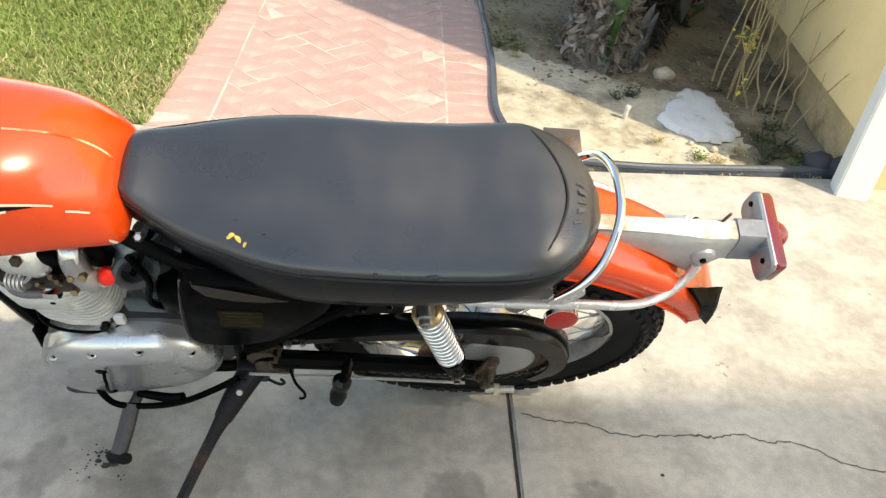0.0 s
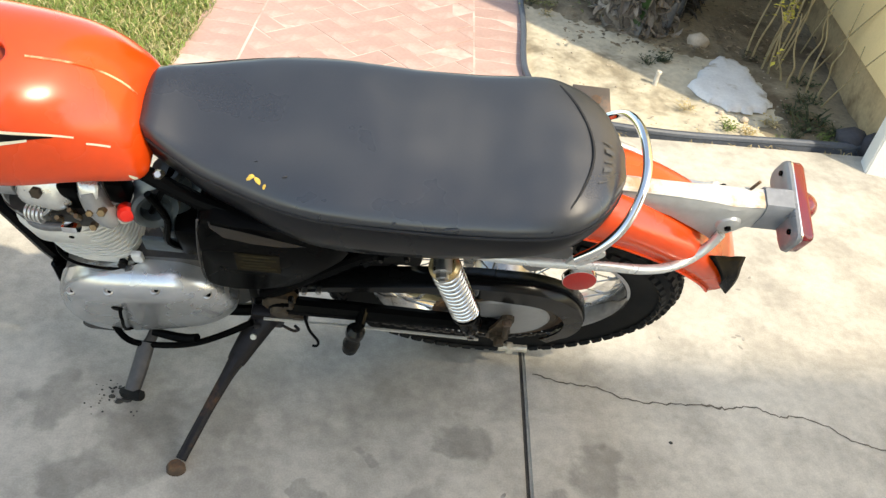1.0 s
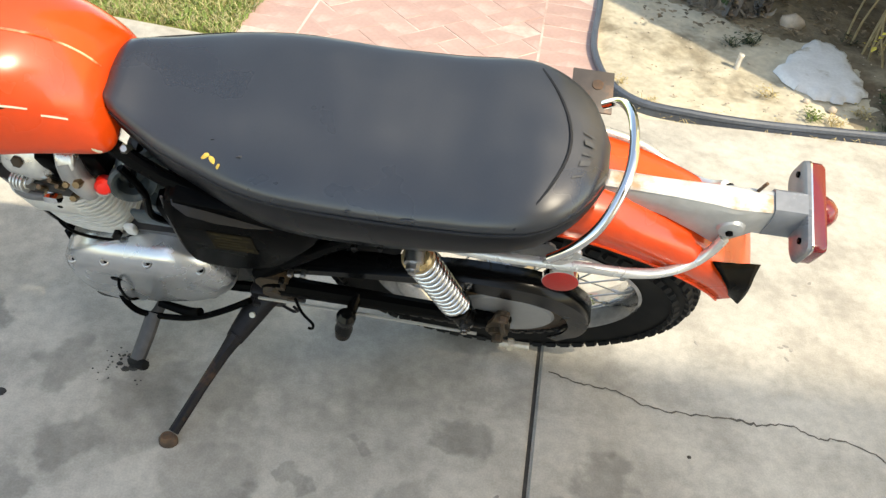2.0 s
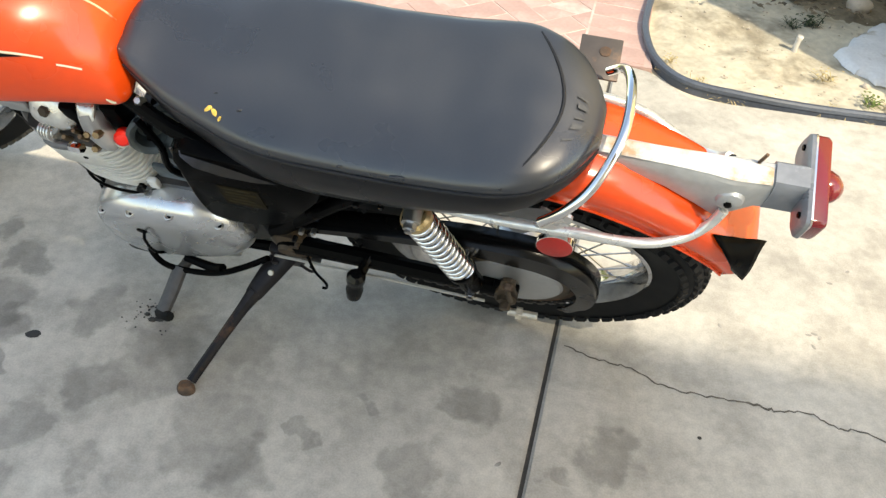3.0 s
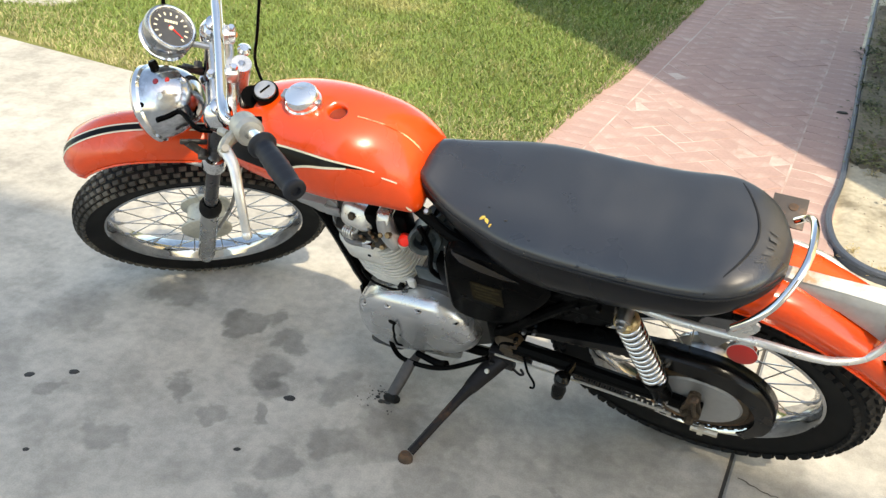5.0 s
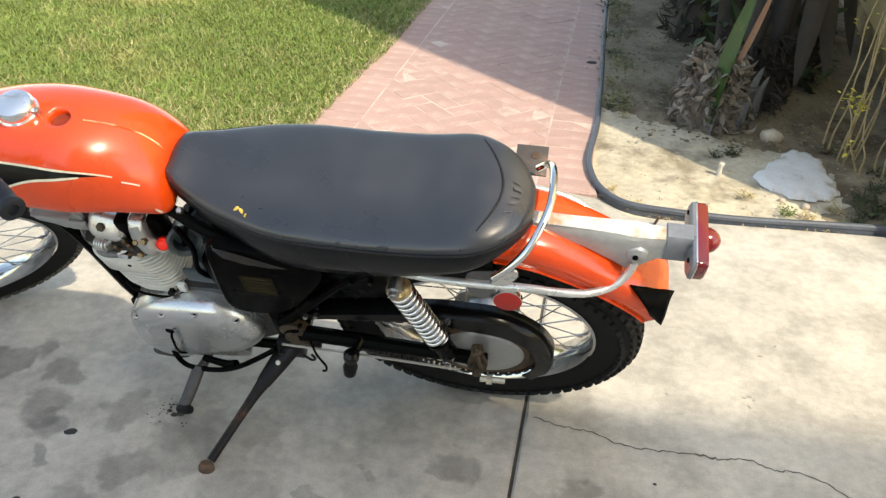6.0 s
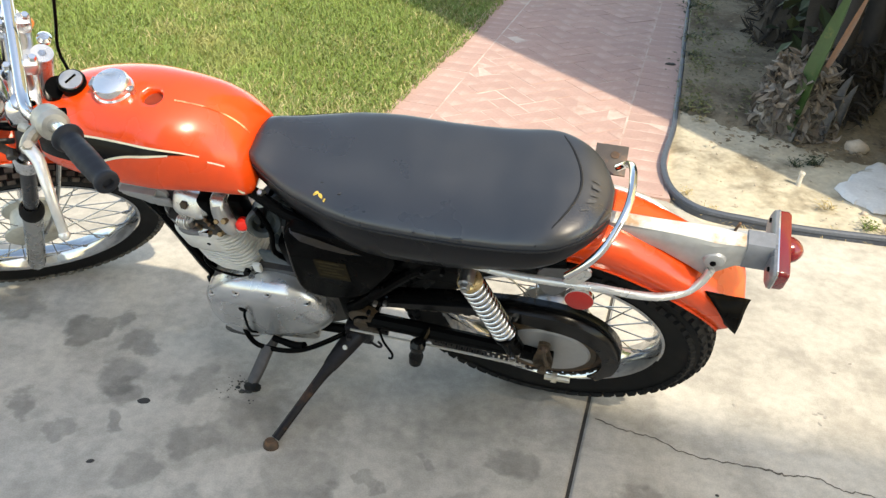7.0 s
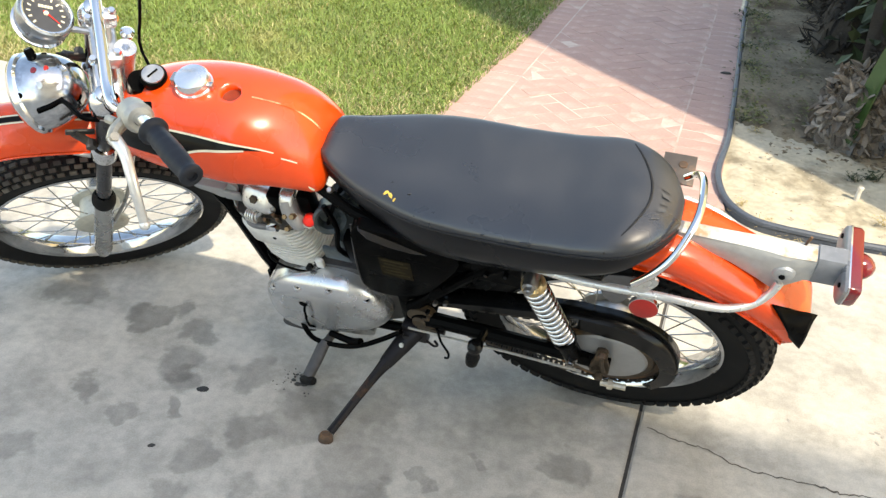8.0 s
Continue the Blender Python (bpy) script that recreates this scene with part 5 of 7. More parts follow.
side_plate(bm, [(0.560, 0.715), (0.610, 0.722), (0.622, 0.69), (0.608, 0.655), (0.585, 0.615), (0.562, 0.625), (0.548, 0.67)], -0.080, -0.084, 3)
mpart("side_bracket", bm, BRACKET_GREY, "dull grey side bracket")
# reflector
bm = bmesh.new()
lathe(bm, [(0, -0.006), (0.0265, -0.006), (0.0265, 0.003), (0.024, 0.004), (0.024, 0.001)], (0.632, -0.124, 0.697), (0.0, -0.95, 0.16), 36)
refl = mpart("reflector", bm, CHROME, "round red side reflector")
bm = bmesh.new()
lathe(bm, [(0.0256, 0.0), (0.0256, 0.0042), (0.018, 0.007), (0, 0.0085)], (0.632, -0.124, 0.697), (0.0, -0.95, 0.16), 36)
mpart("reflector_lens", bm, RED_LENS_MATT, parent=refl)

# side cover
bm = bmesh.new()
SC = [(0.066, 0.738), (0.054, 0.64), (0.048, 0.53), (0.060, 0.482), (0.12, 0.476), (0.19, 0.512), (0.245, 0.595), (0.285, 0.68), (0.25, 0.735), (0.14, 0.745)]
side_plate(bm, SC, -0.03, -0.112, 3, dome=0.05, steps=5)
cover = mpart("side_cover", bm, BLACK_PAINT, "glossy black side cover with a worn sticker", smooth=50)
bm = bmesh.new()
box(bm, (0.108, -0.1135, 0.575), (0.176, -0.1125, 0.645), Matrix.Translation((0, 0, 0)))
stick = mpart("sticker", bm, STICKER, "faded illegible yellow sticker", parent=cover, smooth=0)
for k in range(5):
    bm = bmesh.new()
    w = 0.585 + 0.0125 * k
    box(bm, (0.114 + 0.004 * (k % 2), -0.1142, w), (0.170 - 0.009 * (k % 3), -0.1136, w + 0.006))
    mpart("faded_print", bm, STICKER_PRINT, parent=cover, smooth=0)
bm = bmesh.new()
tube(bm, [(0.064, -0.104, 0.735), (0.053, -0.106, 0.64), (0.047, -0.106, 0.53), (0.058, -0.104, 0.483), (0.12, -0.102, 0.474)], 0.0019, 6)
mpart("cover_trim", bm, PEG_STEEL, parent=cover)
# pressed ridge under the seat, tilted up and glossier than the cover to give a sky sheen
bm = bmesh.new()
loft(bm, [[(u, -0.108, w), (u + 0.003, -0.1115 - q, w - 0.4 * q - 0.003), (u + 0.003, -0.111, w - 2.2 * q - 0.006)] for u, w, q in ((0.080, 0.742, 0.004), (0.10, 0.736, 0.013), (0.14, 0.722, 0.013), (0.18, 0.706, 0.008), (0.215, 0.694, 0.0005))])
mpart("cover_ridge", bm, COVER_GLOSS, parent=cover, smooth=25)

# engine
bm = bmesh.new()
side_plate(bm, [(-0.245, 0.30), (-0.20, 0.40), (-0.12, 0.45), (0.02, 0.465), (0.10, 0.42), (0.125, 0.34), (0.09, 0.26), (-0.02, 0.205), (-0.17, 0.175), (-0.235, 0.21)], 0.09, -0.062, 4)
engine = mpart("engine", bm, GRIME_SHADED, "air-cooled single-cylinder alloy engine", smooth=40)
bm = bmesh.new()
CASE = [(-0.252, 0.292), (-0.232, 0.362), (-0.165, 0.428), (-0.075, 0.461), (0.005, 0.462), (0.060, 0.418), (0.094, 0.345), (0.084, 0.296), (0.035, 0.250), (-0.06, 0.202), (-0.165, 0.165), (-0.228, 0.180), (-0.252, 0.230)]
CASE = [(-0.086 + (u + 0.082) * 0.95, w if w < 0.3 else 0.3 + (w - 0.3) * 0.90) for u, w in CASE]
side_plate(bm, CASE, -0.058, -0.126, 4, dome=0.40, steps=10)
tree = BVHTree.FromBMesh(bm)
mpart("primary_cover", bm, POLISHED, "polished alloy primary chain cover", parent=engine, smooth=60)
for u, w in ((-0.204, 0.372), (-0.128, 0.414), (-0.046, 0.434), (0.038, 0.406)):
    at, nrm, _, _ = tree.ray_cast(Vector((u, -0.3, w)), Vector((0, 1, 0)))
    if nrm.y > 0:
        nrm = -nrm
    bm = bmesh.new()
    lathe(bm, [(0.0085, -0.003), (0.0082, 0.0012), (0.0064, 0.0020), (0.0058, -0.0002), (0.0, -0.0002)], at, nrm, 18)
    mpart("screw_recess", bm, SCREW, parent=engine)
    bm = bmesh.new()
    lathe(bm, [(0.0040, 0.0010), (0.0, 0.0014)], at + Vector((0.0020, 0, -0.0010)), nrm, 12)
    mpart("screw_slot", bm, BLACK_PAINT, parent=engine)
bm = bmesh.new()
tube(bm, [(-0.122, -0.118, 0.352), (-0.117, -0.137, 0.350), (-0.117, -0.141, 0.335), (-0.123, -0.141, 0.290), (-0.126, -0.132, 0.245), (-0.112, -0.108, 0.205)], 0.0032, 6)
lathe(bm, [(0.013, 0), (0.013, 0.004), (0.009, 0.008), (0, 0.009)], (-0.124, -0.120, 0.354), (0, -1, 0), 14)
mpart("clutch_cable", bm, BLACK_PAINT, "black cable and plug on the cover", parent=engine)
bm = bmesh.new()
side_plate(bm, [(-0.26, 0.20), (-0.22, 0.165), (-0.12, 0.135), (0.0, 0.16), (0.0, 0.20), (-0.12, 0.20)], -0.03, -0.085, 3)
mpart("sump", bm, ALLOY_DARK, parent=engine)
# cylinder with its fins; the axis leans a little forward
CY = Vector((-0.141, 0.0, 0.428))
CYD = Vector((-0.19, 0, 1)).normalized()
bm = bmesh.new()
cyl(bm, CY - CYD * 0.01, CY + CYD * 0.195, 0.056, seg=32)
mpart("cylinder", bm, ALLOY, parent=engine)
for k in range(16):
    bm = bmesh.new()
    c = CY + CYD * (0.010 + 0.0114 * k)
    s = 0.058 if k > 12 else (0.073 if k > 2 else 0.067 + 0.002 * k)
    ring0 = [c + Vector((x, y, 0)) - CYD * 0.0020 for x, y in round_rect(s, s * 1.02, 0.048, 6)]
    ring1 = [p + CYD * 0.0058 for p in ring0]
    loft(bm, [ring0, ring1])
    mpart("fin", bm, ALLOY, parent=engine, smooth=40)
# smooth side of the head casting above the fins
bm = bmesh.new()
loft(bm, [[CY + CYD * h + Vector((x - 0.014, y, 0)) for x, y in round_rect(a, b, 0.040, 6)] for h, a, b in ((0.100, 0.056, 0.074), (0.106, 0.064, 0.0785), (0.152, 0.063, 0.0785), (0.164, 0.058, 0.074))])
casting = mpart("head_casting", bm, ALLOY, "pale alloy head casting", parent=engine, smooth=50)
bm = bmesh.new()
lathe(bm, [(0.0045, -0.002), (0.0042, 0.001), (0, 0.001)], CY + CYD * 0.135 + Vector((0.008, -0.0785, 0)), (0, -1, 0), 12)
mpart("drain_hole", bm, BLACK_PAINT, parent=engine)
for x in (-0.075, 0.075):
    for y in (-0.058, 0.058):
        bm = bmesh.new()
        cyl(bm, CY + Vector((x * 0.55, y * 0.75, 0)), CY + Vector((x * 0.55, y * 0.75, 0)) + CYD * 0.195, 0.007, seg=8)
        mpart("cylinder_stud", bm, STEEL, parent=engine)
# cable round the foot of the cylinder, and a fixing lug
bm = bmesh.new()
tube(bm, [(-0.226, -0.02, 0.462), (-0.214, -0.060, 0.448), (-0.186, -0.076, 0.438), (-0.145, -0.080, 0.433), (-0.104, -0.078, 0.436), (-0.078, -0.066, 0.444), (-0.060, -0.04, 0.452)], 0.0030, 8)
mpart("base_cable", bm, BLACK_PAINT, "black cable round the cylinder foot", parent=engine)
bm = bmesh.new()
box(bm, (-0.088, -0.072, 0.448), (-0.068, -0.058, 0.480), bevel=0.006)
mpart("base_lug", bm, ALLOY, parent=engine)
bolt("base_nut", (-0.104, -0.074, 0.450), (0.1, -0.8, 0.4), 0.0085, 0.008, BLACK_SATIN, parent=engine)
# head and rocker box
HZ = CY + CYD * 0.196
bm = bmesh.new()
ring0 = [HZ - CYD * 0.032 + Vector((x, y, 0)) for x, y in round_rect(0.070, 0.070, 0.03, 5)]
loft(bm, [ring0, [p + CYD * 0.040 for p in ring0]])
loft(bm, [[HZ + CYD * h + Vector((x, y, 0)) for x, y in round_rect(a, b, 0.02, 4)] for h, a, b in ((-0.004, 0.066, 0.048), (0.040, 0.064, 0.040), (0.052, 0.052, 0.030))])
head = mpart("cylinder_head", bm, GRIME_SHADED, "oily alloy cylinder head", parent=engine, smooth=40)
# front rocker box: a rounded alloy cover with a large plug, a plated ring behind it and a ribbed block below
bm = bmesh.new()
loft(bm, [[Vector((-0.177, -0.046, 0.663)) + frame_to((-0.10, -0.72, 0.66)) @ Vector((x * 1.18, y, h)) for x, y in round_rect(a, a * 0.86, a * 0.6, 5)] for h, a in ((-0.045, 0.034), (-0.004, 0.036), (0.006, 0.034), (0.013, 0.028), (0.016, 0.020))])
mpart("rocker_cover", bm, ROCKER_ALLOY, parent=engine, smooth=50)
q = Vector((-0.10, -0.72, 0.66)).normalized()
bolt("rocker_plug", Vector((-0.181, -0.046, 0.662)) + q * 0.016, q, 0.0095, 0.006, GREASY, parent=engine)
bm = bmesh.new()
lathe(bm, [(0.043, 0), (0.048, 0.002), (0.048, 0.009), (0.043, 0.011)], (-0.203, -0.040, 0.652), (-0.30, -0.70, 0.6), 32, True)
mpart("cover_ring", bm, GREY_PLAIN, parent=engine)
bm = bmesh.new()
for k in range(4):
    lathe(bm, [(0, 0), (0.0155, 0), (0.0165, 0.002), (0.0155, 0.0045), (0, 0.0045)], Vector((-0.204, -0.066, 0.622)) + Vector((0.9, -0.25, 0.3)).normalized() * 0.0075 * k, (0.9, -0.25, 0.3), 20)
lathe(bm, [(0, -0.002), (0.011, -0.002), (0.012, 0.024), (0.009, 0.029), (0, 0.029)], (-0.204, -0.066, 0.622), (0.9, -0.25, 0.3), 20)
mpart("ribbed_block", bm, ROCKER_ALLOY, parent=engine)
# rear rocker box: narrow, leaning down to the plug cap, with two brassy bolts
bm = bmesh.new()
loft(bm, [[Vector(c) + frame_to((0.05, -0.75, 0.62)) @ Vector((x, y, 0)) for x, y in round_rect(a, a * 0.8, a * 0.5, 4)] for c, a in (((-0.108, -0.020, 0.690), 0.015), ((-0.105, -0.052, 0.696), 0.0155), ((-0.103, -0.061, 0.693), 0.013), ((-0.101, -0.065, 0.690), 0.008))])
mpart("rocker_cover", bm, ROCKER_ALLOY, parent=engine, smooth=50)
bm = bmesh.new()
tube(bm, [(-0.106, -0.050, 0.684), (-0.098, -0.064, 0.664), (-0.084, -0.072, 0.640), (-0.080, -0.074, 0.628)], [0.018, 0.019, 0.017, 0.012], 14, 4)
mpart("rocker_neck", bm, GREY_PLAIN, "dull grey rocker neck", parent=engine)
for u, y, w, r_ in ((-0.104, -0.076, 0.664, 0.0060), (-0.086, -0.076, 0.670, 0.0070), (-0.108, -0.080, 0.622, 0.0065)):
    bolt("head_nut", (u, y, w), (0.1, -0.7, 0.7), r_, 0.012, BRASSY, parent=engine)
# black blocks added in place of the dark, shaded gap between the rockers
bm = bmesh.new()
box(bm, (-0.150, -0.060, 0.630), (-0.122, -0.020, 0.700), bevel=0.006)
box(bm, (-0.085, -0.050, 0.640), (-0.055, -0.015, 0.705), bevel=0.006)
mpart("head_gap_shade", bm, BLACK_PAINT, "black blocks standing in for the shaded gap between the rocker boxes", parent=engine)
# short stub pipe with a bright union, and small studs
bm = bmesh.new()
tube(bm, [(-0.214, -0.062, 0.604), (-0.202, -0.078, 0.610), (-0.180, -0.086, 0.615), (-0.146, -0.088, 0.624)], [0.007, 0.0075, 0.0075, 0.007], 12)
mpart("oil_pipe", bm, BRACKET_GREY, parent=engine)
bolt("pipe_union", (-0.146, -0.088, 0.624), (0.9, -0.10, 0.25), 0.0095, 0.020, CHROME, parent=engine)
for u, y, w in ((-0.140, -0.066, 0.632), (-0.132, -0.070, 0.622), (-0.160, -0.074, 0.618)):
    bolt("head_stud", (u, y, w), (0.05, -0.3, 0.95), 0.0045, 0.022, BRASSY, parent=engine, seg=8)
bm = bmesh.new()
tube(bm, [(-0.075, -0.050, 0.628), (-0.066, -0.062, 0.636), (-0.060, -0.070, 0.645)], [0.009, 0.012, 0.013], 10)
mpart("plug_boot", bm, STEEL, parent=engine)
bm = bmesh.new()
lathe(bm, [(0.0, 0.012), (0.009, 0.010), (0.0132, 0.005), (0.0132, -0.012), (0.010, -0.016), (0, -0.016)], (-0.057, -0.068, 0.652), (0.3, -0.75, 0.6), 20)
mpart("red_cap", bm, RED_CAP, "bright red plug cap", parent=engine)
# carburettor and inlet
bm = bmesh.new()
cyl(bm, (-0.06, 0, 0.60), (0.06, 0, 0.625), 0.022)
cyl(bm, (0.0, -0.012, 0.56), (0.005, -0.012, 0.70), 0.026, seg=20)
cyl(bm, (-0.005, -0.03, 0.545), (-0.005, -0.03, 0.575), 0.028, seg=20)
cyl(bm, (0.01, -0.02, 0.70), (0.014, -0.03, 0.735), 0.013, seg=14)
lathe(bm, [(0.020, -0.05), (0.024, -0.02), (0.034, 0.0), (0.037, 0.012), (0.033, 0.018), (0.024, 0.012), (0.020, -0.01), (0, -0.012)], (-0.022, -0.045, 0.645), (0.45, -0.75, 0.35), 28)
box(bm, (-0.062, -0.060, 0.485), (0.004, -0.050, 0.530), bevel=0.004)
carb = mpart("carburettor", bm, CARB, "dull grey-green carburettor")
bm = bmesh.new()
tube(bm, [(-0.02, -0.055, 0.70), (0.0, -0.065, 0.64), (-0.01, -0.07, 0.56), (0.02, -0.055, 0.50)], 0.006, 8)
tube(bm, [(0.018, -0.03, 0.74), (0.0, -0.05, 0.70), (-0.03, -0.05, 0.62)], 0.005, 8)
mpart("fuel_hose", bm, BLACK_PAINT, parent=carb)
bm = bmesh.new()
box(bm, (0.0, -0.07, 0.50), (0.05, 0.05, 0.60), bevel=0.012)
mpart("air_box", bm, BLACK_PAINT)
bm = bmesh.new()
lathe(bm, [(0.008, 0), (0.008, 0.014), (0.005, 0.018), (0, 0.018)], (0.005, -0.045, 0.745), (0, -0.4, 0.9), 6)
mpart("seat_bolt", bm, STEEL)
bm = bmesh.new()
side_plate(bm, [(-0.338, 0.652), (-0.333, 0.688), (-0.300, 0.698), (-0.240, 0.690), (-0.228, 0.672), (-0.240, 0.648), (-0.275, 0.630), (-0.300, 0.640)], -0.036, -0.044, 3)
box(bm, (-0.262, -0.052, 0.640), (-0.222, -0.044, 0.668), bevel=0.003)
box(bm, (-0.325, -0.060, 0.684), (-0.245, -0.038, 0.690), bevel=0.002)
mpart("head_steady", bm, GREY_PLAIN, "grey steel head steady bracket")

# foot controls and stands
bm = bmesh.new()
tube(bm, [(-0.085, -0.06, 0.175), (-0.095, -0.12, 0.175), (-0.102, -0.140, 0.176)], 0.011, 10)
tube(bm, [(-0.102, -0.138, 0.182), (-0.109, -0.185, 0.170), (-0.118, -0.232, 0.158)], [0.0165, 0.0165, 0.0155], 10, flat=0.75)
peg = mpart("footrest", bm, PEG_STEEL, "worn bare steel footrest")
bm = bmesh.new()
tube(bm, [(-0.145, -0.225, 0.112), (-0.135, -0.232, 0.130), (-0.108, -0.240, 0.158), (-0.096, -0.242, 0.166)], [0.010, 0.011, 0.012, 0.010], 8)
box(bm, (-0.165, -0.232, 0.092), (-0.135, -0.216, 0.115), bevel=0.004)
mpart("footrest_stub", bm, RUBBER, "broken black rubber stub", parent=peg)
bm = bmesh.new()
tube(bm, [(-0.17, -0.10, 0.235), (-0.150, -0.13, 0.225), (-0.125, -0.142, 0.190), (-0.06, -0.142, 0.186), (0.0, -0.14, 0.215), (0.06, -0.13, 0.262), (0.11, -0.115, 0.300)], 0.0065, 10)
tube(bm, [(-0.09, -0.12, 0.20), (-0.03, -0.13, 0.205), (0.0, -0.132, 0.22)], [0.008, 0.010, 0.010], 8)
mpart("brake_pedal", bm, BLACK_PAINT, "black bent brake pedal")
bm = bmesh.new()
tube(bm, [(-0.232, -0.098, 0.168), (-0.215, -0.100, 0.170), (-0.165, -0.100, 0.166), (-0.145, -0.098, 0.164)], [0.010, 0.0155, 0.0155, 0.011], 12, flat=0.8)
mpart("pedal_rubber", bm, PEDAL_RUBBER, "worn grey pedal rubber")
bm = bmesh.new()
tube(bm, [(0.135, -0.085, 0.265), (0.108, -0.125, 0.246), (0.082, -0.178, 0.236)], [0.027, 0.025, 0.018], 12, flat=0.7)
tube(bm, [(0.086, -0.170, 0.237), (0.068, -0.208, 0.230), (0.04, -0.275, 0.220), (0.006, -0.365, 0.212)], [0.0175, 0.0125, 0.0105, 0.0105], 10)
stand = mpart("side_stand", bm, STAND, "worn black side stand with rusty foot")
bm = bmesh.new()
m = motorcycle.matrix_world.inverted()
ring = []
fc = Vector((0.0, 0.0, 0.0))
for z, r in ((0.001, 0.018), (0.012, 0.0175), (0.022, 0.012)):
    ring.append([m @ (fc + Vector((r * math.cos(2 * math.pi * k / 14), r * 0.8 * math.sin(2 * math.pi * k / 14), z))) for k in range(14)])
loft(bm, ring)
mpart("stand_foot", bm, RUST, "rust-brown stand foot", parent=stand)
bm = bmesh.new()
box(bm, (0.105, -0.10, 0.225), (0.165, -0.075, 0.30), bevel=0.006)
box(bm, (0.145, -0.105, 0.30), (0.215, -0.085, 0.325), bevel=0.004)
lathe(bm, [(0.013, 0), (0.013, 0.012), (0.009, 0.016), (0, 0.016)], (0.118, -0.10, 0.262), (0, -1, 0), 6)
tube(bm, [(0.165, -0.104, 0.262), (0.186, -0.110, 0.252), (0.196, -0.110, 0.262), (0.190, -0.108, 0.278)], 0.0032, 6)
mpart("stand_bracket", bm, STAND, "greasy black stand bracket with rust")
bm = bmesh.new()
lathe(bm, [(0.0, 0.002), (0.0055, 0.002), (0.0065, 0.0), (0.0065, -0.004)], (0.112, -0.132, 0.262), (-0.1, -0.55, 0.8), 16)
mpart("pivot_washer", bm, DULL_ALLOY, parent=stand)
bm = bmesh.new()
lathe(bm, [(0.030, 0), (0.034, 0.008), (0.034, 0.022), (0.018, 0.032), (0.016, 0.040), (0, 0.040)], (0.165, -0.078, 0.375), (0, -1, 0), 20)
box(bm, (0.155, -0.116, 0.340), (0.200, -0.095, 0.372), bevel=0.006)
box(bm, (0.172, -0.112, 0.366), (0.190, -0.092, 0.398), bevel=0.004)
cyl(bm, (0.198, -0.118, 0.352), (0.198, -0.09, 0.352), 0.010, seg=12)
mpart("gearbox_boss", bm, GREASY, "greasy brown gearbox boss")
bm = bmesh.new()
box(bm, (0.10, -0.075, 0.22), (0.16, 0.06, 0.46), bevel=0.01)
mpart("gearbox_plate", bm, BLACK_PAINT)
bm = bmesh.new()
tube(bm, [(0.135, -0.118, 0.342), (0.31, -0.121, 0.348), (0.54, -0.124, 0.343)], 0.0030, 6, smooth=2)
mpart("brake_rod", bm, DULL_ALLOY, "thin greasy brake rod")
bm = bmesh.new()
tube(bm, [(0.212, -0.125, 0.395), (0.222, -0.138, 0.355), (0.238, -0.145, 0.315), (0.236, -0.149, 0.296), (0.228, -0.148, 0.292)], 0.0028, 6)
mpart("breather_wire", bm, BLACK_PAINT, "loose black wire hook")
bm = bmesh.new()
tube(bm, [(0.318, -0.098, 0.380), (0.312, -0.130, 0.386)], 0.010, 10)
lathe(bm, [(0, 0.014), (0.011, 0.011), (0.0175, 0.002), (0.0175, -0.010), (0.012, -0.020), (0.012, -0.026), (0.0165, -0.040), (0.014, -0.064), (0.0, -0.068)], (0.306, -0.142, 0.390), (0.12, 0.28, 0.95), 18)
mpart("pillion_footrest", bm, BLACK_SATIN, "folded black rubber pillion footrest")
for i, (u, y, w) in enumerate(((0.21, -0.103, 0.475), (0.235, -0.105, 0.49), (0.185, -0.10, 0.415), (0.33, -0.10, 0.65), (0.37, -0.10, 0.66))):
    bolt("frame_bolt", (u, y, w), (0, -1, 0.2), 0.0050, 0.008, STEEL if i < 2 else BLACK_SATIN)
bm = bmesh.new()
box(bm, (0.29, -0.09, 0.59), (0.40, -0.03, 0.70), bevel=0.012)
box(bm, (0.20, -0.06, 0.55), (0.32, 0.08, 0.72), bevel=0.012)
box(bm, (0.16, -0.04, 0.40), (0.33, 0.06, 0.57), bevel=0.012)
mpart("battery_box", bm, BLACK_PAINT)

# front fork
for s in (-1, 1):
    bm = bmesh.new()
    y = s * 0.097
    cyl(bm, fk(-0.003, y, 0.26), fk(-0.003, y, 0.74), 0.0165, seg=24)
    leg = mpart("fork_stanchion", bm, STANCHION, "dull grey fork tube")
    bm = bmesh.new()
    lathe(bm, [(0.010, -0.06), (0.019, -0.055), (0.0225, -0.03), (0.0225, 0.24), (0.0235, 0.245), (0.0235, 0.27), (0.018, 0.275)], fk(-0.003, y, 0), fork_z, 28)
    mpart("fork_slider", bm, SLIDER, "brushed alloy fork slider", parent=leg)
    bm = bmesh.new()
    lathe(bm, [(0.018, 0.258), (0.0250, 0.262), (0.0270, 0.270), (0.0270, 0.288), (0.024, 0.298), (0.019, 0.312)], fk(-0.003, y, 0), fork_z, 28)
    mpart("dust_seal", bm, RUBBER, parent=leg)
    bm = bmesh.new()
    lathe(bm, [(0.0165, 0.50), (0.0255, 0.502), (0.0275, 0.508), (0.0275, 0.535), (0.0235, 0.545), (0.0165, 0.547)], fk(-0.003, y, 0), fork_z, 28)
    mpart("lower_collar", bm, CHROME, parent=leg)
    bm = bmesh.new()
    lathe(bm, [(0.0165, 0.690), (0.0265, 0.692), (0.0285, 0.70), (0.0285, 0.725), (0.024, 0.735), (0.017, 0.742), (0.017, 0.752), (0.010, 0.756), (0, 0.756)], fk(-0.003, y, 0), fork_z, 28)
    mpart("top_cap", bm, CHROME, parent=leg)
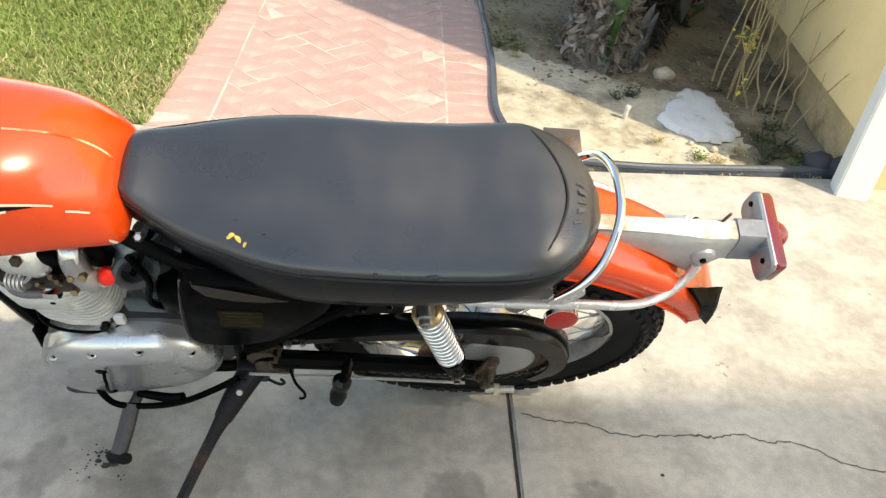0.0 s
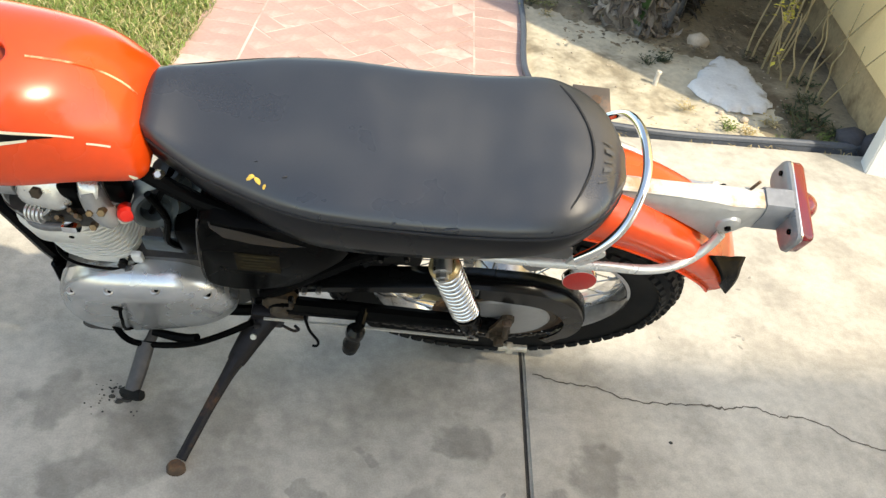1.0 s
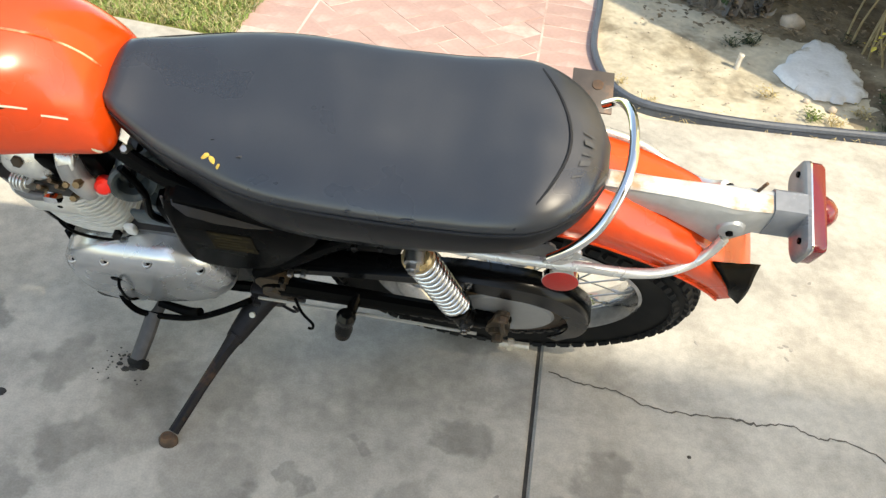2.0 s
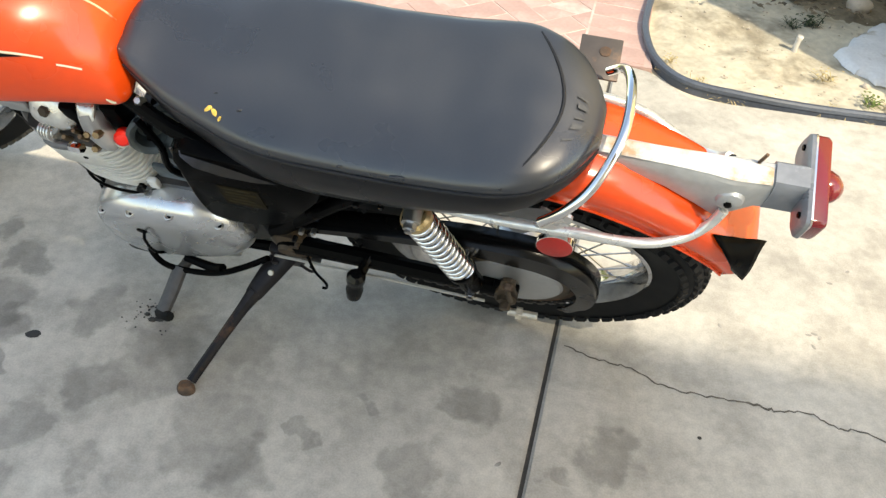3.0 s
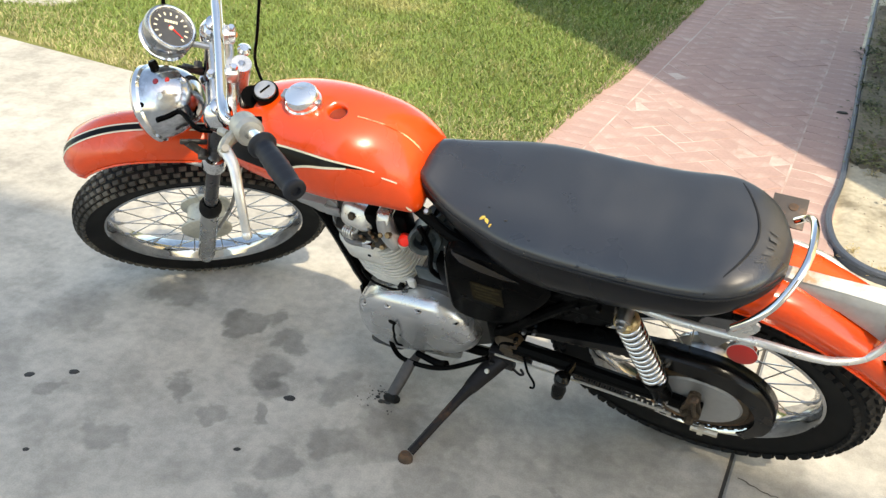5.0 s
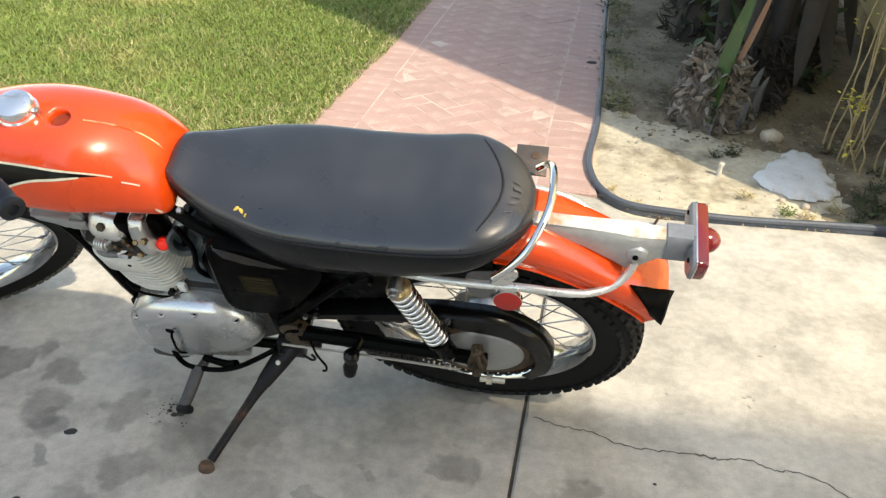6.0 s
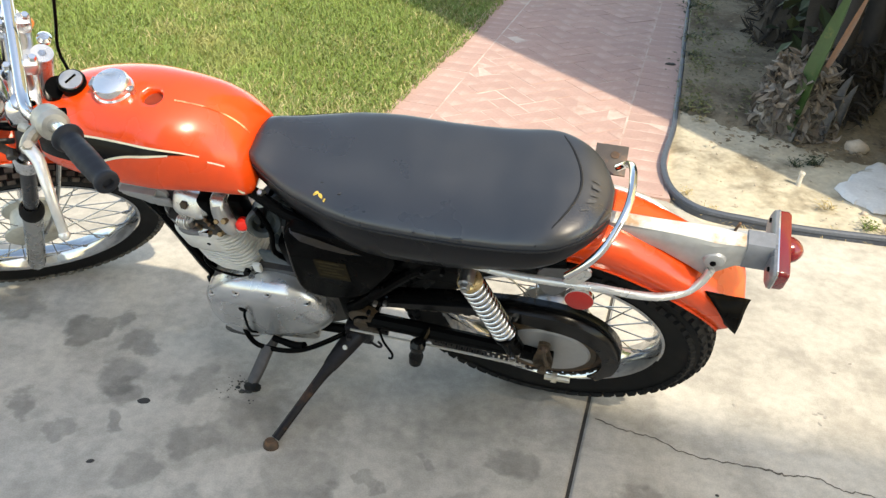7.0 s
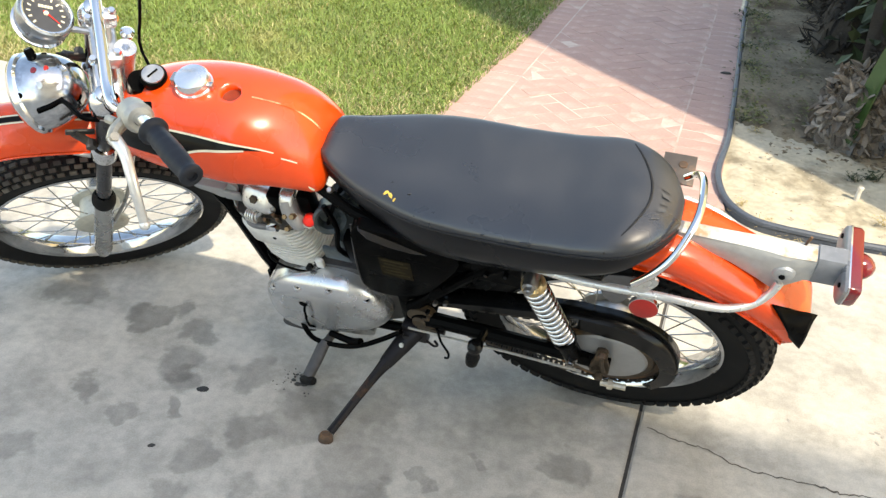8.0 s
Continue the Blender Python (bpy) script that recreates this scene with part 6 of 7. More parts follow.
bm = bmesh.new()
for z, t in ((0.53, 0.03), (0.695, 0.026)):
    box(bm, (-0.016, -0.104, z), (0.036, 0.104, z + t), FORK, bevel=0.012)
cyl(bm, fk(0.045, 0, 0.48), fk(0.045, 0, 0.755), 0.02, seg=20)
yoke = mpart("fork_yoke", bm, POLISHED, "polished steel fork yokes")
for s in (-1, 1):
    bm = bmesh.new()
    cyl(bm, fk(-0.02, s * 0.105, 0.56), fk(-0.06, s * 0.092, 0.595), 0.009, seg=10)
    box(bm, (-0.075, s * 0.09 - 0.003, 0.586), (-0.02, s * 0.09 + 0.003, 0.602), FORK, bevel=0.002)
    cyl(bm, fk(-0.03, s * 0.10, 0.575), fk(-0.03, s * 0.118, 0.575), 0.010, seg=8)
    mpart("headlamp_bracket", bm, GRIME_SHADED, parent=yoke)

# front mudguard
bm = bmesh.new()
cr = [(-0.325, 0.365), (-0.305, 0.415), (-0.255, 0.462), (-0.195, 0.489), (-0.12, 0.500), (-0.03, 0.500), (0.07, 0.488), (0.16, 0.462), (0.235, 0.425), (0.295, 0.375)]
line = smooth_line([(x, 0, z) for x, z in cr], 5)
rows = []
for i, p in enumerate(line):
    d = (line[min(i + 1, len(line) - 1)] - line[max(i - 1, 0)]).normalized()
    nrm = Vector((-d.z, 0, d.x))
    row = []
    taper = min(1.0, 0.72 + i * 0.10)
    for k in range(17):
        s = -1 + 2 * k / 16
        row.append(fk(*(p + Vector((0, 0.066 * taper * math.sin(s * 1.45) / math.sin(1.45), 0)) - nrm * 0.044 * taper * (1 - math.cos(s * math.pi / 2)))))
    rows.append(row)
loft(bm, rows, caps=False, closed=False)
ff = mpart("front_mudguard", bm, ORANGE, "orange front mudguard with a striped crown", smooth=60)
md = ff.modifiers.new("thick", "SOLIDIFY")
md.thickness = 0.002
for s in (0, -1):
    bm = bmesh.new()
    ring_sweep(bm, [r[s] for r in rows], 0.0026, 6)
    mpart("rolled_edge", bm, ORANGE, parent=ff)


def crown_strip(name, y0, y1, lift, mat, i0, i1):
    bm = bmesh.new()
    out = []
    for i in range(i0, i1):
        p = line[i]
        d = (line[min(i + 1, len(line) - 1)] - line[max(i - 1, 0)]).normalized()
        nrm = Vector((-d.z, 0, d.x))
        out.append([fk(*(p + Vector((0, y, 0)) + nrm * (lift - 0.044 * (1 - math.cos(abs(y) / 0.066 * 1.3))))) for y in (y0, (y0 + y1) / 2, y1)])
    loft(bm, out, caps=False, closed=False)
    mpart(name, bm, mat, parent=ff)


crown_strip("black_stripe", -0.0065, 0.0065, 0.0012, BLACK_GLOSS, 2, 40)
crown_strip("white_stripe", -0.0105, -0.0068, 0.0012, CREAM_PAINT, 2, 40)
crown_strip("white_stripe", 0.0068, 0.0105, 0.0012, CREAM_PAINT, 2, 40)
crown_strip("white_stripe", -0.0115, 0.0115, 0.0010, CREAM_PAINT, 1, 3)
for s in (-1, 1):
    bm = bmesh.new()
    tube(bm, [fk(-0.06, s * 0.062, 0.452), fk(-0.02, s * 0.075, 0.46), fk(0.02, s * 0.085, 0.50)], 0.005, 8)
    tube(bm, [fk(0.06, s * 0.068, 0.44), fk(0.05, s * 0.08, 0.25), fk(0.02, s * 0.085, 0.10)], 0.005, 8)
    mpart("mudguard_brace", bm, STEEL)

# headlamp
HL = fk(-0.103, 0, 0.603)
hax = (-fork_x * 0.82 - fork_z * 0.50 + fork_y * 0.06).normalized()
hup = (fork_z - hax * fork_z.dot(hax)).normalized()
hleft = hup.cross(hax) if hup.cross(hax).dot(fork_y) < 0 else hax.cross(hup)
bm = bmesh.new()
lathe(bm, [(0, -0.086), (0.019, -0.0845), (0.036, -0.077), (0.050, -0.065), (0.061, -0.049), (0.070, -0.030), (0.0752, -0.008), (0.0766, 0.014)], HL, hax, 48)
headlamp = mpart("headlamp", bm, SHELL_CHROME, "chromed round headlamp shell", smooth=60)
bm = bmesh.new()
lathe(bm, [(0.0766, 0.010), (0.081, 0.014), (0.082, 0.023), (0.078, 0.030), (0.072, 0.033)], HL, hax, 48)
mpart("headlamp_rim", bm, CHROME, parent=headlamp)
bm = bmesh.new()
lathe(bm, [(0.074, 0.030), (0.060, 0.041), (0.035, 0.050), (0, 0.053)], HL, hax, 40)
mpart("headlamp_glass", bm, LAMP_GLASS, parent=headlamp)


def on_shell(ang, back):
    """A point of the shell, ang degrees round from the top to the left, back metres behind the rim."""
    h = 0.016 - back
    r = 0.0766 * math.sqrt(max(1 - (max(back, 0) / 0.104) ** 2, 0.05))
    d = hup * math.cos(radians(ang)) + hleft * math.sin(radians(ang))
    return HL + hax * h + d * r, d


for nm, ang, back, r, h, mt in (("lamp_switch", -34, 0.030, 0.0095, 0.016, BLACK_PAINT), ("warning_light", 0, 0.040, 0.0065, 0.002, RED_LENS), ("warning_light", -4, 0.060, 0.0055, 0.002, RED_LENS_MATT), ("lamp_emblem", 26, 0.045, 0.0075, 0.0015, SCREW), ("shell_hole", 34, 0.006, 0.0055, 0.001, BLACK_PAINT)):
    p, d = on_shell(ang, back)
    bm = bmesh.new()
    lathe(bm, [(r, -0.004), (r, h * 0.7), (r * 0.75, h), (0, h)], p, d, 16)
    mpart(nm, bm, mt, parent=headlamp)
bm = bmesh.new()
p, d = on_shell(62, 0.025)
q, e = on_shell(62, 0.075)
tube(bm, [p + d * 0.003, (p + q) / 2 + d * 0.007, q + e * 0.010, fk(-0.045, -0.112, 0.69), fk(-0.015, -0.118, 0.690)], 0.0052, 10)
mpart("headlamp_cable", bm, BLACK_PAINT, parent=headlamp)

# speedometer
SP = fk(-0.087, 0.098, 0.720)
sax = (fork_z * 0.92 + fork_x * 0.34 - fork_y * 0.06).normalized()
bm = bmesh.new()
lathe(bm, [(0, -0.07), (0.030, -0.068), (0.044, -0.05), (0.049, -0.02), (0.050, 0.0)], SP, sax, 40)
speedo = mpart("speedometer", bm, SPEEDO_GREY, "round speedometer with a black dial", smooth=60)
bm = bmesh.new()
lathe(bm, [(0.049, -0.020), (0.0525, -0.014), (0.053, 0.0), (0.051, 0.007), (0.046, 0.010)], SP, sax, 48)
mpart("bezel", bm, SPEEDO_GREY, "dull plated bezel", parent=speedo)
bm = bmesh.new()
lathe(bm, [(0.0475, 0.0092), (0.046, 0.0105), (0.0435, 0.0098), (0.0415, 0.003)], SP, sax, 48)
mpart("bezel_ring", bm, CAP_CHROME, parent=speedo)
bm = bmesh.new()
lathe(bm, [(0.046, -0.042), (0.0515, -0.040), (0.0520, -0.036), (0.047, -0.034)], SP, sax, 48, True)
mpart("clamp_band", bm, CHROME, parent=speedo)
bm = bmesh.new()
lathe(bm, [(0.045, 0.003), (0, 0.003)], SP, sax, 40)
mpart("dial", bm, DIAL, parent=speedo)
sx = (fork_x - sax * fork_x.dot(sax)).normalized()   # the dial's right
sy = sax.cross(sx)
for k in range(13):
    a = radians(225 - 22.5 * k)
    bm = bmesh.new()
    c = SP + sax * 0.0036 + (sx * math.cos(a) + sy * math.sin(a)) * 0.032
    rad = sx * math.cos(a) + sy * math.sin(a)
    tan = -sx * math.sin(a) + sy * math.cos(a)
    v = [bm.verts.new(c + rad * i * 0.0035 + tan * j * 0.0016) for i, j in ((-1, -1), (1, -1), (1, 1), (-1, 1))]
    bm.faces.new(v)
    mpart("dial_mark", bm, CREAM_PAINT, parent=speedo, smooth=0)
bm = bmesh.new()
nd = (sx * 0.75 - sy * 0.6).normalized()
tn = sax.cross(nd)
v = [bm.verts.new(SP + sax * 0.005 + nd * i + tn * j) for i, j in ((-0.006, -0.002), (0.030, -0.0006), (0.030, 0.0006), (-0.006, 0.002))]
bm.faces.new(v)
mpart("needle", bm, RED_CAP, parent=speedo, smooth=0)
for i in range(5):
    bm = bmesh.new()
    box(bm, (-0.002, -0.003, 0.0), (0.002, 0.003, 0.0012), Matrix.Translation(SP + sax * 0.0033 + sx * (-0.011 + 0.0055 * i) + sy * 0.014) @ Matrix(((sx.x, sy.x, sax.x, 0), (sx.y, sy.y, sax.y, 0), (sx.z, sy.z, sax.z, 0), (0, 0, 0, 1))))
    mpart("odometer_digit", bm, CREAM_PAINT, parent=speedo, smooth=0)
bm = bmesh.new()
lathe(bm, [(0.005, 0.003), (0.004, 0.006), (0, 0.007)], SP, sax, 14)
mpart("needle_hub", bm, CREAM_PAINT, parent=speedo)
bm = bmesh.new()
tube(bm, [SP - sax * 0.05 + sx * 0.0, fk(-0.05, 0.08, 0.70), fk(0.0, 0.06, 0.715)], 0.006, 8)
mpart("speedometer_bracket", bm, STEEL, parent=speedo)
bm = bmesh.new()
tube(bm, [SP - sax * 0.06, SP - sax * 0.10 + sx * 0.03, fk(-0.10, 0.16, 0.74), fk(-0.10, 0.26, 0.80), fk(-0.05, 0.40, 0.86)], 0.004, 8)
mpart("speedometer_cable", bm, BLACK_PAINT, parent=speedo)

# handlebar
bm = bmesh.new()
tube(bm, [fk(0.081, -0.396, 1.009), fk(0.066, -0.35, 0.990), fk(0.045, -0.285, 0.955), fk(0.028, -0.226, 0.890), fk(0.008, -0.175, 0.826), fk(0.0, -0.13, 0.802), fk(0.0, -0.05, 0.800), fk(0.0, 0.05, 0.800), fk(0.0, 0.13, 0.802), fk(0.008, 0.175, 0.826), fk(0.028, 0.226, 0.890), fk(0.045, 0.285, 0.955), fk(0.088, 0.415, 1.020)], 0.011, 16, 6)
bar = mpart("handlebar", bm, CHROME, "chromed high-rise handlebar turned on full lock", smooth=60)
for s in (-1, 1):
    # riser under the bar with its cap bolts behind it
    bm = bmesh.new()
    cyl(bm, fk(0.010, s * 0.045, 0.715), fk(0.004, s * 0.045, 0.775), 0.0165, seg=18)
    box(bm, (-0.010, s * 0.045 - 0.014, 0.768), (0.034, s * 0.045 + 0.014, 0.802), FORK, bevel=0.007)
    mpart("bar_riser", bm, POLISHED, parent=bar)
    for x, z in ((0.024, 0.80), (-0.018, 0.777)):
        bolt("riser_bolt", fk(x, s * 0.045, z), fork_z, 0.0075, 0.012, CHROME, parent=bar)
g0, g1 = fk(0.045, -0.292, 0.958), fk(0.0855, -0.408, 1.016)
gd = (g1 - g0).normalized()
gl = (g1 - g0).length
bm = bmesh.new()
prof = [(0.011, 0.0), (0.022, 0.0), (0.0245, 0.003), (0.0245, 0.008), (0.020, 0.011)]
for k in range(20):
    prof.append((0.0166 + 0.0004 * math.sin(k * 2.1) + 0.0022 * math.sin(math.pi * k / 19), 0.014 + (gl - 0.026) * k / 19))
prof += [(0.019, gl - 0.008), (0.0185, gl - 0.002), (0.015, gl), (0.009, gl), (0.008, gl - 0.006), (0, gl - 0.006)]
lathe(bm, prof, g0, gd, 24)
mpart("hand_grip", bm, GRIP_RUBBER, "black rubber hand grip", parent=bar, smooth=60)
h0, h1 = fk(0.045, 0.292, 0.958), fk(0.093, 0.428, 1.026)
bm = bmesh.new()
lathe(bm, prof, h0, (h1 - h0), 24)
mpart("twist_grip", bm, GRIP_RUBBER, parent=bar, smooth=60)
# switch and clutch lever
swd = (fk(0.045, -0.292, 0.958) - fk(0.024, -0.20, 0.868)).normalized()
sw = fk(0.030, -0.226, 0.892)
bm = bmesh.new()
lathe(bm, [(0.011, -0.03), (0.022, -0.028), (0.026, -0.018), (0.026, 0.022), (0.020, 0.030), (0.011, 0.031)], sw, swd, 24)
switch = mpart("switch_housing", bm, DULL_ALLOY, "dull cast alloy switch housing", parent=bar)
bm = bmesh.new()
c = sw + fork_x * 0.018 + fork_z * 0.022 - swd * 0.01
box(bm, (-0.010, -0.006, -0.006), (0.010, 0.006, 0.006), Matrix.Translation(c) @ FORK.to_3x3().to_4x4(), bevel=0.002)
mpart("switch_lever", bm, BLACK_PAINT, parent=bar)
bm = bmesh.new()
tube(bm, [fk(0.012, -0.235, 0.885), fk(-0.004, -0.255, 0.893), fk(-0.012, -0.275, 0.895)], [0.012, 0.011, 0.010], 10)
cyl(bm, fk(-0.012, -0.272, 0.885), fk(-0.008, -0.275, 0.91), 0.007, seg=10)
tube(bm, [fk(0.0, -0.228, 0.872), fk(-0.012, -0.215, 0.862)], 0.008, 8)
mpart("lever_perch", bm, GREASY_ALLOY, parent=bar)
bm = bmesh.new()
tube(bm, [fk(-0.010, -0.268, 0.897), fk(0.004, -0.300, 0.897), fk(0.010, -0.335, 0.886), fk(0.018, -0.37, 0.858), fk(0.026, -0.395, 0.822)], [0.011, 0.0098, 0.0088, 0.0080, 0.0078], 12, 5, flat=0.7)
bmesh.ops.create_uvsphere(bm, u_segments=12, v_segments=8, radius=0.0095, matrix=Matrix.Translation(fk(0.0265, -0.397, 0.819)))
mpart("clutch_lever", bm, LEVER_ALLOY, "polished alloy clutch lever", parent=bar, smooth=60)
# cables
bm = bmesh.new()
tube(bm, [fk(0.04, 0.30, 0.94), fk(0.07, 0.22, 0.98), fk(0.075, 0.12, 0.93), fk(0.075, 0.05, 0.80), fk(0.080, 0.03, 0.70), (-0.34, 0.02, 0.86)], 0.0032, 8)
mpart("throttle_cable", bm, BLACK_PAINT, "black throttle cable", parent=bar)
bm = bmesh.new()
tube(bm, [fk(-0.016, -0.212, 0.858), fk(-0.02, -0.165, 0.78), fk(0.02, -0.13, 0.70), fk(0.035, -0.09, 0.62), fk(0.045, -0.06, 0.52), (-0.36, -0.05, 0.72)], 0.0035, 8)
mpart("clutch_wire", bm, BLACK_PAINT, parent=bar)
# steering damper knob and stem fittings
bm = bmesh.new()
lathe(bm, [(0.0, -0.04), (0.020, -0.038), (0.025, -0.010), (0.0255, 0.0), (0.022, 0.004)], (-0.334, 0.004, 0.944), (0.25, -0.1, 0.95), 32)
knob = mpart("ignition_switch", bm, BLACK_PAINT, "black ignition switch with a silver face")
bm = bmesh.new()
lathe(bm, [(0.0215, 0.003), (0.020, 0.006), (0.004, 0.007), (0, 0.007)], (-0.334, 0.004, 0.944), (0.25, -0.1, 0.95), 32)
mpart("switch_face", bm, STEEL, parent=knob)
bm = bmesh.new()
box(bm, (-0.012, -0.0018, 0.006), (0.012, 0.0018, 0.009), Matrix.Translation((-0.334, 0.004, 0.944)) @ frame_to((0.25, -0.1, 0.95)).to_4x4(), bevel=0.0008)
mpart("key_slot", bm, BLACK_PAINT, parent=knob)
bm = bmesh.new()
tube(bm, [(-0.345, 0.004, 0.925), (-0.37, 0.0, 0.91), (-0.40, 0.0, 0.91)], 0.012, 8)
mpart("switch_bracket", bm, BLACK_PAINT, parent=knob)
bm = bmesh.new()
lathe(bm, [(0.017, 0.0), (0.017, 0.006), (0.011, 0.010), (0.008, 0.013), (0, 0.013)], fk(0.045, 0.0, 0.742), fork_z, 6)
mpart("stem_nut", bm, CHROME, parent=yoke)
bm = bmesh.new()
lathe(bm, [(0.013, 0.0), (0.014, 0.008), (0.009, 0.013), (0, 0.013)], fk(0.055, 0.055, 0.718), fork_z, 16)
mpart("stem_nut", bm, CHROME, parent=yoke)
bm = bmesh.new()
lathe(bm, [(0.010, 0.0), (0.012, 0.010), (0.008, 0.018), (0, 0.02)], fk(0.03, 0.075, 0.735), fork_z, 12)
mpart("indicator_lens", bm, AMBER, "small amber indicator lens", parent=yoke)

# ---- the bed's plants and litter ----
def leaf_blade(bm, base, lean, length, width, bend, seed, seg=9, cup=0.25):
    """A long tapering leaf that arches over; lean: its direction at the foot."""
    r = random.Random(seed)
    d = Vector(lean).normalized()
    side = d.cross(Vector((0, 0, 1)))
    side = side.normalized() if side.length > 0.05 else Vector((1, 0, 0))
    p = Vector(base)
    rows = []
    for k in range(seg + 1):
        t = k / seg
        w = width * (math.sin(math.pi * min(0.12 + t * 0.88, 1.0)) ** 0.7 if t < 1 else 0.02)
        up = side.cross(d)
        wob = r.uniform(-0.12, 0.12) * width
        rows.append([p - side * w + up * cup * w, p - side * w * 0.5 + up * (cup * 0.3 * w + wob), p, p + side * w * 0.5 + up * (cup * 0.3 * w - wob), p + side * w + up * cup * w])
        p = p + d * length / seg
        d = (d + Vector((r.uniform(-0.04, 0.04), r.uniform(-0.04, 0.04), -bend / seg))).normalized()
    loft(bm, rows, caps=False, closed=False)


def leaf_card(bm, p, size, rng, droop=0.5):
    """A small pointed leaf of two folded halves."""
    a = rng.uniform(0, 6.283)
    d = Vector((math.cos(a), math.sin(a), rng.uniform(-droop, droop)))
    s = d.cross(Vector((0, 0, 1))).normalized() * size * rng.uniform(0.25, 0.45)
    up = Vector((0, 0, size * 0.12))
    v = [bm.verts.new(q) for q in (p, p + d * size * 0.5 + s + up, p + d * size, p + d * size * 0.5 - s + up, p + d * size * 0.5)]
    bm.faces.new((v[0], v[1], v[4]))
    bm.faces.new((v[1], v[2], v[4]))
    bm.faces.new((v[2], v[3], v[4]))
    bm.faces.new((v[3], v[0], v[4]))


def stump_plant(x, y, radius, height, seed, leaves, label):
    """A banana-like clump: a shaggy base of dry husks and unseen broad leaves that shade it."""
    r = random.Random(seed)
    plant = empty("banana_plant", Matrix.Translation((x, y, 0)))
    tagged(plant, label, "banana plant", group="banana plants in the bed")
    bm = bmesh.new()
    rings = []
    for k in range(9):
        t = k / 8
        rad = radius * (0.95 - 0.45 * t) * (1 + 0.12 * math.sin(5 * t))
        rings.append([(rad * (1 + 0.22 * noise.noise((3 * math.cos(a), 3 * math.sin(a), t * 4 + seed))) * math.cos(a), rad * (1 + 0.22 * noise.noise((3 * math.cos(a), 3 * math.sin(a), t * 4 + seed))) * math.sin(a), -0.03 + height * t) for a in (2 * math.pi * j / 22 for j in range(22))])
    loft(bm, rings)
    # leafy clumps get the husk that has shade in its colour
    husk = HUSK_SHADED if leaves else HUSK
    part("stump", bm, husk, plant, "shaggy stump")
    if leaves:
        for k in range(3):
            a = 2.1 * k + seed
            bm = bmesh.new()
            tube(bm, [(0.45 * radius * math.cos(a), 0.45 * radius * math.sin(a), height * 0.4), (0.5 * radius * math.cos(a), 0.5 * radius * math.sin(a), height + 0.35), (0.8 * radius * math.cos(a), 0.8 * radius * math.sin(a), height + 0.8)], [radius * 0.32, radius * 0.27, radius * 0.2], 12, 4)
            part("trunk", bm, TRUNK if x > 2.0 else TRUNK_SHADED, plant, "smooth blue-grey stem" if x > 2.0 else "stem with shade in its dark colour")
    bm = bmesh.new()
    for k in range(340 if leaves else 620):
        a = r.uniform(0, 6.283)
        t = r.random()
        rad = radius * (1.0 - 0.42 * t)
        p = Vector((rad * math.cos(a), rad * math.sin(a), height * t))
        turn = r.uniform(-0.7, 0.7) if leaves else r.uniform(-1.7, 1.7)
        out = Vector((math.cos(a + turn), math.sin(a + turn), r.uniform(-1.6, 1.0)))
        broad = 1.0 if leaves else 1.7
        leaf_blade(bm, p, out, r.uniform(0.03, 0.15 if leaves else 0.085), broad * r.uniform(0.003, 0.013), r.uniform(-2.4, 2.6), k, 5, r.uniform(-1.4, 1.6))
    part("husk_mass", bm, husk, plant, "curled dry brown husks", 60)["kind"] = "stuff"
    # broad leaves out of sight overhead, added to shade the bed
    for k in range(leaves):
        a = r.uniform(0, 6.283)
        bm = bmesh.new()
        leaf_blade(bm, (0.3 * radius * math.cos(a), 0.3 * radius * math.sin(a), height + 0.6), (0.45 * math.cos(a), 0.45 * math.sin(a), 1.0), r.uniform(0.8, 1.4), r.uniform(0.09, 0.15), r.uniform(0.5, 1.3), seed * 9 + k, 10)
        part("leaf", bm, LEAF_GREEN, plant, "", 60)
    return plant


stump_plant(1.57, 2.38, 0.165, 0.31, 1, 0, "banana stump with shaggy pale husks and one leaf")
one = bpy.data.objects["banana_plant"]
bm = bmesh.new()
leaf_blade(bm, (-0.035, -0.16, 0.05), (0.16, 0.04, 0.95), 0.66, 0.058, -0.25, 77, 12, 0.5)
part("leaf", bm, LEAF_GREEN, one, "upright green blade with a yellow base", 60)
bm = bmesh.new()
leaf_blade(bm, (0.05, -0.02, 0.22), (0.30, 0.10, 0.8), 0.45, 0.022, 0.2, 78, 8, 0.2)
part("leaf", bm, LEAF_ORANGE, one, "withered orange-brown leaf", 60)
for k, (x, y, h, w) in enumerate(((0.155, -0.06, 0.30, 0.030), (0.20, -0.02, 0.24, 0.024), (0.12, -0.13, 0.16, 0.030), (-0.02, -0.17, 0.10, 0.020))):
    bm = bmesh.new()
    leaf_blade(bm, (x, y, 0.0), (0.05, 0.02, 1.0), h, w, 0.5, 300 + k, 8, 0.9)
    part("dry_sheath", bm, HUSK_GREY, one, "grey withered leaf sheath", 60)
stump_plant(1.78, 2.62, 0.16, 0.38, 2, 9, "banana plant with dry brown husks and dark leaves")
stump_plant(2.05, 3.05, 0.17, 0.50, 3, 10, "banana plant with grey trunk standing in shade")
stump_plant(1.75, 3.7, 0.18, 0.5, 4, 9, "banana plant with drooping dark leaves")
stump_plant(2.35, 3.9, 0.18, 0.6, 5, 10, "banana plant with grey trunk against the wall")
stump_plant(1.9, 4.7, 0.18, 0.55, 6, 9, "banana plant far down the bed")
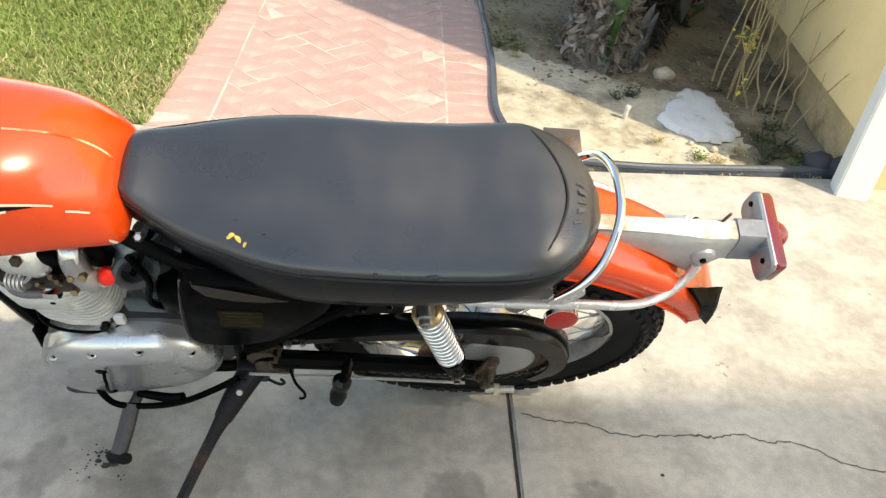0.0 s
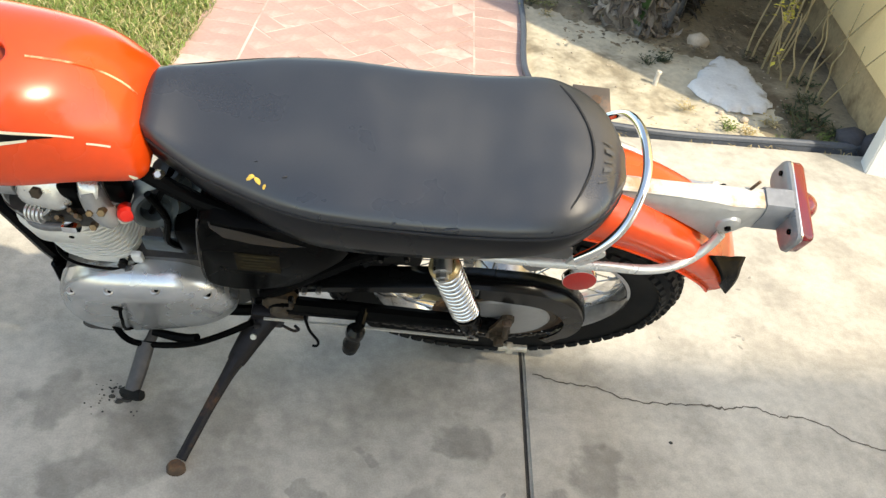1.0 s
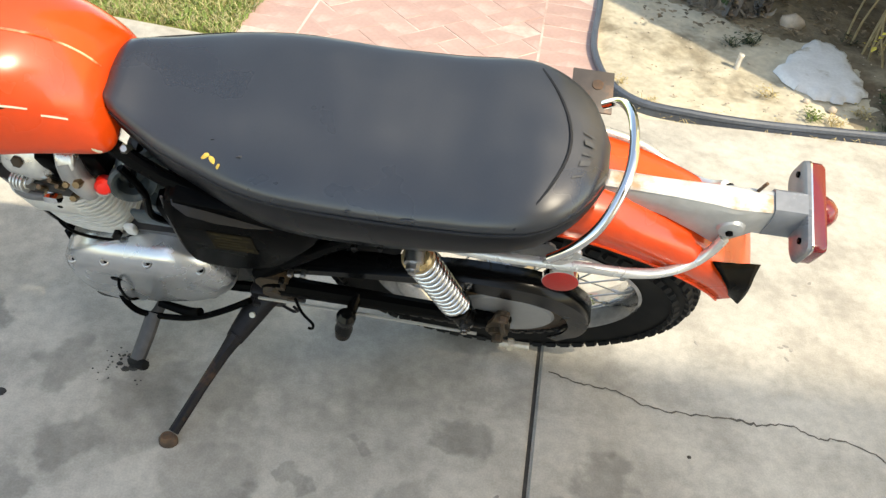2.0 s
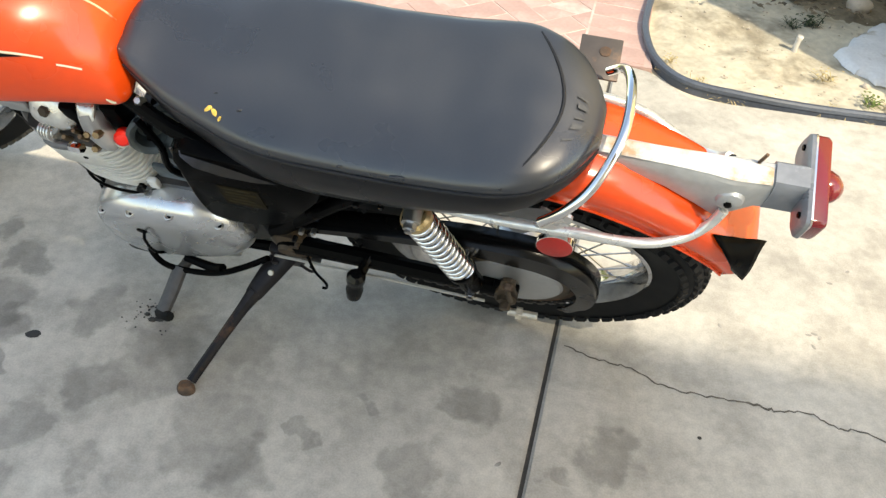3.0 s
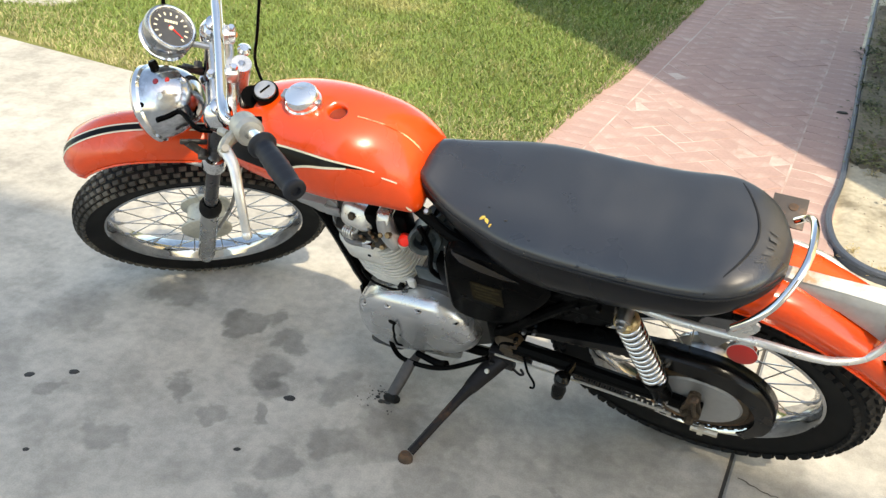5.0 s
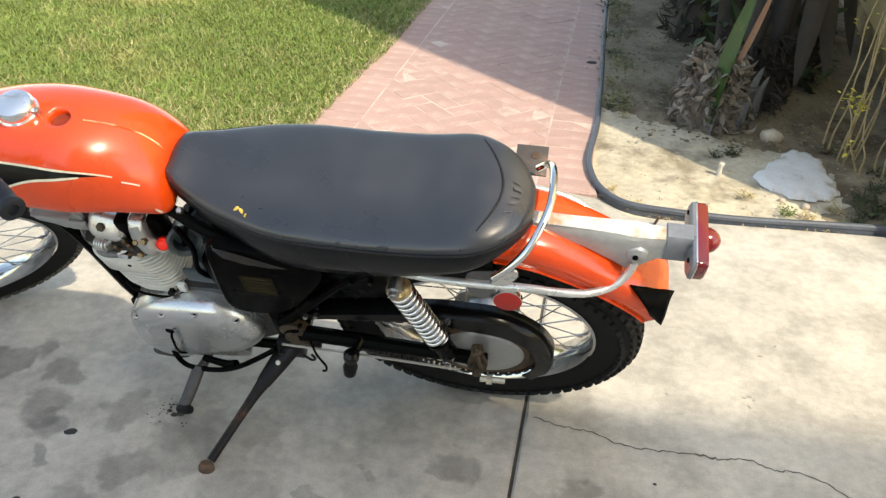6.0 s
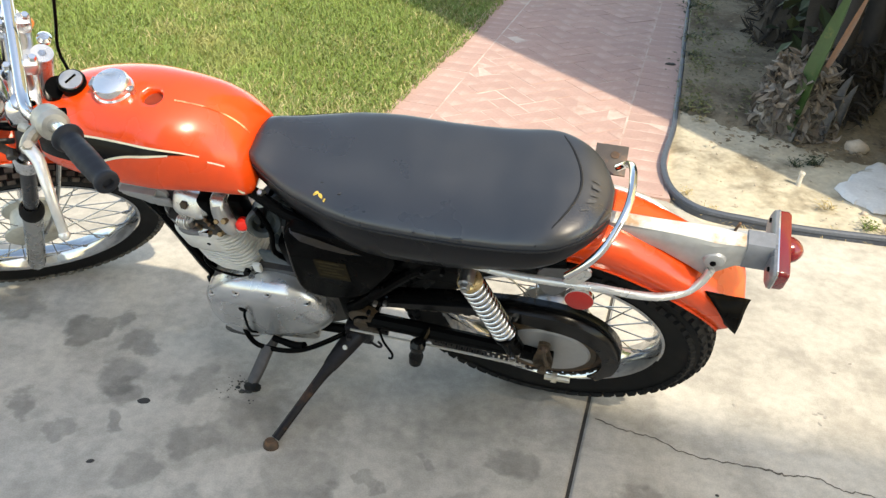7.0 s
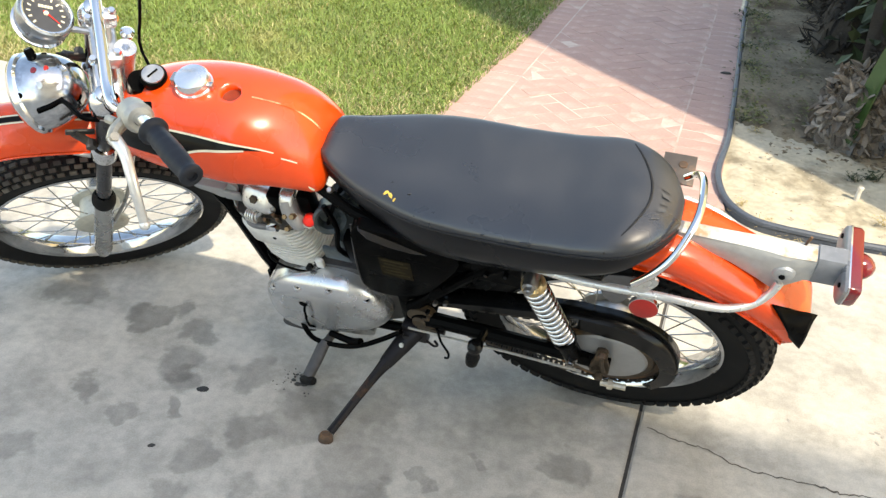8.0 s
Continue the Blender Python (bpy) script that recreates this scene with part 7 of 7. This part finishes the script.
# hanging dead leaves between the stems
for i, (x, y) in enumerate(((1.93, 2.75), (1.99, 2.62), (2.08, 2.80), (2.16, 2.95), (1.70, 2.95), (1.86, 3.2), (2.3, 3.2))):
    bm = bmesh.new()
    r = random.Random(40 + i)
    leaf_blade(bm, (x, y, 0.75), (r.uniform(-0.3, 0.2), r.uniform(-0.6, -0.1), -1.0), 0.62, 0.045, 0.0, 60 + i, 9, -0.4)
    tagged(link("dead_leaf", bm, HUSK_SHADED, smooth=60), "long grey dead leaf hanging beside the stems", "dead leaf", group="dead leaves in the bed")


def thin_shrub(x, y, seed, stems, height, label):
    r = random.Random(seed)
    shrub = empty("flowering_shrub", Matrix.Translation((x, y, 0)))
    tagged(shrub, label, "shrub", group="thin shrubs by the wall")
    tips = []
    for k in range(stems):
        a, lean = r.uniform(0, 6.283), r.uniform(0.02, 0.14)
        p = Vector((r.uniform(-0.07, 0.07), r.uniform(-0.09, 0.09), -0.02))
        pts = [p]
        for j in range(5):
            p = p + Vector((lean * math.cos(a) * 0.15 + r.uniform(-0.02, 0.02), lean * math.sin(a) * 0.15 + r.uniform(-0.02, 0.02), height / 5 * r.uniform(0.8, 1.2)))
            pts.append(p)
        bm = bmesh.new()
        tube(bm, pts, [0.005, 0.0045, 0.004, 0.0035, 0.003, 0.002], 6, 3)
        part("stem", bm, STEM, shrub)
        tips += pts[2:]
    bm = bmesh.new()
    for p in tips:
        if r.random() < 0.30:
            for k in range(r.randint(6, 16)):
                leaf_card(bm, p + Vector((r.gauss(0, 0.022), r.gauss(0, 0.022), r.gauss(0, 0.022))), r.uniform(0.016, 0.034), r)
    part("foliage", bm, FLOWER, shrub, "clusters of yellow leaves", 0)["kind"] = "stuff"


thin_shrub(2.075, 2.05, 4, 9, 0.70, "thin leggy shrub with yellowing leaf clusters")
thin_shrub(2.16, 1.86, 7, 5, 0.34, "thin leggy shrub with few yellow leaves")
# bare twigs before the wall
for i, (p0, p1, p2) in enumerate((((2.17, 1.72, 0.0), (2.19, 1.66, 0.16), (2.20, 1.56, 0.33)), ((2.24, 1.98, 0.0), (2.27, 1.9, 0.22), (2.28, 1.78, 0.42)), ((2.30, 2.2, 0.0), (2.33, 2.15, 0.3), (2.34, 2.0, 0.5)))):
    bm = bmesh.new()
    tube(bm, [p0, p1, p2], [0.004, 0.003, 0.002], 6, 4)
    tube(bm, [p1, (Vector(p1) + Vector(p2)) / 2 + Vector((-0.03, 0.03, 0.05))], [0.0025, 0.0015], 5, 3)
    tagged(link("bare_twig", bm, STEM), "bare brown twig standing before the wall", "twig", group="bare twigs by the wall")


def weed(x, y, seed, size, mat, label, blades=26):
    r = random.Random(seed)
    bm = bmesh.new()
    for k in range(blades):
        a = r.uniform(0, 6.283)
        leaf_blade(bm, (x + r.uniform(-0.4, 0.4) * size, y + r.uniform(-0.3, 0.3) * size, -0.01), (math.cos(a), math.sin(a), r.uniform(0.5, 1.8)), size * r.uniform(0.5, 1.0), size * 0.035, r.uniform(0.6, 1.6), seed * 50 + k, 4)
    for k in range(blades):
        leaf_card(bm, Vector((x + r.gauss(0, 0.35) * size, y + r.gauss(0, 0.35) * size, r.uniform(0, 0.5) * size)), size * 0.22, r)
    tagged(link("weed", bm, mat, smooth=0), label, "weed", group="weeds in the bed")


for i, (x, y, z, m) in enumerate(((1.69, 1.50, 0.06, 0), (1.76, 1.47, 0.05, 1), (1.57, 1.62, 0.05, 1), (2.00, 1.53, 0.09, 2), (2.08, 1.60, 0.09, 2), (2.12, 1.75, 0.08, 2), (1.60, 2.02, 0.07, 2), (1.52, 1.98, 0.05, 2), (1.12, 2.45, 0.06, 2), (1.10, 2.6, 0.05, 2), (1.14, 3.0, 0.06, 2), (1.20, 3.25, 0.10, 2), (1.24, 3.6, 0.12, 2), (1.30, 4.3, 0.14, 2), (1.17, 2.35, 0.05, 1), (1.21, 3.5, 0.06, 2), (1.30, 4.0, 0.08, 2), (1.14, 1.47, 0.04, 1), (1.34, 1.43, 0.03, 1), (1.55, 1.415, 0.035, 1), (1.86, 1.43, 0.035, 0), (1.05, 1.6, 0.035, 1), (2.02, 2.10, 0.06, 2), (2.18, 1.9, 0.08, 2), (1.94, 1.47, 0.05, 2), (2.06, 1.46, 0.06, 0), (1.88, 1.56, 0.05, 1), (2.12, 1.52, 0.07, 2), (2.02, 1.66, 0.07, 2))):
    weed(x, y, 20 + i, z, (WEED_GREEN, STRAW, LEAF_DARK)[m], ("small green weed growing by the edging", "tuft of dry straw by the edging", "low dark green weed in the soil")[m])

# white lime patch
bm = bmesh.new()
r = random.Random(8)
ring = []
out = [(1.645, 1.795), (1.72, 1.91), (1.80, 2.0), (1.875, 2.085), (1.93, 2.06), (1.965, 2.0), (1.96, 1.90), (1.955, 1.78), (1.945, 1.69), (1.895, 1.64), (1.81, 1.622), (1.73, 1.635), (1.672, 1.70)]
pts = []
for i in range(len(out)):
    a, b = Vector((*out[i], 0)), Vector((*out[(i + 1) % len(out)], 0))
    for k in range(5):
        p = a.lerp(b, k / 5)
        pts.append((p, Vector((r.uniform(-0.011, 0.011), r.uniform(-0.011, 0.011), 0))))
c = sum((p for p, _ in pts), Vector()) / len(pts)
rows = []
for f, h in ((1.0, -0.006), (0.97, 0.010), (0.85, 0.016), (0.6, 0.020), (0.3, 0.022)):
    rows.append([c + (p - c) * f + e * f ** 5 + Vector((0, 0, h + 0.005 * noise.noise((c + (p - c) * f) * 11))) for p, e in pts])
loft(bm, rows)
tagged(link("lime_patch", bm, LIME, smooth=60), "patch of white lime spilled on the soil", "lime patch")
# stake, stones, litter
bm = bmesh.new()
lathe(bm, [(0.0, -0.03), (0.010, -0.03), (0.009, 0.036), (0.012, 0.038), (0.012, 0.047), (0.009, 0.050), (0, 0.050)], (1.503, 1.80, 0), (0.05, 0.02, 1), 14)
tagged(link("plastic_stake", bm, DIRTY_WHITE), "short dirty white plastic stake in the soil", "stake")


def rock(x, y, z, sx, sy, sz, seed, mat, name, label, cat, group=""):
    bm = bmesh.new()
    bmesh.ops.create_icosphere(bm, subdivisions=2, radius=1.0)
    for v in bm.verts:
        v.co *= 1 + 0.28 * noise.noise(v.co * 1.7 + Vector((seed, 0, 0)))
        v.co = Vector((v.co.x * sx, v.co.y * sy, v.co.z * sz)) + Vector((x, y, z))
    tagged(link(name, bm, mat, smooth=50), label, cat, group)


rock(1.80, 2.17, 0.03, 0.05, 0.035, 0.035, 1, STONE, "stone", "pale broken stone lying on the soil", "stone", "stones in the bed")
rock(2.14, 1.44, 0.02, 0.065, 0.05, 0.045, 3, SLATE, "stone", "dark grey stone at the end of the edging", "stone", "stones in the bed")
rock(2.20, 1.40, 0.02, 0.05, 0.05, 0.05, 6, SLATE, "stone", "dark grey stone against the foundation", "stone", "stones in the bed")
rock(1.78, 1.56, 0.0, 0.016, 0.014, 0.012, 4, STONE, "stone", "small pale pebble near the weeds", "stone", "stones in the bed")
rock(1.70, 1.60, 0.0, 0.013, 0.012, 0.010, 5, STONE, "stone", "small pale pebble in the sand", "stone", "stones in the bed")
bm = bmesh.new()
r = random.Random(17)
for k in range(170):
    x, y = r.uniform(1.05, 2.3), 1.44 + 2.2 * r.random() ** 1.3
    if x < 1.08 + 0.1 * (y - 1.4):
        continue
    leaf_card(bm, Vector((x, y, 0.0 + 0.03 * min(max((y - 1.7) / 1.2, 0), 1))), r.uniform(0.004, 0.013), r, 0.15)
# dense litter among the plants, also put there to darken the shaded bed
for k in range(3200):
    y = 2.05 + 3.6 * r.random() ** 1.2
    x = 1.12 + 0.1 * (y - 1.4) + r.random() ** 0.8 * 1.4
    leaf_card(bm, Vector((x, y, 0.012 + 0.03 * min(max((y - 1.7) / 1.2, 0), 1))), r.uniform(0.010, 0.034), r, 0.3)
tagged(link("leaf_litter", bm, DEBRIS, smooth=0), "scattered dry leaf litter on the soil", "leaf litter", kind="stuff")
bm = bmesh.new()
r = random.Random(23)
for k in range(240):
    x, y = r.uniform(1.08, 2.2), 1.43 + 1.3 * r.random()
    q = r.uniform(0.0015, 0.004)
    m = Matrix.Translation((x, y, -0.006 + 0.02 * min(max((y - 1.7) / 1.2, 0), 1))) @ Matrix.Rotation(r.uniform(0, 6), 4, "Z")
    box(bm, (-q, -q * 0.7, -q * 0.3), (q, q * 0.7, q * 0.7), m)
tagged(link("gravel", bm, STONE, smooth=0), "fine loose gravel and clods on the soil", "gravel", kind="stuff")
bm = bmesh.new()
r = random.Random(53)
for k in range(230):
    x = 0.98 + 1.15 * r.random()
    y = (1.385 if x > 1.2 else 1.40 + (1.2 - x) * 0.75) + r.choice((-0.024, 0.022)) + r.gauss(0, 0.006)
    if noise.noise((x * 6, 2.0, 0)) < -0.05:
        continue
    a = r.uniform(0, 6.283)
    leaf_blade(bm, (x, y, -0.004), (math.cos(a), math.sin(a), r.uniform(0.4, 1.6)), r.uniform(0.012, 0.030), 0.0012, r.uniform(0.4, 1.6), k, 3)
tagged(link("dry_grass", bm, STRAW, smooth=0), "dry grass wisps along the rubber edging", "grass", kind="stuff")
bm = bmesh.new()
r = random.Random(61)
for c in range(84):
    cy = 2.42 + 3.5 * r.random() ** 1.3
    cx = 1.05 + 0.115 * max(cy - 1.9, 0) + abs(r.gauss(0, 0.06)) + (0.25 if c % 5 == 0 else 0)
    for k in range(24):
        leaf_card(bm, Vector((cx + r.gauss(0, 0.045), cy + r.gauss(0, 0.06), 0.004 + 0.03 * min(max((cy - 1.7) / 1.2, 0), 1) + 0.012 * r.random())), r.uniform(0.008, 0.026), r, 0.6)
tagged(link("ground_cover", bm, OLIVE, smooth=0), "low olive weeds creeping over the soil", "weeds", kind="stuff")
# leaf mass added to block the sky; its dark green also carries the shade
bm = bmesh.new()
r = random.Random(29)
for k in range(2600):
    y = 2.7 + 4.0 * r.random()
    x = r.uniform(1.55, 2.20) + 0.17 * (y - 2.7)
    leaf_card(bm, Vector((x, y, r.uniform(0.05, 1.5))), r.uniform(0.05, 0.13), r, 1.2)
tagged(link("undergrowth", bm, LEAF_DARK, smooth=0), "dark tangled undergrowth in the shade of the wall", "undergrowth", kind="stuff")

# ---- brick path ----
P0, PD = Vector((-0.277, 1.573, 0)), Vector((0.1185, 0.993, 0))
PN = Vector((0.993, -0.1185, 0))
bm = bmesh.new()
prism(bm, [(-0.277, 1.58), (0.99, 1.518), (0.975, 1.73), (1.05, 2.28), (1.27, 4.35), (2.0, 10.6), (0.78, 10.8), (0.23, 5.56), (-0.045, 3.05), (-0.095, 2.82)], -0.05, 0.0014)
path_bed = tagged(link("brick_path", bm, MORTAR), "pinkish red herringbone brick path with pale mortar", "path", kind="structure")
BW, JT, FIELD0, FIELD1, WIDE, FRONT = 0.100, 0.0065, 0.205, 1.025, 1.235, 0.073


def clip(poly, axis, limit, keep_less):
    out = []
    for i, p in enumerate(poly):
        q = poly[(i + 1) % len(poly)]
        ip = (p[axis] <= limit) == keep_less or p[axis] == limit
        iq = (q[axis] <= limit) == keep_less or q[axis] == limit
        if ip:
            out.append(p)
        if ip != iq:
            t = (limit - p[axis]) / (q[axis] - p[axis])
            out.append((p[0] + (q[0] - p[0]) * t, p[1] + (q[1] - p[1]) * t))
    return out


def trim_front(poly):
    """Cut an outline along the driveway's edge, which runs a little across the courses."""
    sheared = [(a, b - FRONT * a) for a, b in poly]
    return [(a, b + FRONT * a) for a, b in clip(sheared, 1, 0.0, False)]


def brick_verts(poly, top=0.0026, chamfer=0.0012):
    """A brick over an outline of (across, along), with a chamfered top."""
    n = len(poly)
    cx, cy = sum(p[0] for p in poly) / n, sum(p[1] for p in poly) / n
    verts, faces = [], []
    for f, z in ((1, -0.02), (1, top - chamfer), (0, top)):
        for p in poly:
            dx, dy = p[0] - cx, p[1] - cy
            k = 1 if f else max(1 - chamfer / max(math.hypot(dx, dy), 0.004), 0.3)
            verts.append((dx * k, dy * k, z))
    for r in range(2):
        for k in range(n):
            faces.append((r * n + k, r * n + (k + 1) % n, (r + 1) * n + (k + 1) % n, (r + 1) * n + k))
    faces.append(tuple(range(2 * n, 3 * n)))
    return verts, faces, cx, cy


shared, far_verts, far_faces, count = {}, [], [], 0
rb = random.Random(31)
axes = Matrix(((PN.x, PD.x, 0, 0), (PN.y, PD.y, 0, 0), (0, 0, 1, 0), (0, 0, 0, 1)))


def lay(poly, key):
    global count
    verts, faces, cx, cy = brick_verts(poly)
    at = P0 + PN * cx + PD * cy
    m = Matrix.Translation((at.x, at.y, rb.uniform(-0.0012, 0.0012))) @ axes @ Euler((rb.uniform(-0.006, 0.006), rb.uniform(-0.006, 0.006), 0)).to_matrix().to_4x4()
    if count < 300 and cy < 4.6:
        if key is None or key not in shared:
            me = bpy.data.meshes.new("brick")
            me.from_pydata(verts, [], faces)
            me.materials.append(BRICK)
            if key is not None:
                shared[key] = me
        else:
            me = shared[key]
        ob = new("brick", me)
        ob.parent = path_bed
        ob.matrix_basis = m
        count += 1
    else:
        i = len(far_verts)
        far_verts.extend(m @ Vector(v) for v in verts)
        far_faces.extend(tuple(i + k for k in f) for f in faces)


# pale mortar strips between the field and the edge courses
for c, strip in ((FIELD0 - JT / 2, PALE_MORTAR), (FIELD1 + JT / 2, MORTAR)):
    bm = bmesh.new()
    box(bm, (c - 0.0045, 0.0, -0.01), (c + 0.0045, 8.6, 0.0022), Matrix.Translation(P0) @ axes)
    part("mortar_strip", bm, strip, path_bed)
# soldier courses along both edges
for c0, c1 in ((0.0, FIELD0 - JT), (FIELD1 + JT, WIDE)):
    for k in range(88):
        a = k * BW + 0.004
        whole = [(c0, a + JT / 2), (c1, a + JT / 2), (c1, a + BW - JT / 2), (c0, a + BW - JT / 2)]
        cut = trim_front(whole)
        if len(cut) > 2:
            lay(cut, ("s", round(c0, 3)) if a > FRONT * c1 else None)
# herringbone field at 45 degrees
c45 = math.sqrt(0.5)
cells = []
for x in range(-10, 75):
    for y in range(-75, 75):
        k = (x - y) % 4
        if k == 0:
            rect = (x, y, x + 2, y + 1)
        elif k == 3:
            rect = (x, y, x + 1, y + 2)
        else:
            continue
        x0, y0, x1, y1 = (v * BW for v in rect)
        g = JT / 2
        poly = [((px * c45 - py * c45) + 0.6, (px * c45 + py * c45)) for px, py in ((x0 + g, y0 + g), (x1 - g, y0 + g), (x1 - g, y1 - g), (x0 + g, y1 - g))]
        if max(p[0] for p in poly) < FIELD0 or min(p[0] for p in poly) > FIELD1 or max(p[1] for p in poly) < 0.0 or min(p[1] for p in poly) > 8.6:
            continue
        whole = min(p[0] for p in poly) >= FIELD0 and max(p[0] for p in poly) <= FIELD1 and min(p[1] - FRONT * p[0] for p in poly) >= 0.0
        cut = trim_front(clip(clip(poly, 0, FIELD0, False), 0, FIELD1, True))
        if len(cut) < 3:
            continue
        area = abs(sum(cut[i][0] * cut[(i + 1) % len(cut)][1] - cut[(i + 1) % len(cut)][0] * cut[i][1] for i in range(len(cut)))) / 2
        if area < 0.0004:
            continue
        cells.append((sum(p[1] for p in cut) / len(cut), cut, ("h", k) if whole else None))
for cy, cut, key in sorted(cells, key=lambda c: c[0]):
    lay(cut, key)
me = bpy.data.meshes.new("far_bricks")
me.from_pydata(far_verts, [], far_faces)
me.materials.append(BRICK_FAR)
far = new("far_bricks", me)
far.parent = path_bed
far["kind"] = "stuff"
bm = bmesh.new()
blob(bm, 1.083, 3.115, 0.032, 0.018, 0.011, 901, turn=0.1)
tagged(link("dry_leaf", bm, OIL), "dark dead leaf lying on the bricks", "leaf")
